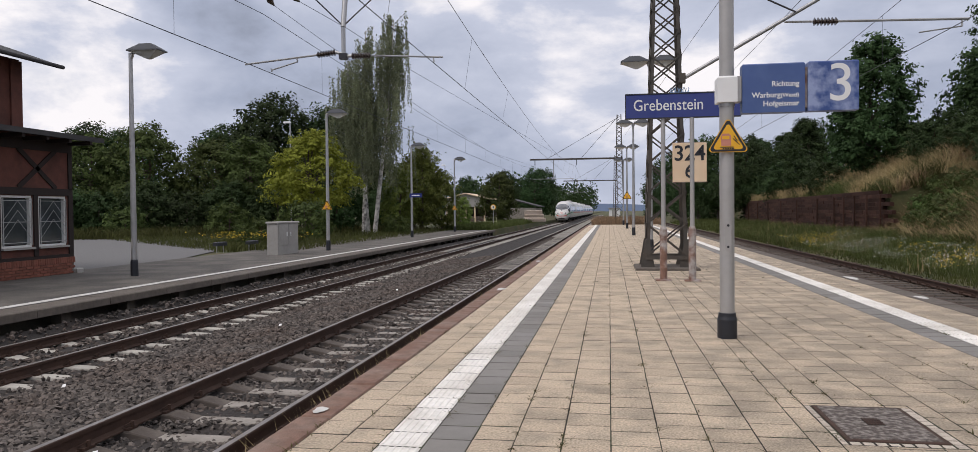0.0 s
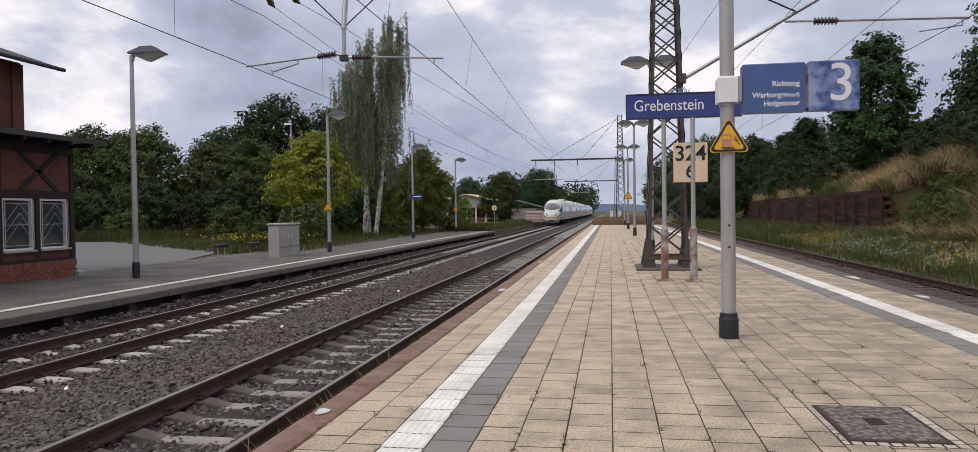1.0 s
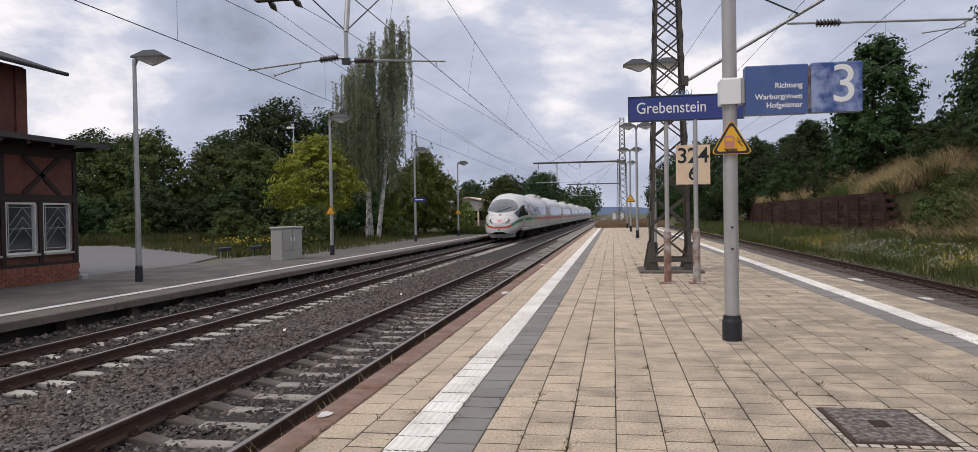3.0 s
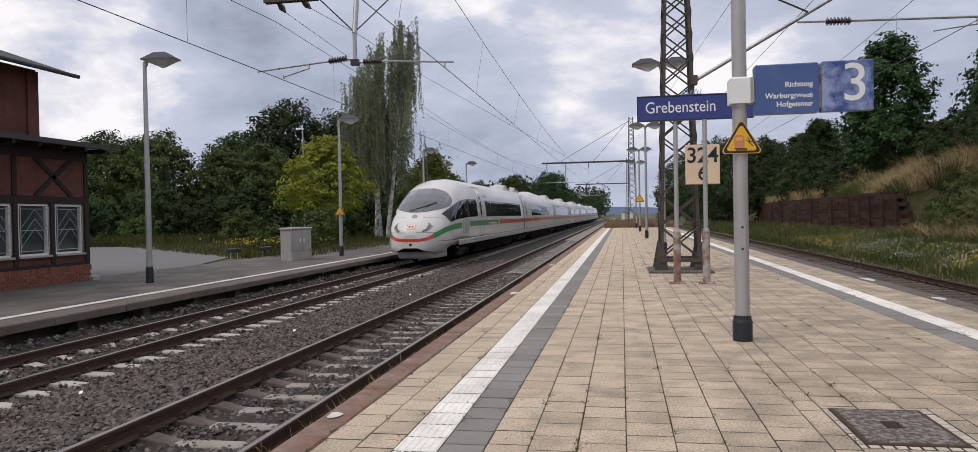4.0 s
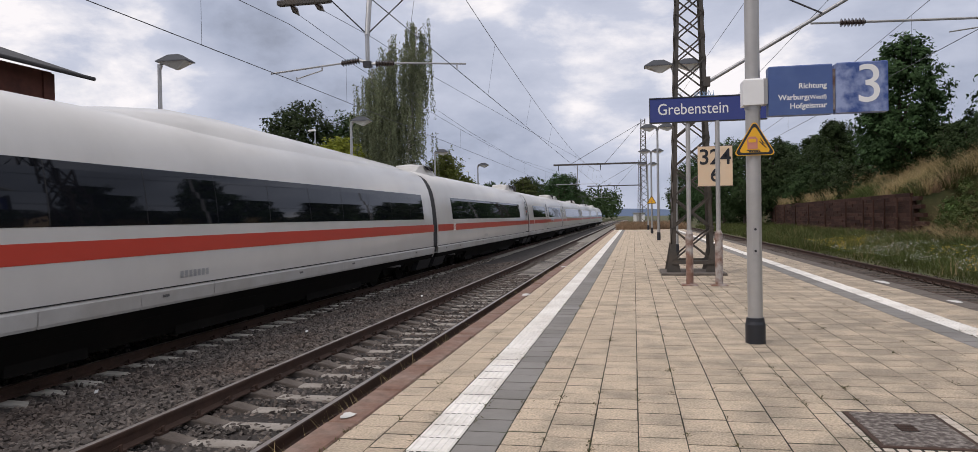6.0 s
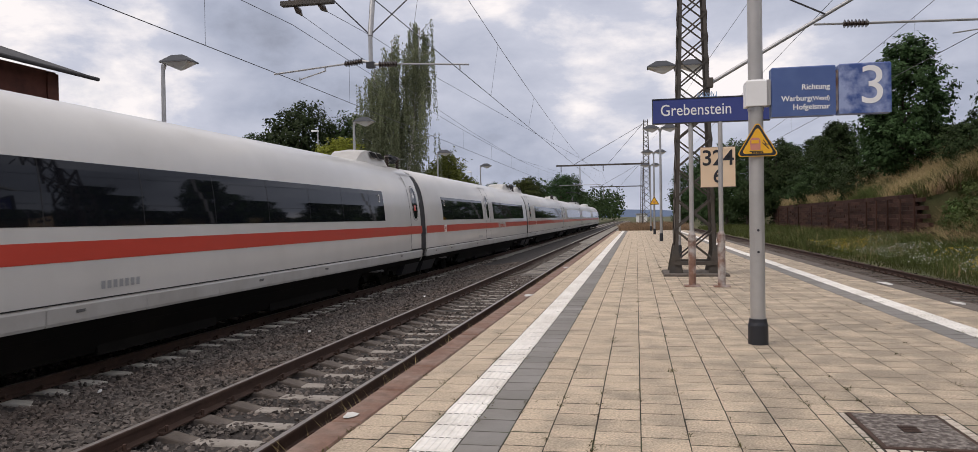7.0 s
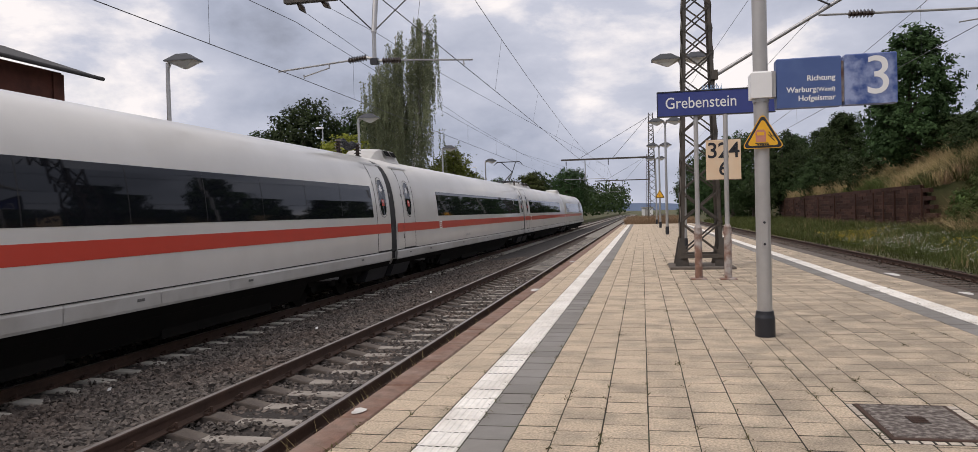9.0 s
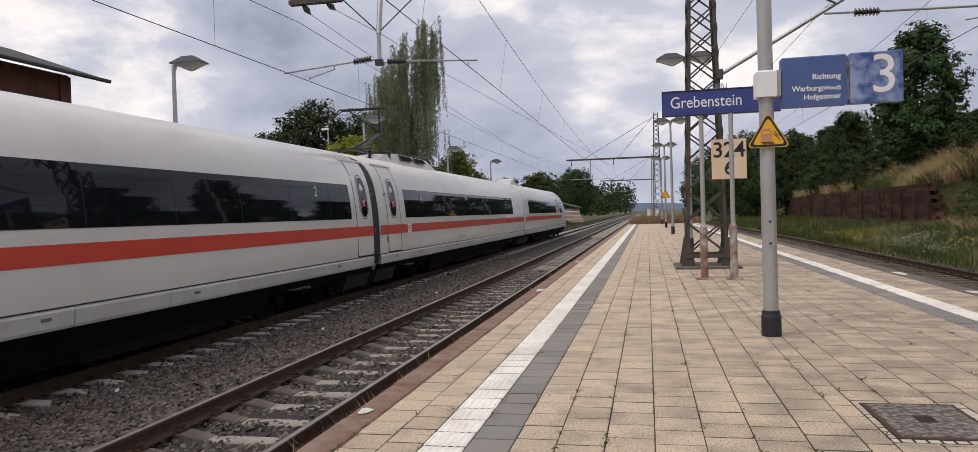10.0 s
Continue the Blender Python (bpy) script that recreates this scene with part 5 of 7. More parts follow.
# ---- distant buildings ----
def shed():
    t = thing("timber_shed", "pale gabled shed with an open timber front", "shed", at=pose(-23.0, 118.0, -0.3))
    part("gable", Build().prism([(-3.3, 2.5), (-3.3, 3.85), (0, 4.6), (3.3, 3.85), (3.3, 2.5)], 0, 0.2), M["concrete"], t)
    part("roof", Build().prism([(-3.8, 3.73), (-3.8, 3.85), (0, 4.80), (3.8, 3.85), (3.8, 3.73), (0, 4.66)], -0.4, 14), M["cream"], t, "pale roof")
    part("back_wall", Build().box(-3.2, 3.2, 6, 6.2, 0, 3.7), M["timber"], t)
    for x in (-3.1, -1.5, 0, 1.5, 3.1):
        part("post", Build().box(x - 0.12, x + 0.12, 0, 0.24, 0, 2.6), M["cream"], t)
    for x0, x1, n in ((-2.9, -1.0, 7), (0.3, 2.8, 5)):
        for k in range(n):
            part("board", Build().box(x0, x1, 2.2, 5, 0.2 * k, 0.2 * k + 0.17), M["rusty"], t)
    g = thing("grey_barn", "low grey barn with a slate roof", "barn", at=pose(-15.6, 124.0, -0.3))
    part("wall", Build().box(-3.4, 3.4, 0, 12, 0, 2.3), M["sleeper_mid"], g)
    part("roof", Build().prism([(-3.8, 2.25), (-3.8, 2.38), (-1.0, 3.9), (3.8, 2.6), (3.8, 2.45), (-1.0, 3.75)], -0.3, 12.3), M["roofing"], g)
    w = thing("timber_stack", "stack of sawn pale logs", "timber stack", at=pose(-11.3, 112.0, -0.2))
    for k in range(9):
        for j in range(4):
            part("log", Build().tube((-1.5 + 0.05 * (k % 3), j * 0.3, 0.12 + 0.19 * k), (1.7 - 0.25 * (k // 3), j * 0.3, 0.12 + 0.19 * k), 0.10, n=7), M["logs"], w)
    u = thing("relay_hut", "small white relay hut beyond the platform", "hut", at=pose(1.0, 152.0, -0.2))
    part("wall", Build().box(-1.1, 1.1, 0, 2, 0, 2.0), M["white"], u)
    part("roof", Build().box(-1.3, 1.3, -0.2, 2.2, 2.0, 2.18), M["concrete"], u)
    part("door", Build().box(-0.5, 0.5, -0.03, 0.0, 0.1, 1.7), M["concrete"], u)


M["logs"] = material("sawn_logs", (0.48, 0.40, 0.34), 0.9, vary=0.2, scale=4, islands=0.3)
shed()
s = thing("track_sign", "small round white sign with orange rim by the track", "sign", at=pose(-12.2, 78.0, -0.5))
part("post", Build().tube((0, 0, 0), (0, 0, 2.3), 0.035), M["steel"], s)
part("rim", Build().tube((0, -0.025, 2.4), (0, 0.0, 2.4), 0.30, n=20), M["yellow"], s)
part("disc", Build().tube((0, -0.035, 2.4), (0, -0.024, 2.4), 0.22, n=20), M["white"], s)
part("numeral_bar", Build().box(-0.05, 0.05, -0.04, -0.036, 2.28, 2.52), M["black"], s)
r = thing("railing", "low yellow-green pipe railing at the platform end", "railing")
for k in range(6):
    part("post", Build().tube((-17.5 + 1.1 * k, 76 + 0.6 * k, -0.4), (-17.5 + 1.1 * k, 76 + 0.6 * k, 0.75), 0.03, n=6), M["railing"], r)
for z in (0.35, 0.75):
    part("rail", Build().tube((-17.5, 76, z), (-12.0, 79, z), 0.02, n=6), M["railing"], r)


# ---- plants ----
def leaf_cards(centres, size, rng_, stretch_=1.0, droop=False, facing=None):
    """Small folded leaves at the given points, two triangles each; facing: the way that each one's upper side looks."""
    n = len(centres)
    d = rng_.normal(size=(n, 3))
    if droop:
        d[:, 2] = -np.abs(d[:, 2]) - 1.6
    if facing is not None:
        d -= facing * np.sum(d * facing, axis=1)[:, None]
    d /= np.linalg.norm(d, axis=1)[:, None] + 1e-9
    e = np.cross(d, rng_.normal(size=(n, 3)) if facing is None else facing)
    e /= np.linalg.norm(e, axis=1)[:, None] + 1e-9
    f = np.cross(d, e)
    s = (size * rng_.uniform(0.6, 1.4, n))[:, None]
    a = centres - d * s * 0.5 * stretch_
    c = centres + d * s * 0.5 * stretch_
    b1 = centres + e * s * 0.32 + f * s * 0.10
    b2 = centres - e * s * 0.32 + f * s * 0.10
    v = np.stack([a, b1, c, b2], 1).reshape(-1, 3)
    k = np.arange(n)[:, None] * 4
    return v, np.concatenate([k + np.array([[0, 1, 2]]), k + np.array([[0, 2, 3]])], 0)


def tree(name, label, h, r, crown_from, leaves, leaf, mat, seed, lobes=34, lobe=0.34, flat=0.8, taper=0.3, ragged=0.16, bark="bark", trunk_r=0.22, category="tree"):
    """A tapered trunk with limbs and a crown of leafy lobes, each with sprays of leaves on its outside; foot at the origin.
    taper: how much the crown narrows to its top; flat: height of a lobe against its width; ragged: how far sprays stand out."""
    rg = np.random.default_rng(seed)
    t = thing(name, label, category)
    mid, half = (h + crown_from) / 2, (h - crown_from) / 2
    cs, rs = [], []
    golden = math.pi * (3 - math.sqrt(5))
    for i in range(lobes):
        z = 1 - 2 * (i + 0.5) / lobes
        a = golden * i + rg.normal() * 0.25
        w = math.sqrt(1 - z * z)
        k = 1.0 - taper * (z + 1) / 2 * 1.15
        out = rg.uniform(0.58, 0.80)
        cs.append((math.cos(a) * w * r * k * out, math.sin(a) * w * r * k * out, mid + z * half * rg.uniform(0.72, 0.86)))
        rs.append(r * lobe * (1 - 0.45 * taper * (z + 1) / 2) * rg.uniform(0.75, 1.2))
    b = Build()
    lean = rg.normal(size=2) * 0.03 * h
    pts = [Vector((0, 0, 0)), Vector((0.4 * lean[0], 0.4 * lean[1], h * 0.3)), Vector((lean[0], lean[1], h * 0.6)), Vector((lean[0] * 0.6, lean[1] * 0.6, h * 0.92))]
    rad = [trunk_r, trunk_r * 0.75, trunk_r * 0.45, trunk_r * 0.1]
    for i in range(3):
        b.tube(pts[i], pts[i + 1], rad[i], rad[i + 1], n=8, caps=False)
    for i in range(0, lobes, 2):
        c = Vector(cs[i])
        s = pts[1].lerp(pts[2], rg.uniform(0, 1)) if c.z > h * 0.5 else pts[0].lerp(pts[1], rg.uniform(0.4, 1))
        m = s.lerp(c, 0.5) + Vector((0, 0, -0.02 * h))
        b.tube(s, m, trunk_r * 0.25, trunk_r * 0.15, n=5, caps=False).tube(m, c, trunk_r * 0.15, trunk_r * 0.04, n=5, caps=False)
    part("trunk", b, M[bark], t)
    weight = np.array(rs) ** 2
    weight /= weight.sum()
    spots, ways = [], []
    for c, q, share in zip(cs, rs, weight):
        n = int(leaves * share)
        sprays = max(8, n // 16)
        d = rg.normal(size=(sprays, 3))
        d[:, 2] += 0.25
        d /= np.linalg.norm(d, axis=1)[:, None]
        axis = np.array(c) - np.array((0, 0, mid))
        axis /= np.linalg.norm(axis) + 1e-9
        d = d[(d @ axis) > -0.55]
        d = np.repeat(d, 16 * sprays // max(1, len(d)), axis=0)[:n]
        reach = 0.86 + np.repeat(rg.normal(size=len(d) // 12 + 1) * ragged, 12)[:len(d)]
        p = d * reach[:, None] + rg.normal(size=d.shape) * 0.15
        spots.append(np.array(c) + p * q * np.array([1, 1, flat]))
        w = d * 0.75 + axis * 0.25 + np.array([0, 0, 0.45]) + rg.normal(size=d.shape) * 0.42
        ways.append(w / np.linalg.norm(w, axis=1)[:, None])
    v, f = leaf_cards(np.concatenate(spots), leaf, rg, facing=np.concatenate(ways))
    tagged(part("crown", raw_mesh("crown", v, f, M[mat]), None, t), "", "", kind="stuff")
    return t


def birch(x, y, z, h):
    rg = np.random.default_rng(9)
    t = thing("birch_tree", "tall weeping birch with white bark and hanging twigs", "tree", at=pose(x, y, z))
    pts, tops = [], []
    for foot, top, dy, hh, n in ((-0.75, -0.4, 0, h * 0.93, 50), (0.1, 2.0, 0.3, h * 0.98, 54), (-0.5, -2.2, 0.4, h * 0.80, 40)):
        b = Build()
        p = [Vector((foot, dy, 0)), Vector((foot + 0.25 * (top - foot) + 0.1, dy, h * 0.25)), Vector((foot + 0.7 * (top - foot), dy, hh * 0.6)), Vector((top, dy, hh * 0.97))]
        for i, (r0, r1) in enumerate(((0.20, 0.17), (0.17, 0.11), (0.11, 0.03))):
            b.tube(p[i], p[i + 1], r0, r1, n=9, caps=False)
        for k in range(n):
            f = rg.uniform(0.0, 1.0)
            s = p[1].lerp(p[2], 0.45 + f * 1.8) if f < 0.30 else p[2].lerp(p[3], rg.uniform(0, 1))
            a = rg.uniform(0, 2 * math.pi)
            reach = (1.0 + 2.2 * (1 - s.z / h)) * rg.uniform(0.4, 1.2)
            e = s + Vector((math.cos(a) * reach, math.sin(a) * reach, rg.uniform(0.2, 1.0)))
            b.tube(s, e, 0.035, 0.012, n=4, caps=False)
            for m in range(7):
                q = s.lerp(e, rg.uniform(0.35, 1.05))
                tops.append((q.x + rg.normal() * 0.14, q.y + rg.normal() * 0.14, q.z))
        part("trunk", b, M["birch_bark"], t)
    # hanging strands of leaves
    for q in tops:
        ln = min(rg.uniform(1.2, 6.6), q[2] - rg.uniform(1.4, 4.5))
        if ln < 0.5:
            continue
        n = int(max(6, ln * 20))
        u = rg.uniform(0, 1, n) ** 0.9
        sway = rg.normal(size=2) * 0.18
        pts.append(np.stack([q[0] + sway[0] * u + rg.normal(size=n) * 0.055, q[1] + sway[1] * u + rg.normal(size=n) * 0.055, q[2] + 0.15 - ln * u], 1))
    v, f = leaf_cards(np.concatenate(pts), 0.125, rg, 1.15, True)
    tagged(part("crown", raw_mesh("crown", v, f, M["leaf_birch"]), None, t), "", "", kind="stuff")


birch(-19.85, 60.5, -0.36, 19.0)
big = tree("broadleaf_tree", "broad dark green deciduous tree in full leaf", 14.4, 5.8, 1.5, 15000, 0.36, "leaf_dark", 3, 40, 0.36, trunk_r=0.35)
mid_tree = tree("broadleaf_tree", "mid green deciduous tree in full leaf", 10.6, 4.5, 0.2, 12000, 0.30, "leaf_mid", 11, 34, 0.36, trunk_r=0.28)
bush = tree("shrub", "dense dark green shrub at the wood's edge", 4.4, 3.3, 0.0, 6500, 0.25, "leaf_dark", 17, 24, 0.38, trunk_r=0.10, category="shrub")
low = tree("shrub", "low mid green shrub with loose twigs", 2.6, 2.2, 0.0, 3000, 0.20, "leaf_mid", 23, 16, 0.4, ragged=0.25, trunk_r=0.06, category="shrub")
big.matrix_basis = pose(-35.2, 74.0, -0.2, 0, 0, 20)
mid_tree.matrix_basis = pose(-42.3, 62.5, -0.3)
bush.matrix_basis = pose(-38.0, 56.5, -0.3)
low.matrix_basis = pose(-19.0, 44.5, -0.36)


def plant(ob, x, y, z, s, turn):
    c = copy_thing(ob, pose(x, y, z, 0, 0, turn))
    c.scale = (s, s, s)
    return c


# wood behind the yard: a low left end, a dip, then the tall crowns behind the birch
for x, y, z, s, a in ((-54.2, 70, -0.3, 0.80, 40), (-51.6, 73, 0, 0.76, 90), (-40.6, 73, 0, 0.76, 33), (-29.6, 77, -0.3, 0.93, 200), (-37.5, 76, 0, 0.80, 150), (-63, 60, 0, 0.9, 10),
                      (-27, 140, 0, 0.58, 70), (-34, 136, 0, 0.58, 130), (-42, 125, 0, 0.7, 190), (-22.5, 160, 0, 0.72, 80), (-17.0, 172, 0, 0.80, 240), (-17.0, 190, 0, 0.86, 300)):
    plant(big, x, y, z, s, a)
for x, y, z, s, a in ((-47, 61, -0.3, 0.90, 30), (-36.5, 64, -0.3, 0.86, 10), (-32, 63, -0.3, 0.85, 250), (-26.8, 65, -0.3, 0.72, 170), (-60, 54, 0, 1.0, 200), (-53, 59, -0.3, 0.85, 80),
                      (-21.5, 80, -0.36, 0.78, 60), (-15.6, 104, -0.4, 0.74, 15), (-27, 86, -0.3, 0.8, 77)):
    plant(mid_tree, x, y, z, s, a)
for x, y, z, s, a in ((-44.5, 53.5, -0.3, 1.0, 60), (-50, 52, -0.3, 1.1, 170), (-32.5, 60.0, -0.3, 1.0, 230), (-28.2, 60.5, -0.3, 1.0, 20), (-24, 63, -0.3, 0.95, 100), (-21.2, 69, -0.36, 1.0, 200),
                      (-35, 57.5, -0.3, 0.8, 320), (-41.5, 55.2, -0.3, 0.8, 300), (-47, 56, -0.3, 0.95, 200)):
    plant(bush, x, y, z, s, a)
plant(low, -16.8, 57, -0.36, 0.6, 60)
plant(low, -30.2, 55.5, -0.3, 1.0, 160)
plant(low, -37.6, 53.0, -0.3, 0.9, 20)
young = tree("young_tree", "loose light green young trees beside the birch", 8.2, 2.7, 0.2, 9000, 0.22, "leaf_light", 61, 30, 0.36, ragged=0.28, trunk_r=0.12)
young.matrix_basis = pose(-16.9, 66.0, -0.36)
plant(young, -18.6, 72.0, -0.36, 0.95, 120)
plant(young, -15.4, 67.5, -0.36, 0.72, 220)
plant(young, -18.3, 63.2, -0.36, 0.72, 75)
plant(young, -14.3, 72.0, -0.36, 0.42, 140)
maple = tree("field_maple", "bright yellow-green maple with a low spreading crown", 8.3, 4.2, 1.7, 14000, 0.21, "leaf_bright", 31, 44, 0.30, flat=0.42, taper=0.5, ragged=0.30, trunk_r=0.2)
maple.matrix_basis = pose(-22.0, 53.0, -0.36)
# bank on the other side
chestnut = tree("bank_tree", "tall dark green tree with layered foliage on the bank", 10.3, 3.7, 0.2, 18000, 0.27, "leaf_dark", 41, 54, 0.40, flat=0.66, taper=0.60, ragged=0.20, trunk_r=0.25)
chestnut.matrix_basis = pose(17.75, 53.7, 3.2)
for x, y, s, a in ((22.4, 46.5, 0.88, 60), (20.2, 66.0, 0.62, 130), (18.6, 75.0, 0.72, 200), (19.5, 88.0, 0.68, 20), (20.5, 104.0, 0.72, 90), (22.5, 120, 0.85, 140), (17.5, 165, 0.85, 200)):
    plant(chestnut, x, y, ground_height(x, y) - 0.1, s, a)
for x, y, s, a in ((16.6, 61, 0.62, 10), (19.6, 47, 0.62, 50), (17.0, 69, 0.72, 100), (17.5, 80, 0.85, 160), (18.0, 96, 0.9, 40), (21.5, 36.5, 0.8, 70), (20.3, 41.2, 0.55, 160), (22.8, 31.5, 0.9, 220), (19.2, 51.5, 0.62, 75), (20.6, 45.5, 0.6, 130), (20.4, 39.0, 0.55, 10), (19.9, 35.0, 0.5, 260), (19.4, 31.0, 0.5, 190), (18.5, 110, 1.0, 300), (17.0, 125, 1.2, 20), (14.5, 150, 1.1, 60), (10.5, 178, 0.9, 0)):
    plant(bush, x, y, ground_height(x, y) - 0.15, s, a)
for x, y, s, a in ((18.9, 47.2, 0.55, 15), (19.2, 44.0, 0.50, 95), (18.9, 41.4, 0.50, 150), (18.6, 39.0, 0.45, 215), (18.3, 36.6, 0.42, 280), (19.8, 53.0, 0.55, 330)):
    plant(bush, x, y, ground_height(x, y) - 0.15, s, a)
for x, y, s, a in ((16.6, 40.4, 0.60, 20), (17.0, 38.9, 0.55, 110), (16.9, 36.9, 0.50, 200), (15.6, 37.8, 0.60, 290), (15.4, 35.0, 0.50, 350), (14.9, 38.9, 0.50, 60), (14.2, 36.1, 0.45, 170), (15.5, 39.6, 0.62, 40), (15.0, 36.9, 0.55, 130), (14.5, 34.0, 0.5, 220), (16.2, 38.2, 0.5, 310), (16.4, 35.4, 0.45, 80)):
    plant(low, x, y, ground_height(x, y) - 0.1, s, a)
for x, y, s, a in ((17.0, 98, 0.78, 25), (16.0, 114, 0.90, 140), (15.2, 132, 0.98, 260), (14.2, 156, 1.0, 75), (13.0, 188, 0.98, 190), (21.0, 84, 0.62, 310)):
    plant(big, x, y, -0.4 if y > 90 else 2.0, s, a)
# broken line of woods far behind
rg = np.random.default_rng(77)
pts = []
for k in range(420):
    a = rg.uniform(-1.25, 1.1)
    d = rg.uniform(215, 300)
    x, y = d * math.sin(a) - 15, d * math.cos(a)
    if -14 < x < 14:
        continue
    hh = rg.uniform(8, 14) * (0.8 if x > 0 else 1.0)
    w = rg.uniform(3.0, 5.0)
    g = rg.normal(size=(150, 3))
    g /= np.linalg.norm(g, axis=1)[:, None]
    q = np.array([x, y, hh * 0.5]) + g * np.array([w, w, hh * 0.52]) * rg.uniform(0.6, 1.0, (150, 1))
    pts.append(q)
for k in range(90):
    x, y = rg.uniform(-70, -9), rg.uniform(345, 420)
    hh, w = rg.uniform(11, 17), rg.uniform(4, 6)
    g = rg.normal(size=(130, 3))
    g /= np.linalg.norm(g, axis=1)[:, None]
    pts.append(np.array([x, y, hh * 0.5]) + g * np.array([w, w, hh * 0.52]) * rg.uniform(0.6, 1.0, (130, 1)))
v, f = leaf_cards(np.concatenate(pts), 1.25, rg)
tagged(new("far_woods", raw_mesh("far_woods", v, f, M["leaf_dark"])), "dark green woods in the distance", "woods", kind="stuff")
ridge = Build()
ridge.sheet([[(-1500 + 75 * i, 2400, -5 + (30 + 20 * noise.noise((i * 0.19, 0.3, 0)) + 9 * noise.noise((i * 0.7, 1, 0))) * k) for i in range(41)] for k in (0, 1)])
# distance haze is put into the hills' blue colour
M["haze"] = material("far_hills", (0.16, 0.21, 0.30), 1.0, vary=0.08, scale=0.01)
setting("backdrop_hills", ridge, M["haze"], "wooded hills on the horizon, haze put into their blue", "hills")


def blades(name, label, spots, high, mat, seed, lean=0.35, wide=0.012):
    """Grass: upright slender triangles at the given points."""
    rg_ = np.random.default_rng(seed)
    p = np.asarray(spots, float)
    n = len(p)
    h = high * rg_.uniform(0.45, 1.2, n)
    a = rg_.uniform(0, 2 * math.pi, n)
    w = wide * rg_.uniform(0.6, 1.5, n)
    dx, dy = np.cos(a) * w, np.sin(a) * w
    l = rg_.normal(size=(n, 2)) * lean * h[:, None]
    b1 = p + np.stack([dx, dy, np.zeros(n)], 1)
    b2 = p - np.stack([dx, dy, np.zeros(n)], 1)
    m1 = p + np.stack([l[:, 0] * 0.35 + dx * 0.7, l[:, 1] * 0.35 + dy * 0.7, h * 0.6], 1)
    m2 = p + np.stack([l[:, 0] * 0.35 - dx * 0.7, l[:, 1] * 0.35 - dy * 0.7, h * 0.6], 1)
    tp = p + np.stack([l[:, 0], l[:, 1], h], 1)
    v = np.stack([b1, b2, m1, m2, tp], 1).reshape(-1, 3)
    k = np.arange(n)[:, None] * 5
    f = np.concatenate([k + np.array([[0, 1, 3]]), k + np.array([[0, 3, 2]]), k + np.array([[2, 3, 4]])], 0)
    return tagged(new(name, raw_mesh(name, v, f, M[mat])), label, "grass", kind="stuff")


def scatter(n, x0, x1, y0, y1, seed, keep=None):
    rg_ = np.random.default_rng(seed)
    out = []
    while len(out) < n:
        x, y = rg_.uniform(x0, x1), y0 + (y1 - y0) * rg_.uniform(0, 1) ** 1.5
        if keep and not keep(x, y):
            continue
        out.append((x, y, ground_height(x, y) - 0.03))
    return out


def clumpy(x, y, s=0.5, cut=-0.05):
    return noise.noise((x * s, y * s, 7.0)) > cut


def tufts(n, per, x0, x1, y0, y1, seed, keep=None):
    """Feet of grass blades, gathered in tufts."""
    rg_ = np.random.default_rng(seed)
    out = []
    for x, y, z in scatter(n, x0, x1, y0, y1, seed, keep):
        for dx, dy in rg_.normal(size=(per, 2)) * rg_.uniform(0.06, 0.2):
            out.append((x + dx, y + dy, ground_height(x + dx, y + dy) - 0.03 if not 40.2 < y < 42 else z))
    return out


blades("verge_grass", "tall green grass and herbs along the side track", scatter(38000, 9.7, 14.2, 10, 75, 1, lambda x, y: clumpy(x, y, 0.6, -0.35)), 0.48, "grass", 1, 0.45, 0.008)
blades("track_side_grass", "short weeds at the edge of the side track", scatter(12000, 9.0, 10.4, 10, 60, 16), 0.2, "grass", 16, 0.5, 0.008)
blades("wall_end_growth", "rank green growth round the end of the retaining wall", tufts(620, 26, 13.0, 17.8, 30, 46, 45, lambda x, y: y < 41.0 or x > wall_x(y) + 0.35), 0.8, "grass", 45, 0.6, 0.016)
blades("far_verge_grass", "rough grass along the foot of the bank", scatter(16000, 9.4, 17.5, 42, 120, 41, lambda x, y: x < wall_x(y) - 0.3), 0.55, "grass", 41, 0.45, 0.022)
blades("verge_straw", "dry seed stalks among the verge grass", scatter(2600, 9.4, 15, 10, 70, 2, lambda x, y: clumpy(x, y, 0.3, 0.05)), 0.7, "straw", 2, 0.3, 0.005)
blades("bank_straw", "tall dry yellow grass on the bank", tufts(2500, 24, 13.4, 20, 12, 95, 3, lambda x, y: (y < 40.3 or x > wall_x(y) + 0.5) and clumpy(x, y, 0.35, -0.2)), 1.05, "straw", 3, 0.55, 0.012)
blades("bank_grass", "green grass and bramble shoots on the bank", scatter(22000, 12.5, 22, 12, 95, 4, lambda x, y: (y < 40.5 or x > wall_x(y) + 0.25) and not clumpy(x, y, 0.35, 0.08)), 0.6, "grass", 4, 0.5, 0.018)
blades("bank_end_straw", "dry grass over the end of the retaining wall", tufts(430, 26, 13.6, 19, 24, 42, 15, lambda x, y: y < 40.3 or x > wall_x(y) + 0.5), 1.0, "straw", 15, 0.6, 0.014)
blades("bank_tufts", "dark green tufts on the bank", tufts(900, 26, 12.4, 20, 18, 60, 35, lambda x, y: (y < 40.3 or x > wall_x(y) + 0.5) and not clumpy(x, y, 0.5, 0.05)), 0.85, "grass", 35, 0.6, 0.016)
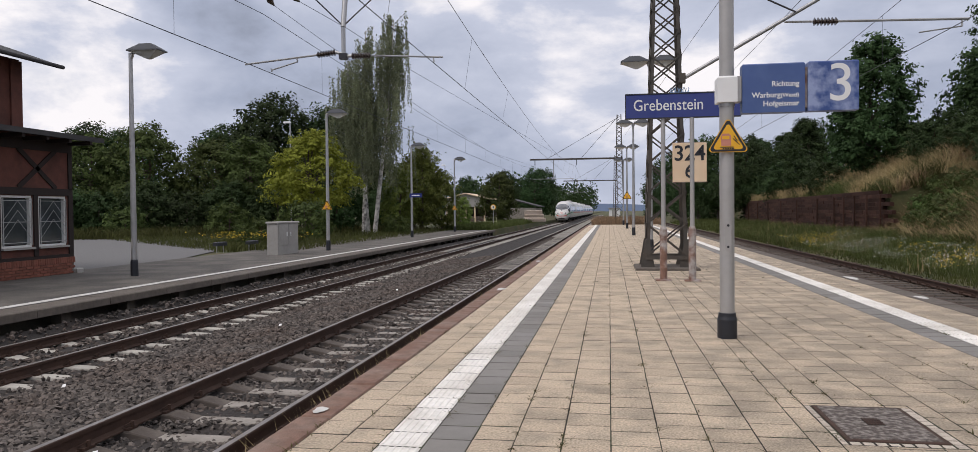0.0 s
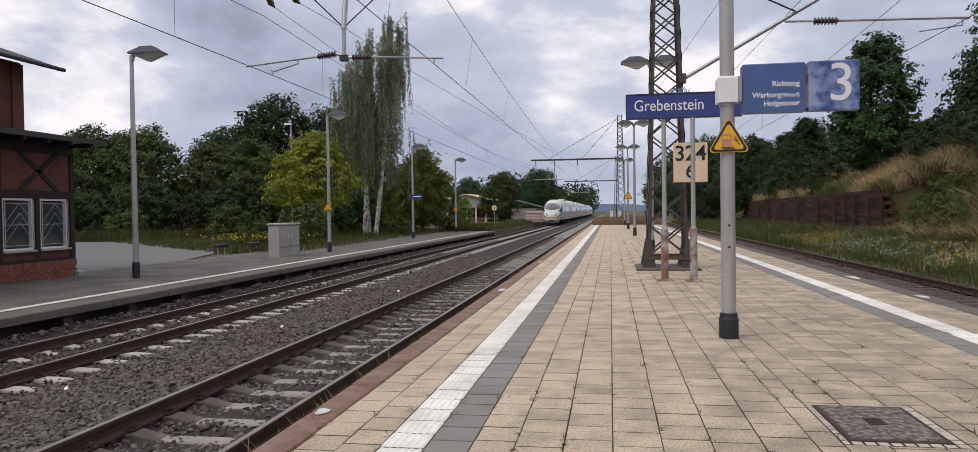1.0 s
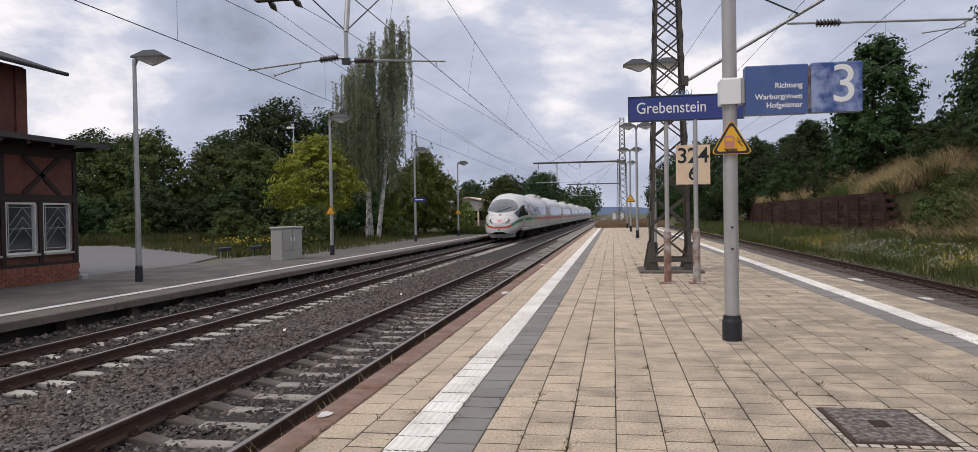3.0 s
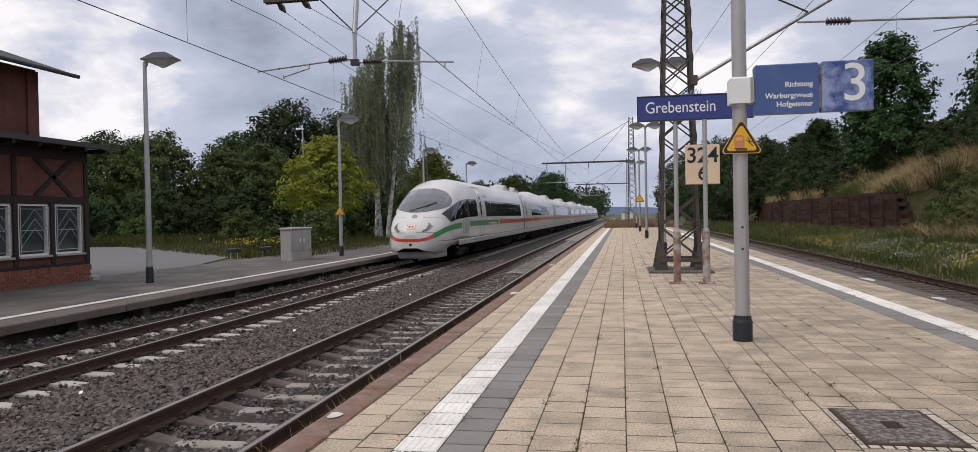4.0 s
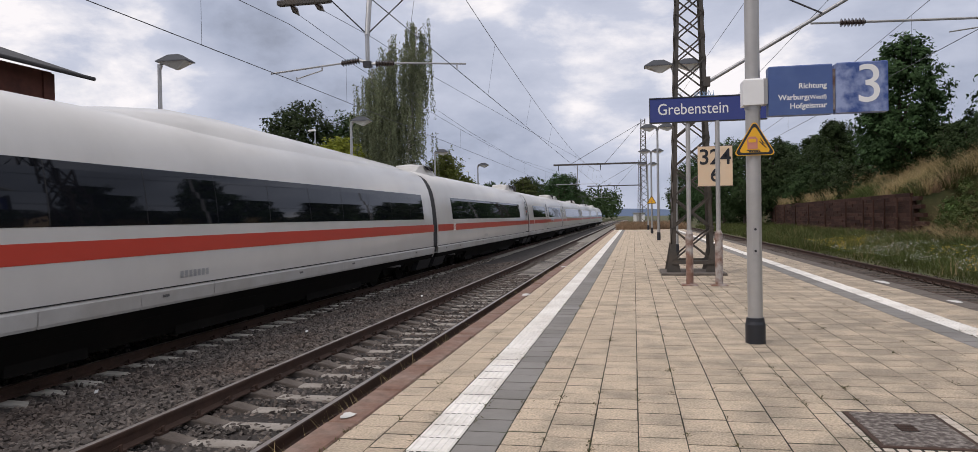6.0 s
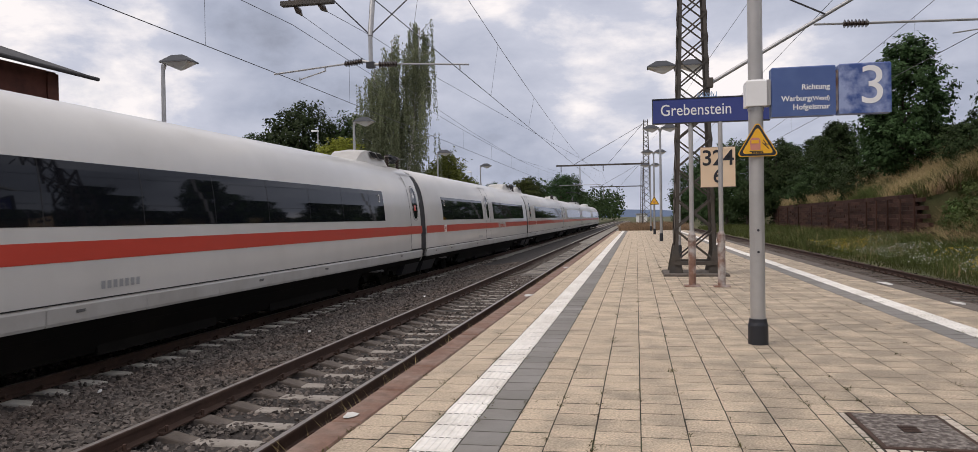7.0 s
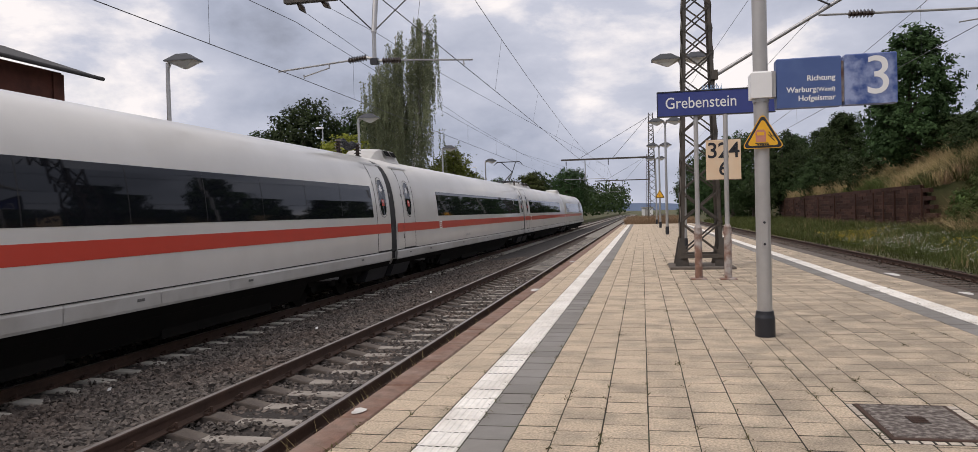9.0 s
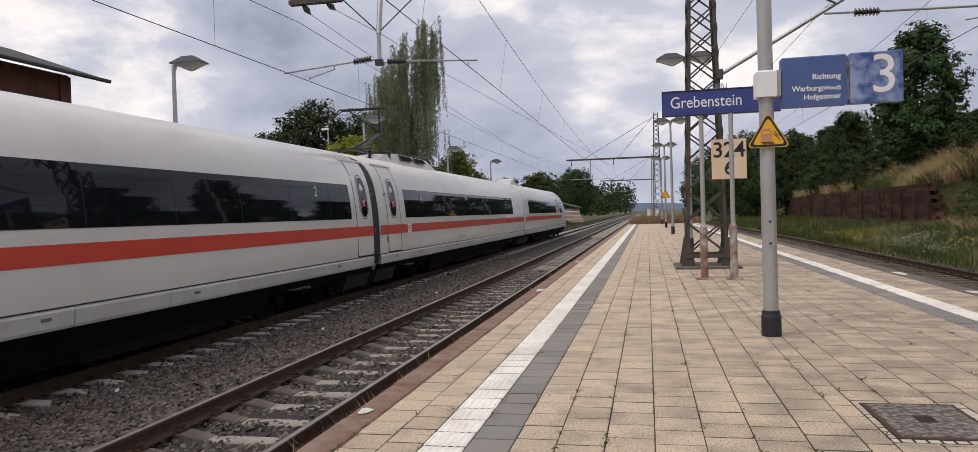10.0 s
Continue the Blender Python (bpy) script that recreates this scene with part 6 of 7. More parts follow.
blades("bank_foot_grass", "rank green grass at the foot of the bank", scatter(30000, 11.8, 17.5, 17, 41, 25, lambda x, y: y < 40.6 and clumpy(x, y, 0.5, -0.4)), 0.6, "grass", 25, 0.5, 0.012)
blades("yard_grass", "rough grass behind the house platform", scatter(16000, -34, -14.2, 31, 75, 5, lambda x, y: y > 32 + 0.9 * max(0, -x - 18.0) and x < -14.0 or (x > -17.5 and y > 36)), 0.45, "grass", 5, 0.4, 0.02)
blades("wood_edge_grass", "tall grass at the edge of the wood", scatter(14000, -60, -16, 46, 64, 6, lambda x, y: y > 56 + 0.45 * (x + 30) if x > -30 else y > 47.5), 0.9, "grass", 6, 0.4, 0.03)
blades("platform_end_grass", "dry grass beyond the end of the platform", [(x, y, -0.1) for x, y in np.random.default_rng(8).uniform((-1.8, 76), (5.3, 105), (14000, 2))], 0.75, "straw", 8, 0.4, 0.016)
blades("left_track_grass", "weeds beside the through track", scatter(9000, -15.5, -11.4, 67.5, 130, 9), 0.7, "grass", 9, 0.4, 0.025)


def flowers(name, label, spots, size, mat, seed):
    rg_ = np.random.default_rng(seed)
    p = np.asarray(spots, float)
    p[:, 2] += rg_.uniform(0.25, 0.6, len(p))
    v, f = leaf_cards(p, size, rg_)
    tagged(new(name, raw_mesh(name, v, f, M[mat])), label, "flowers", kind="stuff")


M["petal_white"] = material("petal_white", (0.70, 0.70, 0.64), 0.7)
M["petal_yellow"] = material("petal_yellow", (0.62, 0.44, 0.03), 0.7)
flowers("white_wildflowers", "white wildflowers in the verge", scatter(4600, 9.6, 13.2, 11, 45, 12, lambda x, y: clumpy(x, y, 0.5, 0.0)), 0.042, "petal_white", 12)
flowers("yellow_wildflowers", "yellow wildflowers in the verge", scatter(1500, 9.5, 12.8, 19, 45, 13, lambda x, y: noise.noise((x * 0.25, y * 0.25, 1)) > 0.15), 0.050, "petal_yellow", 13)
shrub = tree("flower_shrub", "low shrub with small yellow flowers by the yard", 1.5, 1.3, 0.0, 2200, 0.12, "leaf_mid", 55, 18, trunk_r=0.03, category="shrub")
shrub.matrix_basis = pose(-18.6, 37.5, -0.36)
plant(shrub, -20.4, 39.5, -0.36, 0.8, 90)
plant(shrub, -17.3, 39.0, -0.36, 0.7, 200)
flowers("shrub_flowers", "small yellow blossoms on the shrub", [(x, y, -0.1) for x, y in np.random.default_rng(14).normal((-19.0, 38.0), (1.3, 1.2), (420, 2))], 0.09, "petal_yellow", 14)
# weeds in the paving joints and along the kerb
rg = np.random.default_rng(21)
spots = []
for k in range(620):
    x = float(rg.choice(COLUMNS[:-1]))
    y = 3.0 + 30 * rg.uniform() ** 1.8
    for m in range(int(rg.integers(3, 12))):
        spots.append((x + rg.normal() * 0.018, y + rg.normal() * 0.035, -0.005))
blades("joint_weeds", "small weeds in the paving joints", spots, 0.024, "joint_weed", 22, 1.7, 0.004)
spots = []
for k in range(260):
    y = 3.2 + 45 * rg.uniform() ** 1.5
    x = -2.36 + rg.normal() * 0.05
    for m in range(int(rg.integers(3, 16))):
        spots.append((x + rg.normal() * 0.03, y + rg.normal() * 0.08, -0.55))
blades("kerb_weeds", "dry weeds along the foot of the kerb", spots, 0.42, "straw", 23, 0.35, 0.005)


# ---- ballast stones ----
def stones(name, n, x0, x1, y0, y1, zf, size, seed, power=1.4, mat="stone"):
    rg_ = np.random.default_rng(seed)
    base = np.array([(1, 0, 0), (-1, 0, 0), (0, 1, 0), (0, -1, 0), (0, 0, 1), (0, 0, -1)], float)
    tri = np.array([(0, 2, 4), (2, 1, 4), (1, 3, 4), (3, 0, 4), (2, 0, 5), (1, 2, 5), (3, 1, 5), (0, 3, 5)])
    # an octahedron with two cut corners gives an angular stone
    base = np.concatenate([base, [(0.62, 0.62, 0.30), (-0.62, 0.55, 0.35), (-0.6, -0.62, 0.3), (0.6, -0.6, 0.38)]])
    tri = np.array([(0, 6, 4), (6, 2, 4), (2, 7, 4), (7, 1, 4), (1, 8, 4), (8, 3, 4), (3, 9, 4), (9, 0, 4), (0, 5, 6), (6, 5, 2), (2, 5, 7), (7, 5, 1), (1, 5, 8), (8, 5, 3), (3, 5, 9), (9, 5, 0)])
    x = rg_.uniform(x0, x1, n)
    y = y0 + (y1 - y0) * rg_.uniform(0, 1, n) ** power
    z = np.array([zf(a, b) for a, b in zip(x, y)])
    s = size * rg_.uniform(0.6, 1.3, n) * (1 + 0.012 * (y - y0))
    sc = np.stack([s * rg_.uniform(0.7, 1.25, n), s * rg_.uniform(0.7, 1.2, n), s * rg_.uniform(0.5, 0.9, n)], 1)
    q = rg_.normal(size=(n, 4))
    q[:, 1:3] *= 0.35
    q /= np.linalg.norm(q, axis=1)[:, None]
    w, a, b, c = q.T
    R = np.stack([1 - 2 * (b * b + c * c), 2 * (a * b - c * w), 2 * (a * c + b * w), 2 * (a * b + c * w), 1 - 2 * (a * a + c * c), 2 * (b * c - a * w), 2 * (a * c - b * w), 2 * (b * c + a * w), 1 - 2 * (a * a + b * b)], 1).reshape(n, 3, 3)
    jit = base[None] * rg_.uniform(0.78, 1.18, (n, len(base), 1))
    v = np.einsum("nij,nkj->nki", R, jit * sc[:, None, :]) + np.stack([x, y, z + s * 0.25], 1)[:, None, :]
    f = (np.arange(n) * len(base))[:, None, None] + tri[None]
    tagged(new(name, raw_mesh(name, v.reshape(-1, 3), f.reshape(-1, 3), M[mat])), "loose crushed ballast stones", "ballast", kind="stuff")


def bed(x, y):
    return ballast_z(x) + 0.2 * smooth_step(9.8, 10.25, -x) + 0.035 * noise.noise((x * 2.3, y * 2.3, 0))


stones("ballast_between_tracks", 30000, -7.35, -5.0, 3.0, 34, bed, 0.039, 31, 1.8)
stones("ballast_near_track", 13000, -4.75, -2.25, 3.0, 26, lambda x, y: bed(x, y) - 0.012, 0.033, 32, 1.6)
stones("ballast_far_track", 10000, -10.25, -7.35, 6.0, 40, bed, 0.038, 33, 1.5)
stones("ballast_side_track", 5000, 5.25, 9.2, 12.0, 45, lambda x, y: SIDE_Z - 0.21, 0.034, 34, 1.4, "stone_brown")
for x, y in ((-4.35, 5.62), (-6.2, 13.2), (-6.9, 8.4), (-5.6, 19.0)):
    l = thing("paper_scrap", "crumpled scrap of white paper on the ballast", "litter", "litter")
    part("scrap", Build().add([(x, y, bed(x, y) + 0.05), (x + 0.05, y + 0.01, bed(x, y) + 0.06), (x + 0.03, y + 0.05, bed(x, y) + 0.09), (x - 0.02, y + 0.05, bed(x, y) + 0.08)], [(0, 1, 2), (0, 2, 3)]), M["white"], l)

# ---- paving slabs nearest to the path ----
for i, w, kind, at in paving_near:
    key = (round(w, 3), kind)
    if key not in pieces:
        pieces[key] = slab_piece(w, PITCH, 6 if kind == "paving_white" else 0).mesh("paving_slab", M[kind])
    part("paving_slab", pieces[key], None, island, at=pose(*at))


# ---- express train ----
# half outline of a car above the rail: distance from the middle, height
BODY = [(1.30, 0.62), (1.36, 0.74), (1.405, 0.80), (1.425, 1.00), (1.470, 1.03), (1.475, 1.20), (1.475, 1.60), (1.468, 1.90), (1.450, 2.20), (1.418, 2.50),
        (1.372, 2.80), (1.305, 3.08), (1.205, 3.32), (1.06, 3.54), (0.86, 3.70), (0.60, 3.81), (0.30, 3.87), (0.0, 3.89)]
CAR, GAP = 24.775, 0.50
SPEED, GAP_AT = 26.66, 161.7     # metres a second; the first joint between cars at the clip's start
bz = [p[1] for p in BODY]
bxx = [p[0] for p in BODY]


def half_width(z):
    return float(np.interp(z, bz, bxx))


NOSE = 6.2


def lerp(table, s):
    """Smooth interpolation in a table of pairs."""
    if s <= table[0][0]:
        return table[0][1]
    for (a, va), (b, vb) in zip(table[:-1], table[1:]):
        if s <= b:
            t = (s - a) / (b - a)
            return va + (vb - va) * t
    return table[-1][1]


TOP = [(0, 1.32), (0.05, 1.47), (0.14, 1.60), (0.35, 1.79), (0.7, 1.98), (1.1, 2.21), (1.6, 2.51), (2.1, 2.81), (2.6, 3.08), (3.1, 3.30), (3.7, 3.52), (4.4, 3.70), (5.2, 3.82), (6.2, 3.89)]
LOW = [(0, 0.76), (0.05, 0.68), (0.14, 0.63), (0.5, 0.59), (1.0, 0.57), (1.6, 0.575), (2.1, 0.70), (2.6, 0.79), (4.0, 0.78), (6.2, 0.62)]
WIDE = [(0, 0.36), (0.05, 0.55), (0.14, 0.71), (0.32, 0.88), (0.6, 1.03), (1.0, 1.165), (1.6, 1.29), (2.3, 1.375), (3.2, 1.43), (4.4, 1.465), (6.2, 1.475)]


def nose_point(s, u, side=1):
    """A point of the nose's skin: s metres behind the tip, u from 0 at the bottom edge to 1 at the ridge."""
    top, low, wide = lerp(TOP, s), lerp(LOW, s), lerp(WIDE, s)
    k = min(1.0, s / NOSE) ** 0.8
    i = u * (len(BODY) - 1)
    j = min(int(i), len(BODY) - 2)
    x = BODY[j][0] + (BODY[j + 1][0] - BODY[j][0]) * (i - j)
    z = BODY[j][1] + (BODY[j + 1][1] - BODY[j][1]) * (i - j)
    nx, nz = x / 1.475, (z - 0.62) / 3.27
    # round section at the front, the body's own section behind
    rz = 0.5 - 0.5 * math.cos(math.pi * u)
    rx = max(0.0, 1 - abs(2 * rz * 0.93 + 0.07 - 0.72) ** 2.4 / (1.28 ** 2.4 if rz > 0.35 else 0.65 ** 2.4) * (1.0 if rz > 0.35 else 0.25)) ** 0.55
    if u >= 1:
        rx = 0.0
    return Vector((side * wide * (nx * k + rx * (1 - k)), s + 0.30 * max(0.0, 1 - s / 2.0), low + (top - low) * (nz * k + rz * (1 - k))))


def ridge_point(s, x, off=0.0):
    """The nose's upper skin, s metres behind the tip and x metres from the ridge."""
    a, b = 0.4, 1.0
    for _ in range(24):
        m = (a + b) / 2
        if nose_point(s, m).x > abs(x):
            a = m
        else:
            b = m
    p = nose_point(s, (a + b) / 2)
    return Vector((x, p.y - 0.75 * off, p.z + 0.66 * off))


def nose_side(s, z, side=1, off=0.0):
    """The nose's skin at the height z."""
    a, b = 0.0, 1.0
    for _ in range(24):
        m = (a + b) / 2
        if nose_point(s, m).z < z:
            a = m
        else:
            b = m
    p = nose_point(s, a, side)
    q, r = nose_point(s, min(1, a + 0.01), side), nose_point(s + 0.02, a, side)
    n = (q - p).cross(r - p).normalized()
    if n.x * side < 0:
        n = -n
    return p + n * off


def STRIPE(s):
    """Height of the coloured band's middle along the nose."""
    return lerp([(0, 1.09), (0.4, 1.25), (0.8, 1.37), (1.2, 1.46), (1.6, 1.53), (2.6, 1.61), (3.9, 1.65), (5.4, 1.69), (6.2, 1.695)], s)


def body_patch(y0, y1, z0, z1, side, off, ny=1, nz=6):
    """A panel that follows the car's side between two heights."""
    rows = []
    for i in range(nz + 1):
        z = z0 + (z1 - z0) * i / nz
        rows.append([(side * (half_width(z) + off), y0 + (y1 - y0) * j / ny, z + off * 0.25) for j in range(ny + 1)])
    return rows


def oval_patch(y, z, ry, rz, side, off, n=24):
    b = Build()
    pts = [(side * (half_width(z) + off), y, z)]
    for i in range(n):
        a = 2 * math.pi * i / n
        ca, sa = math.cos(a), math.sin(a)
        e = 0.72
        py, pz = ry * math.copysign(abs(ca) ** e, ca), rz * math.copysign(abs(sa) ** e, sa)
        pts.append((side * (half_width(z + pz) + off), y + py, z + pz))
    b.add(pts, [(0, 1 + i, 1 + (i + 1) % n) for i in range(n)])
    return b


def car_shell(y0, y1):
    ring = BODY + [(-x, z) for x, z in reversed(BODY[:-1])]
    ring = ring[::-1]
    ysec = [(y0, 0.94), (y0 + 0.06, 0.985), (y0 + 0.18, 1.0), (y1 - 0.18, 1.0), (y1 - 0.06, 0.985), (y1, 0.94)]
    rows = [[(x * k, y, 0.62 + (z - 0.62) * k) for x, z in ring] for y, k in ysec]
    b = Build().sheet(rows)
    n = len(ring)
    b.add(rows[0], [tuple(range(n))]).add(rows[-1], [tuple(range(n - 1, -1, -1))])
    return b


def bogie(parent, y):
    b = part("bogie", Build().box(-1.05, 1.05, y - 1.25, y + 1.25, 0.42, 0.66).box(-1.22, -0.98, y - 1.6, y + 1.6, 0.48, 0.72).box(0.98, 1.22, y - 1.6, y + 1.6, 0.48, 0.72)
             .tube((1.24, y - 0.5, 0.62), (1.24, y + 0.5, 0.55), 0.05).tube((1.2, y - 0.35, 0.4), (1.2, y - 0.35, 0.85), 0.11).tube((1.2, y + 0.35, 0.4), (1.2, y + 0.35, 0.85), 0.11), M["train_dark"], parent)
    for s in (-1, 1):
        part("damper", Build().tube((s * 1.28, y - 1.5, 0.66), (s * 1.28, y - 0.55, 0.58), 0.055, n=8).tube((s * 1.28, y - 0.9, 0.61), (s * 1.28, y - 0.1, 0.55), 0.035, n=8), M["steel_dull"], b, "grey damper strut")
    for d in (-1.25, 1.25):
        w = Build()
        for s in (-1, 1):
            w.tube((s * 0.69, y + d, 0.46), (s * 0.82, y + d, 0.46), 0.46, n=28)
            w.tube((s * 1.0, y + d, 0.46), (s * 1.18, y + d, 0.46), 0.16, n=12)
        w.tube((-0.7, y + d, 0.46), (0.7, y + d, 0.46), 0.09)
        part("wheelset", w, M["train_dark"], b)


def side_door(parent, y, side, wide=1.12, marked=True):
    z0, z1 = 1.06, 3.50
    b = Build()
    for yy in (y - wide / 2, y + wide / 2):
        b.sheet(body_patch(yy - 0.018, yy + 0.018, z0, z1, side, 0.004, nz=14))
    b.sheet(body_patch(y - wide / 2, y + wide / 2, z0 - 0.015, z0 + 0.015, side, 0.004))
    d = part("door", Build().sheet(body_patch(y - wide / 2 + 0.02, y + wide / 2 - 0.02, z0 + 0.02, z1, side, 0.003, nz=14)), M["train_white"], parent, smooth=True)
    part("door_seal", b, M["seam"], d, "black rubber door seal")
    part("window_ring", oval_patch(y, 2.585, 0.325, 0.575, side, 0.006), M["seam"], d)
    part("window_frame", oval_patch(y, 2.585, 0.305, 0.555, side, 0.008), M["train_white"], d)
    part("window", oval_patch(y, 2.585, 0.265, 0.515, side, 0.011), M["glass_dark"], d, "dark oval door window")
    if marked:
        sticker = part("sticker", Build().sheet(body_patch(y - 0.10, y + 0.10, 2.34, 2.52, side, 0.014, nz=2)), M["red"], d, "small red sticker")
        part("sticker_mark", Build().sheet(body_patch(y - 0.03, y + 0.03, 2.44, 2.49, side, 0.016, nz=1)), M["white"], sticker)
    # handle plate and call button beside the door
    hy = y + (wide / 2 + 0.10 if y > 12 else -wide / 2 - 0.10)
    part("door_handle", Build().sheet(body_patch(hy - 0.035, hy + 0.035, 1.36, 1.50, side, 0.012, nz=1)), M["seam"], d, "black grip recess")
    part("door_button", Build().sheet(body_patch(hy - 0.025, hy + 0.025, 1.63, 1.77, side, 0.014, nz=1)), M["steel_dull"], d)
    part("door_mark", Build().sheet(body_patch(hy - 0.04, hy + 0.04, 2.62, 2.72, side, 0.010, nz=1)), M["steel_dull"], d)
    part("rain_gutter", Build().sheet(body_patch(y - wide * 0.75, y + wide * 0.75, 3.52, 3.57, side, 0.03, nz=1)), M["steel"], d)


def roof_pod(parent, y, length, wide, high, mat="train_skirt"):
    wide *= 0.78
    b = Build()
    secs = []
    for t, h, w in ((0, 0.0, 0.8), (0.12, 0.75, 0.9), (0.25, 1.0, 1.0), (0.75, 1.0, 1.0), (0.88, 0.75, 0.9), (1, 0.0, 0.8)):
        yy = y - length / 2 + length * t
        secs.append([(x * wide * w, yy, 3.89 - 0.9 * (abs(x) * wide / 1.475) ** 2.4 * 0.6 - 0.03 + high * h * (1 if abs(x) < 0.75 else (0.55 if abs(x) < 0.9 else 0))) for x in (-1, -0.92, -0.7, 0, 0.7, 0.92, 1)])
    b.sheet(secs)
    pod = part("roof_pod", b, M[mat], parent, "light grey faceted roof housing")
    for s in (-1, 1):
        for k in (0, 1):
            ya = y - length * 0.22 + k * length * 0.24
            x0, x1 = wide * 0.76 * s, wide * 0.90 * s
            zb = 3.89 - 0.54 * (wide * 0.9 / 1.475) ** 2.4 - 0.03
            part("louvre", Build().add([(x0, ya, zb + high * 1.0 + 0.012), (x0, ya + length * 0.2, zb + high * 1.0 + 0.012), (x1 + s * 0.02, ya + length * 0.2, zb + high * 0.5 + 0.012), (x1 + s * 0.02, ya, zb + high * 0.5 + 0.012)], [(0, 1, 2, 3)]), M["train_dark"], pod, "dark louvre panel")
    return pod


def pantograph(parent, y, raised):
    base = part("pantograph", Build().box(-0.6, 0.6, y - 0.9, y - 0.8, 4.1, 4.16).box(-0.6, 0.6, y + 0.8, y + 0.9, 4.1, 4.16).box(-0.06, 0.06, y - 0.85, y + 0.85, 4.1, 4.16), M["wire"], parent, "raised pantograph" if raised else "folded pantograph")
    for s in (-0.5, 0.5):
        for d in (-0.85, 0.85):
            ins_ = Build()
            ribbed(ins_, (s, y + d, 3.84), (s, y + d, 4.11), 0.085, 5)
            part("insulator", ins_, M["insulator"], base)
    h = 5.45 if raised else 4.3
    kz, ky = (4.85, y + 1.5) if raised else (4.25, y + 1.1)
    for s in (-0.15, 0.15):
        part("lower_arm", Build().tube((s, y - 0.7, 4.15), (0, ky, kz), 0.04, n=6), M["wire"], base)
    for s in (-0.5, 0.5):
        part("upper_arm", Build().tube((0, ky, kz), (s, y, h), 0.025, n=6), M["wire"], base)
    head = Build()
    for d in (-0.12, 0.12):
        head.tube((-0.75, y + d, h), (0.75, y + d, h), 0.025, n=6)
        for s in (-1, 1):
            head.tube((s * 0.75, y + d, h), (s * 0.98, y, h - 0.2), 0.02, n=6)
    part("collector_head", head, M["wire"], base)
    return base


def roof_cable(parent, y0, y1):
    """A coiled high-voltage cable between two ribbed insulators on the roof."""
    coil = Build()
    turns = 7
    pts = [Vector((0.45 + 0.09 * math.cos(a), y0 + 0.3 + (y1 - y0 - 0.6) * a / (2 * math.pi * turns), 4.17 - 0.10 * math.sin(a / turns / 2) + 0.09 * math.sin(a)))
           for a in (2 * math.pi * turns * i / (turns * 10) for i in range(turns * 10 + 1))]
    coil.line([Vector((0.45, y0, 4.22))] + pts + [Vector((0.45, y1, 4.22))], 0.028, 6)
    c = part("roof_cable", coil, M["black"], parent, "coiled black roof cable", True)
    for y in (y0, y1):
        ins_ = Build()
        ribbed(ins_, (0.45, y, 3.80), (0.45, y, 4.22), 0.12, 5)
        part("insulator", ins_, M["insulator"], c)


def roof_hump(parent, y0, y1, high):
    """A long low fairing, highest near its front."""
    secs = []
    for t, h, w in ((0, 0, 0.5), (0.06, 0.45, 0.8), (0.14, 0.9, 0.95), (0.24, 1.0, 1.0), (0.5, 0.75, 1.0), (0.78, 0.5, 0.95), (0.92, 0.35, 0.85), (1, 0, 0.6)):
        y = y0 + (y1 - y0) * t
        secs.append([(x * 0.95 * w, y, float(np.interp(abs(x) * 0.95 * w, bxx[::-1], bz[::-1])) - 0.02 + high * h * (1 - abs(x) ** 4)) for x in (-1, -0.9, -0.7, -0.35, 0, 0.35, 0.7, 0.9, 1)])
    part("roof_fairing", Build().sheet(secs), M["train_white"], parent, "long low roof fairing", True)


def car_side_parts(car, windows, stripes, y0, y1):
    for side in (-1, 1):
        for a, b_, kind in stripes:
            part("stripe", Build().sheet(body_patch(a, b_, 1.565, 1.825, side, 0.006, nz=3)), M[kind], car)
        for a, b_ in windows:
            w = part("window_band", Build().sheet(body_patch(a, b_, 2.02, 2.88, side, 0.007, nz=8)), M["glass_dark"], car, "dark tinted ribbon window")
            k = a + 1.6
            while k < b_ - 0.5:
                part("window_joint", Build().sheet(body_patch(k - 0.006, k + 0.006, 2.03, 2.87, side, 0.009, nz=6)), M["seam"], w)
                k += 1.92
        part("sill_joint", Build().sheet(body_patch(y0, y1, 1.028, 1.046, side, 0.003, nz=1)), M["seam"], car, "dark joint above the sill")
        y = y0
        while y < y1 - 0.1:
            e = min(y + 1.95, y1)
            part("sill_panel", Build().sheet([[(side * x, yy, z) for yy in (y + 0.006, e - 0.006)] for x, z in ((1.44, 0.76), (1.455, 0.80), (1.472, 0.985), (1.455, 1.02))]), M["train_skirt"], car, "light grey sill panel")
            y = e
        for q in (y0 + 1.2, y0 + 3.5, y0 + 8.3, y0 + 13.1, y0 + 16.2, y1 - 2.4):
            part("sill_mark", Build().box(side * 1.470, side * 1.4755, q, q + 0.16, 0.895, 0.935), M["steel_dull"], car)
        for s0, s1 in ((y0 + 5.6, y0 + 7.0), (y0 + 9.0, y0 + 12.0), (y0 + 14.0, y0 + 17.5)):
            if s1 < y1 - 4:
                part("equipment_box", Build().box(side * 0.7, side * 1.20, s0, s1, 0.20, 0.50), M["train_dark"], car)


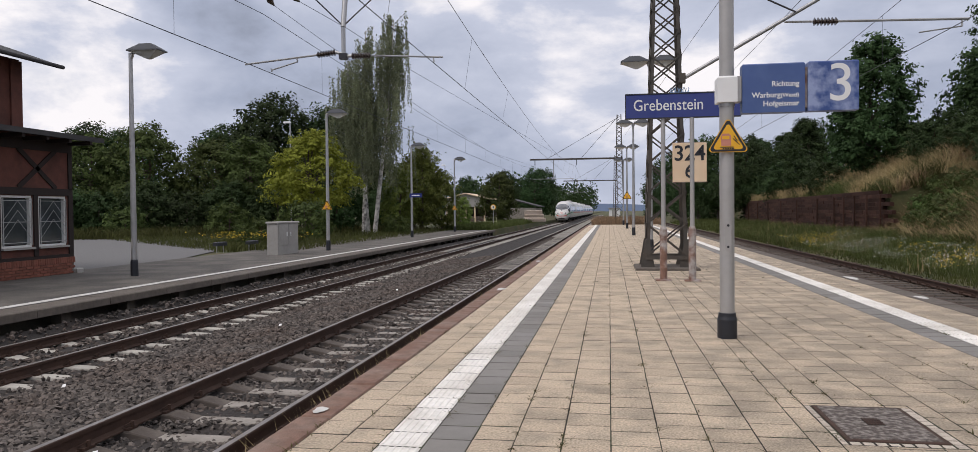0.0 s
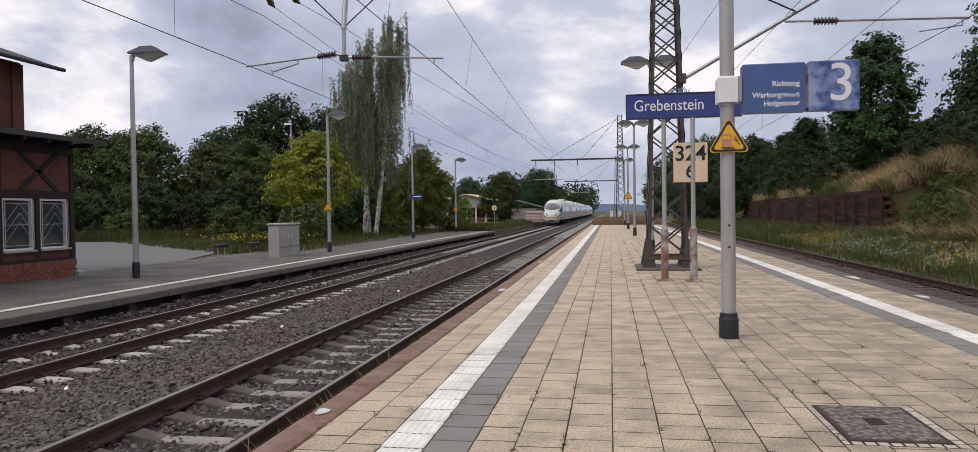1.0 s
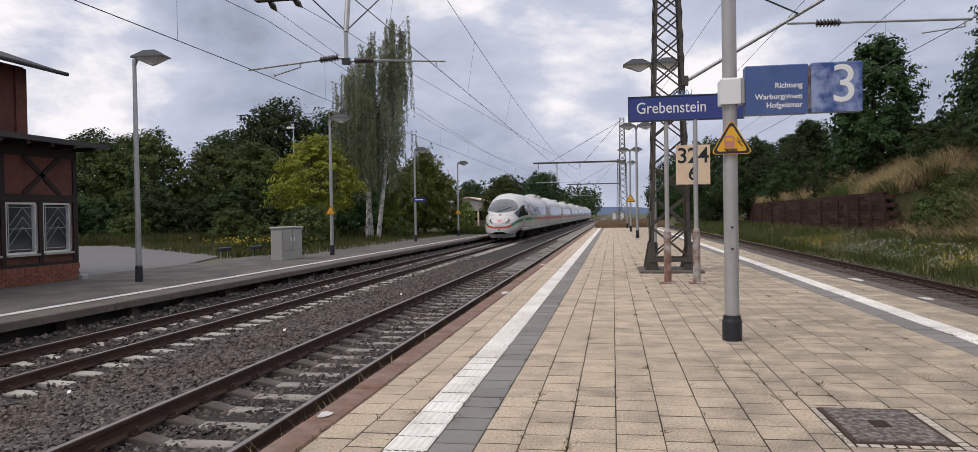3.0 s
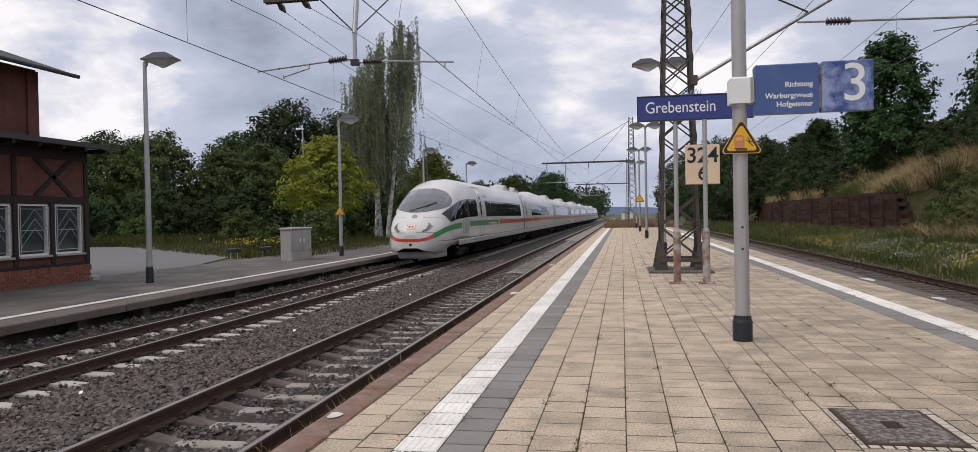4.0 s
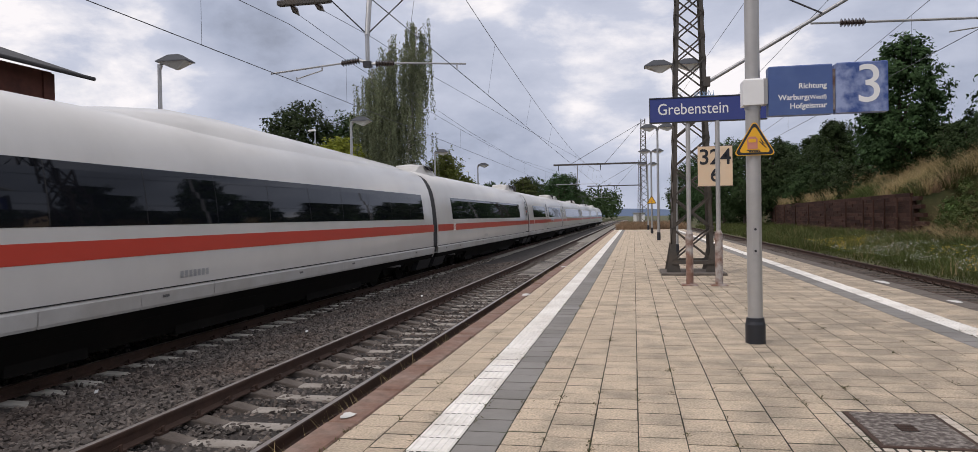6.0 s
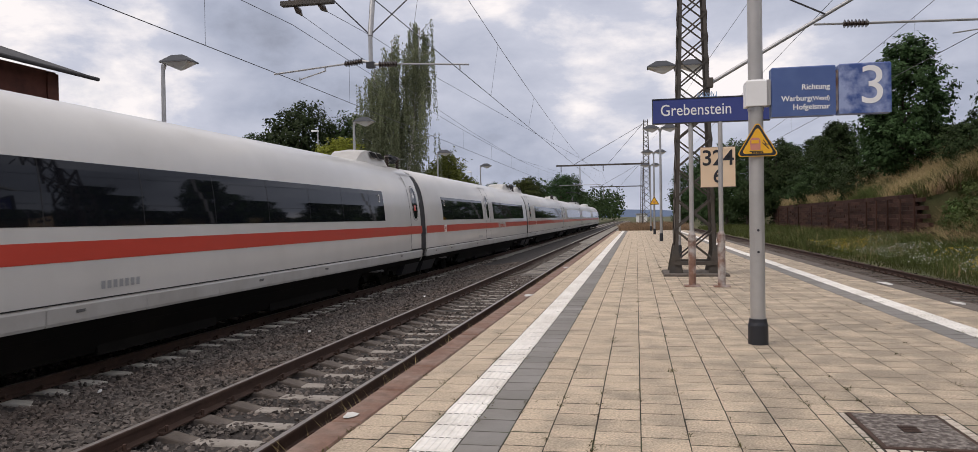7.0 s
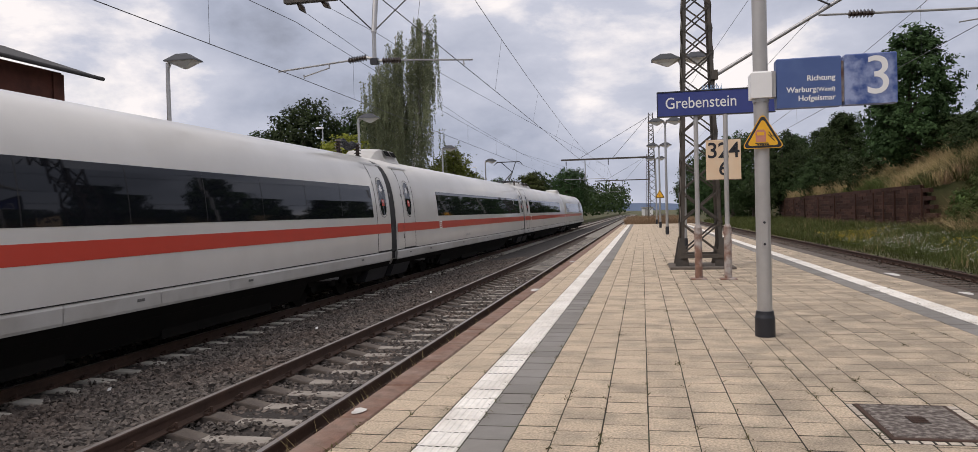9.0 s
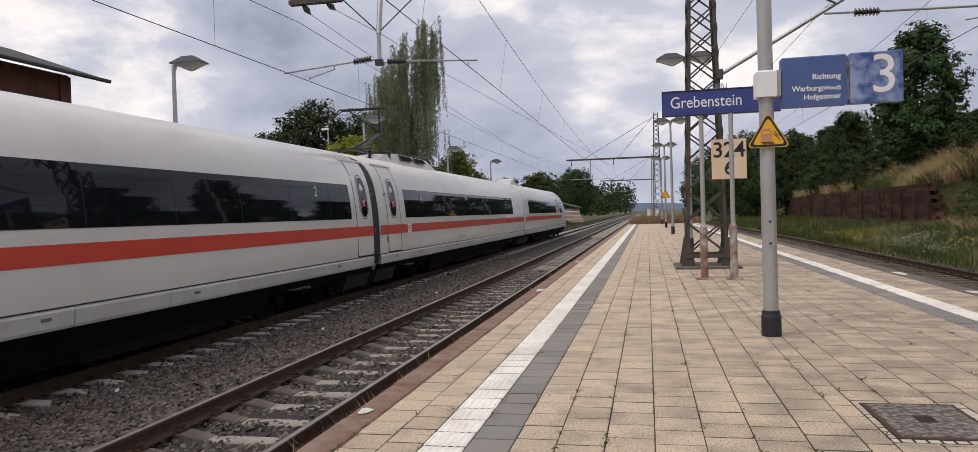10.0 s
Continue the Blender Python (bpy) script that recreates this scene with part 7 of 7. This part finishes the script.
def side_text(parent, body, size, mat, y, z, tilt=0.0, wide=1.0, label="white lettering"):
    """Lettering on the side that faces the island platform."""
    at = Matrix.Translation((half_width(z) + 0.014, y, z)) @ Euler((0, radians(-tilt), radians(0))).to_matrix().to_4x4() @ Euler((radians(90), 0, radians(90))).to_matrix().to_4x4() @ Matrix.Diagonal((wide, 1, 1, 1))
    return part("lettering", text_mesh(body, size, M[mat]), None, parent, label, at=at)


def underside(car, y0, y1, f0, f1):
    """Dark floor of a car, the equipment fairing that leans inwards between the bogies, and an added box that blocks
    light.
    """
    part("underframe", Build().prism([(-1.427, 0.765), (-1.335, 0.60), (1.335, 0.60), (1.427, 0.765)], y0, y1), M["train_dark"], car, "underframe, its colour blackened for shade")
    part("equipment_fairing", Build().prism([(-1.336, 0.598), (-1.14, 0.24), (1.14, 0.24), (1.336, 0.598)], f0, f1), M["train_dark"], car, "equipment fairing, its colour blackened for shade")
    # added box: stops light and view passing beneath the car
    part("underfloor_blocker", Build().box(-0.62, 0.62, y0 + 0.3, y1 - 0.3, 0.20, 0.597), M["train_dark"], car, "black box added to block light under the floor")
    for a, b_ in ((y0, y0 + 1.55), (y1 - 1.55, y1)):
        if a > 2.0 or y0 < 1.0:
            part("end_fairing", Build().prism([(-1.34, 0.597), (-1.20, 0.26), (1.20, 0.26), (1.34, 0.597)], a, b_), M["train_grey"], car, "dark grey fairing at the car's end")


BISTRO = (14.02, 16.11)


def middle_car(label, windows, doors, pods, panto=None, digit="2", digit_y=None, extra=""):
    car = thing("train_car", label, "train car", "cars of the express train")
    h0, h1 = GAP / 2, CAR - GAP / 2
    part("body", car_shell(h0, h1), M["train_white"], car, smooth=True)
    underside(car, h0 + 0.02, h1 - 0.02, 5.6, CAR - 5.6)
    ring = BODY[2:] + [(-x, z) for x, z in reversed(BODY[2:-1])]
    part("bellows", Build().prism([(x * 0.972, 0.62 + (z - 0.62) * 0.98) for x, z in ring], -GAP / 2 - 0.02, h0 + 0.1), M["train_grey"], car, "dark grey gangway bellows")
    car_side_parts(car, windows, [(h0 + 0.05, h1 - 0.05, "red")], h0, h1)
    for y in doors:
        for side in (-1, 1):
            side_door(car, y, side, marked=not 5 < y < 20)
    a = windows[0][0]
    for side in (-1, 1):
        part("emblem", Build().sheet(body_patch(a + 0.10, a + 0.46, 1.56, 1.83, side, 0.010, nz=2)), M["white"], car, "small emblem in the stripe")
        fr = Build()
        for q in ((a + 0.16, a + 0.40, 1.61, 1.63), (a + 0.16, a + 0.40, 1.76, 1.78), (a + 0.16, a + 0.18, 1.63, 1.76), (a + 0.38, a + 0.40, 1.63, 1.76), (a + 0.22, a + 0.34, 1.66, 1.73)):
            fr.sheet(body_patch(*q, side, 0.012, nz=1))
        part("emblem_mark", fr, M["red"], car)
        nb = Build()
        for k in range(7):
            nb.sheet(body_patch(9.0 + 0.12 * k, 9.08 + 0.12 * k, 1.16, 1.27, side, 0.008, nz=1))
        part("number_bars", nb, M["logo_grey"], car, "car number as small dark bars")

    side_text(car, digit, 0.32, "white", digit_y or a + 0.28, 2.56, 6, 1.0, "white class numeral")
    if extra:
        part("stripe_gap", Build().sheet(body_patch(BISTRO[0], BISTRO[1], 1.56, 1.83, 1, 0.009, nz=2)), M["train_white"], car)
        side_text(car, extra, 0.385, "red", BISTRO[0] + 0.18, 1.555, 0, 0.95, "red lettering")
    for y, l, w, h in pods:
        roof_pod(car, y, l, w, h)
    bogie(car, 3.7)
    bogie(car, CAR - 3.7)
    if panto:
        pantograph(car, panto[0], panto[1])
    return car


def end_car(label, stripes, green):
    """A driving car; its nose tip is at y = 0 and its tail joint at y = 25.68."""
    end = 25.68
    car = thing("driving_car", label, "train car", "cars of the express train")
    ss = [0, 0.02, 0.06, 0.11, 0.18, 0.28, 0.4, 0.55, 0.7, 0.9, 1.1, 1.35, 1.6, 1.85, 2.1, 2.35, 2.6, 2.85, 3.1, 3.4, 3.7, 4.05, 4.4, 4.8, 5.2, 5.7, 6.2]
    us = [i / 34 for i in range(35)]
    rows = [[nose_point(s, u, 1) for u in us] + [nose_point(s, u, -1) for u in us[-2::-1]] for s in ss]
    b = Build().sheet(rows)
    b.add(rows[0], [tuple(range(len(rows[0])))])
    part("nose", b, M["train_white"], car, smooth=True)
    part("body", car_shell(NOSE - 0.005, end - GAP / 2), M["train_white"], car, smooth=True)
    underside(car, 3.6, end - 0.3, 7.6, end - 5.6)
    part("underframe", Build().box(-1.20, 1.20, 3.2, 6.4, 0.34, 0.66), M["train_dark"], car)
    plough = Build()
    plough.sheet([[(x * k, y + d, z) for x, y in ((-1.04, 2.7), (-0.98, 1.6), (-0.80, 0.98), (0, 0.70), (0.80, 0.98), (0.98, 1.6), (1.04, 2.7))] for z, k, d in ((0.30, 0.90, 0.10), (0.40, 0.95, 0.02), (0.62, 0.93, 0.02))])
    part("snow_plough", plough, M["train_skirt"], car, "grey front skirt above the rails", True)
    # windscreen: an oval laid over the ridge
    ws = Build()
    n, m = 40, 9
    pts = []
    for j in range(m + 1):
        for i in range(n):
            a = 2 * math.pi * i / n
            r = j / m
            v = (0.335 + 0.03 * math.cos(a)) * r * math.sin(a)
            s = 2.16 - 1.02 * r * math.cos(a) + 0.66 * (abs(v) / 0.335) ** 1.6
            p = nose_point(s, 1 - abs(v), 1 if v >= 0 else -1)
            pts.append(p + Vector((0.25 * p.x, -0.35, 1.0)).normalized() * 0.012)
    fs = [(j * n + i, j * n + (i + 1) % n, (j + 1) * n + (i + 1) % n, (j + 1) * n + i) for j in range(m) for i in range(n)]
    ws.add(pts, fs)
    part("windscreen", ws, M["screen"], car, "large curved dark windscreen", True)
    for side in (-1, 1):
        cab = Build()
        rows = []
        for i in range(19):
            t = i / 18
            st, sb = 1.62 + 5.95 * t, 2.06 + 5.51 * t
            lo = lerp([(2.06, 1.82), (3.1, 1.93), (5.0, 2.0), (7.6, 2.04)], sb)
            hi = lerp([(1.62, 2.17), (2.1, 2.34), (2.67, 2.50), (3.3, 2.65), (3.9, 2.76), (4.6, 2.83), (5.4, 2.88), (7.6, 2.90)], st)
            row = []
            for k in range(7):
                q, z = sb + (st - sb) * k / 6, lo + (hi - lo) * k / 6
                row.append(nose_side(q, z, side, 0.009) if q < NOSE else Vector((side * (half_width(z) + 0.008), q, z)))
            rows.append(row)
        cab.sheet(rows)
        part("cab_window", cab, M["glass_dark"], car, "dark curved side window of the front lounge", True)
        front = Build()
        rows = []
        for i in range(25):
            s = 0.42 * (i / 24) ** 1.6
            zc = STRIPE(s)
            rows.append([nose_side(s, zc - 0.06 - 0.06 * s + (0.12 + 0.12 * s) * k / 2, side, 0.006) for k in range(3)])
        front.sheet(rows)
        part("front_stripe", front, M["red"], car, smooth=True)
        rows = []
        for i in range(25):
            s = 0.42 + (3.78 - 0.42) * i / 24
            zc = STRIPE(s)
            rows.append([nose_side(s, zc - 0.092 - 0.011 * s + (0.184 + 0.022 * s) * k / 3, side, 0.006) for k in range(4)])
        part("nose_stripe", Build().sheet(rows), M[green], car, smooth=True)
        if green == "green":
            rows = []
            for i in range(7):
                q = 5.48 + 0.73 * i / 6
                rows.append([nose_side(q, 1.565 + 0.26 * k / 3, side, 0.006) for k in range(4)])
            part("nose_stripe", Build().sheet(rows), M[green], car, smooth=True)
        # the sill runs on round the nose
        for q0, q1 in ((0.62, 1.15), (1.15, 1.75), (1.75, 2.38), (2.38, 3.0)):
            part("sill_panel", Build().sheet([[nose_side(q0 + 0.006 + (q1 - q0 - 0.012) * j / 4, z, side, off) for j in range(5)] for z, off in ((0.83, 0.002), (0.86, 0.014), (0.99, 0.014), (1.02, 0.002))]), M["train_skirt"], car, "light grey sill panel", True)
        part("sill_joint", Build().sheet([[nose_side(0.55 + 2.46 * j / 14, z, side, 0.005) for j in range(15)] for z in (1.024, 1.042)]), M["seam"], car, "dark joint above the sill")
        lamp = Build()
        rows = [[nose_side(0.12 + 0.50 * t + 0.04 * k / 3, 1.38 + 0.25 * t + (0.10 + 0.10 * t) * k / 3, side, 0.008) for k in range(4)] for t in (0, 0.25, 0.5, 0.75, 1)]
        lamp.sheet(rows)
        part("headlight", lamp, M["lamp_lens"], car, "slanted headlight behind clear glass", True)
        grille = Build()
        for t in range(7):
            rows = [[nose_side(0.13 + 0.066 * t + d, 1.425 + 0.040 * t + 0.055 * k, side, 0.011) for k in range(2)] for d in (0, 0.036)]
            grille.sheet(rows)
        part("vent_grille", grille, M["seam"], car)
    tip = nose_point(0.86, 1.0)
    cone = Build().tube(tip + Vector((0, 0.03, -0.03)), tip + Vector((0, -0.008, 0.014)), 0.12, n=20)
    part("top_light", cone, M["lamp_lens"], car, "round upper headlight")
    # bottom closing, seams of the coupling cover and bonnet, coupling hole, emblem and lettering blocks
    part("belly", Build().sheet([[nose_point(s, 0, 1), nose_point(s, 0, -1)] for s in ss]), M["train_dark"], car)
    for side in (-1, 1):
        part("seam", Build().sheet([[nose_side(1.30 + 0.10 * k + d - 0.25 * abs(k / 10 - 0.5), 0.62 + 0.075 * k, side, 0.004) for d in (0, 0.012)] for k in range(11)]), M["seam"], car)
        part("seam", Build().sheet([[nose_side(0.02 + 1.3 * (k / 16) ** 1.5, 1.40 - 0.05 * (k / 16) ** 3 + d, side, 0.004) for d in (0, 0.012)] for k in range(17)]), M["seam"], car)
        part("seam", Build().sheet([[nose_point(0.75 + 1.9 * (k / 16) ** 1.3 + d, 1 - 0.56 * (k / 16) ** 0.7, side) + Vector((side * 0.003, -0.002, 0.004)) for d in (0, 0.014)] for k in range(17)]), M["seam"], car)
        if green == "green":
            for k, (a, b_) in enumerate(((3.90, 4.08), (4.22, 4.66), (4.80, 5.24))):
                z0, z1 = 1.25, 1.90
                part("emblem_bar", Build().sheet([[nose_side(a + 0.12 * j / 4, z0 + (z1 - z0) * j / 4, side, 0.007), nose_side(b_ + 0.12 * j / 4, z0 + (z1 - z0) * j / 4, side, 0.007)] for j in range(5)]), M["logo_grey"], car, "slanted grey emblem bar")
    em = Build().sheet([[ridge_point(sj, x, 0.009) for x in (-0.18, -0.09, 0, 0.09, 0.18)] for sj in (0.10, 0.16, 0.22, 0.28)])
    part("emblem", em, M["red"], car, "small red and white emblem")
    em = Build().sheet([[ridge_point(sj, x, 0.013) for x in (-0.155, -0.08, 0, 0.08, 0.155)] for sj in (0.118, 0.165, 0.215, 0.262)])
    part("emblem_field", em, M["white"], car)
    em = Build()
    for x0, x1 in ((-0.11, -0.02), (0.02, 0.11)):
        em.sheet([[ridge_point(sj, x, 0.016) for x in (x0, x1)] for sj in (0.145, 0.19, 0.235)])
    part("emblem_mark", em, M["red"], car)
    part("front_stripe", Build().sheet([[nose_side(0, 1.03 + 0.12 * k, 1) + Vector((0.01, -0.008, 0)), nose_side(0, 1.03 + 0.12 * k, -1) + Vector((-0.01, -0.008, 0))] for k in (0, 1)]), M["red"], car)
    part("coupling_hole", Build().tube((0.0, 0.32, 0.90), (0.0, 0.288, 0.90), 0.06, n=14), M["seam"], car)
    # wiper
    wp = [nose_point(1.25, 0.985, -1) + Vector((0, -0.03, 0.03)), nose_point(1.75, 0.90, 1) + Vector((0.01, -0.03, 0.035))]
    part("wiper", Build().tube(wp[0], wp[1], 0.014, n=5).tube(nose_point(1.55, 0.97, 1) + Vector((0, -0.04, 0.04)), nose_point(2.05, 0.84, 1) + Vector((0.03, -0.03, 0.04)), 0.018, n=5), M["seam"], car)
    car_side_parts(car, [(9.92, 23.9)], stripes, 3.0, end - GAP / 2)
    for side in (-1, 1):
        side_door(car, 8.56, side, 1.14)
    roof_pod(car, 23.3, 2.6, 0.95, 0.36)
    bogie(car, 4.9)
    bogie(car, end - 3.7)
    return car


def build_train():
    cars = []
    lead = end_car("white driving car with long rounded nose and green and red stripe", [(6.17, 13.75, "green"), (14.25, 25.35, "red")], "green")
    side_text(lead, "Deutschlands schnellster Klimaschützer", 0.170, "white", 10.42, 1.60)
    side_text(lead, "Ravensburg", 0.20, "logo_grey", 9.75, 3.06, 14, 1.0, "small grey train name")
    side_text(lead, "1", 0.32, "white", 11.5, 2.56, 6, 1.0, "white class numeral")
    cars.append((lead, -25.68, 0.0))
    # windows, doors, roof housings, pantograph, roof cable
    specs = [
        ([(4.72, 23.2)], [1.40], [(2.1, 3.0, 0.95, 0.36)], None, None),
        ([(2.6, 20.75)], [23.82], [(2.2, 2.6, 0.95, 0.34), (22.45, 2.6, 0.95, 0.38)], None, (23.9, 25.0)),
        ([(2.59, 10.12), (12.75, 23.0)], [11.33], [(22.2, 2.6, 0.95, 0.36)], None, (23.6, 24.9)),
        ([(3.99, 23.1)], [1.48, 23.95], [(2.2, 2.6, 0.95, 0.36)], None, (23.2, 24.6)),
        ([(4.87, 23.07)], [1.52, 23.95], [(2.2, 2.5, 0.95, 0.36)], None, None),
        ([(2.5, 20.9)], [1.45], [(6.0, 6.4, 0.95, 0.32)], (3.0, True), None),
    ]
    for k, (w, d, p, q, c_) in enumerate(specs):
        c = middle_car("white middle car with red stripe and dark ribbon windows", w, d, p, q, "1" if k == 0 else "2", {1: 20.3, 3: 4.07, 4: 21.08, 5: 4.13}.get(k), "Bordbistro" if k == 2 else "")
        if c_:
            roof_cable(c, *c_)
        if k == 0:
            roof_hump(c, 8.2, 23.8, 0.30)
        cars.append((c, CAR * k, 0.0))
    tail = end_car("white driving car with rounded nose at the rear of the train", [(6.17, 25.35, "red")], "red")
    cars.append((tail, CAR * 6 + 25.68, 180.0))
    return cars


M["steel_dull"] = material("dull_steel", (0.14, 0.14, 0.14), 0.6, metal=0.3, vary=0.2)
TRAIN = build_train()


def motions():
    for car, shift, turn in TRAIN:
        rows = []
        for k in range(0, 21):
            t = 0.5 * k
            rows.append((t, pose(FAR_X, GAP_AT - SPEED * t + shift, FAR_Z, 0, 0, turn)))
        walk(car, rows)


motions()
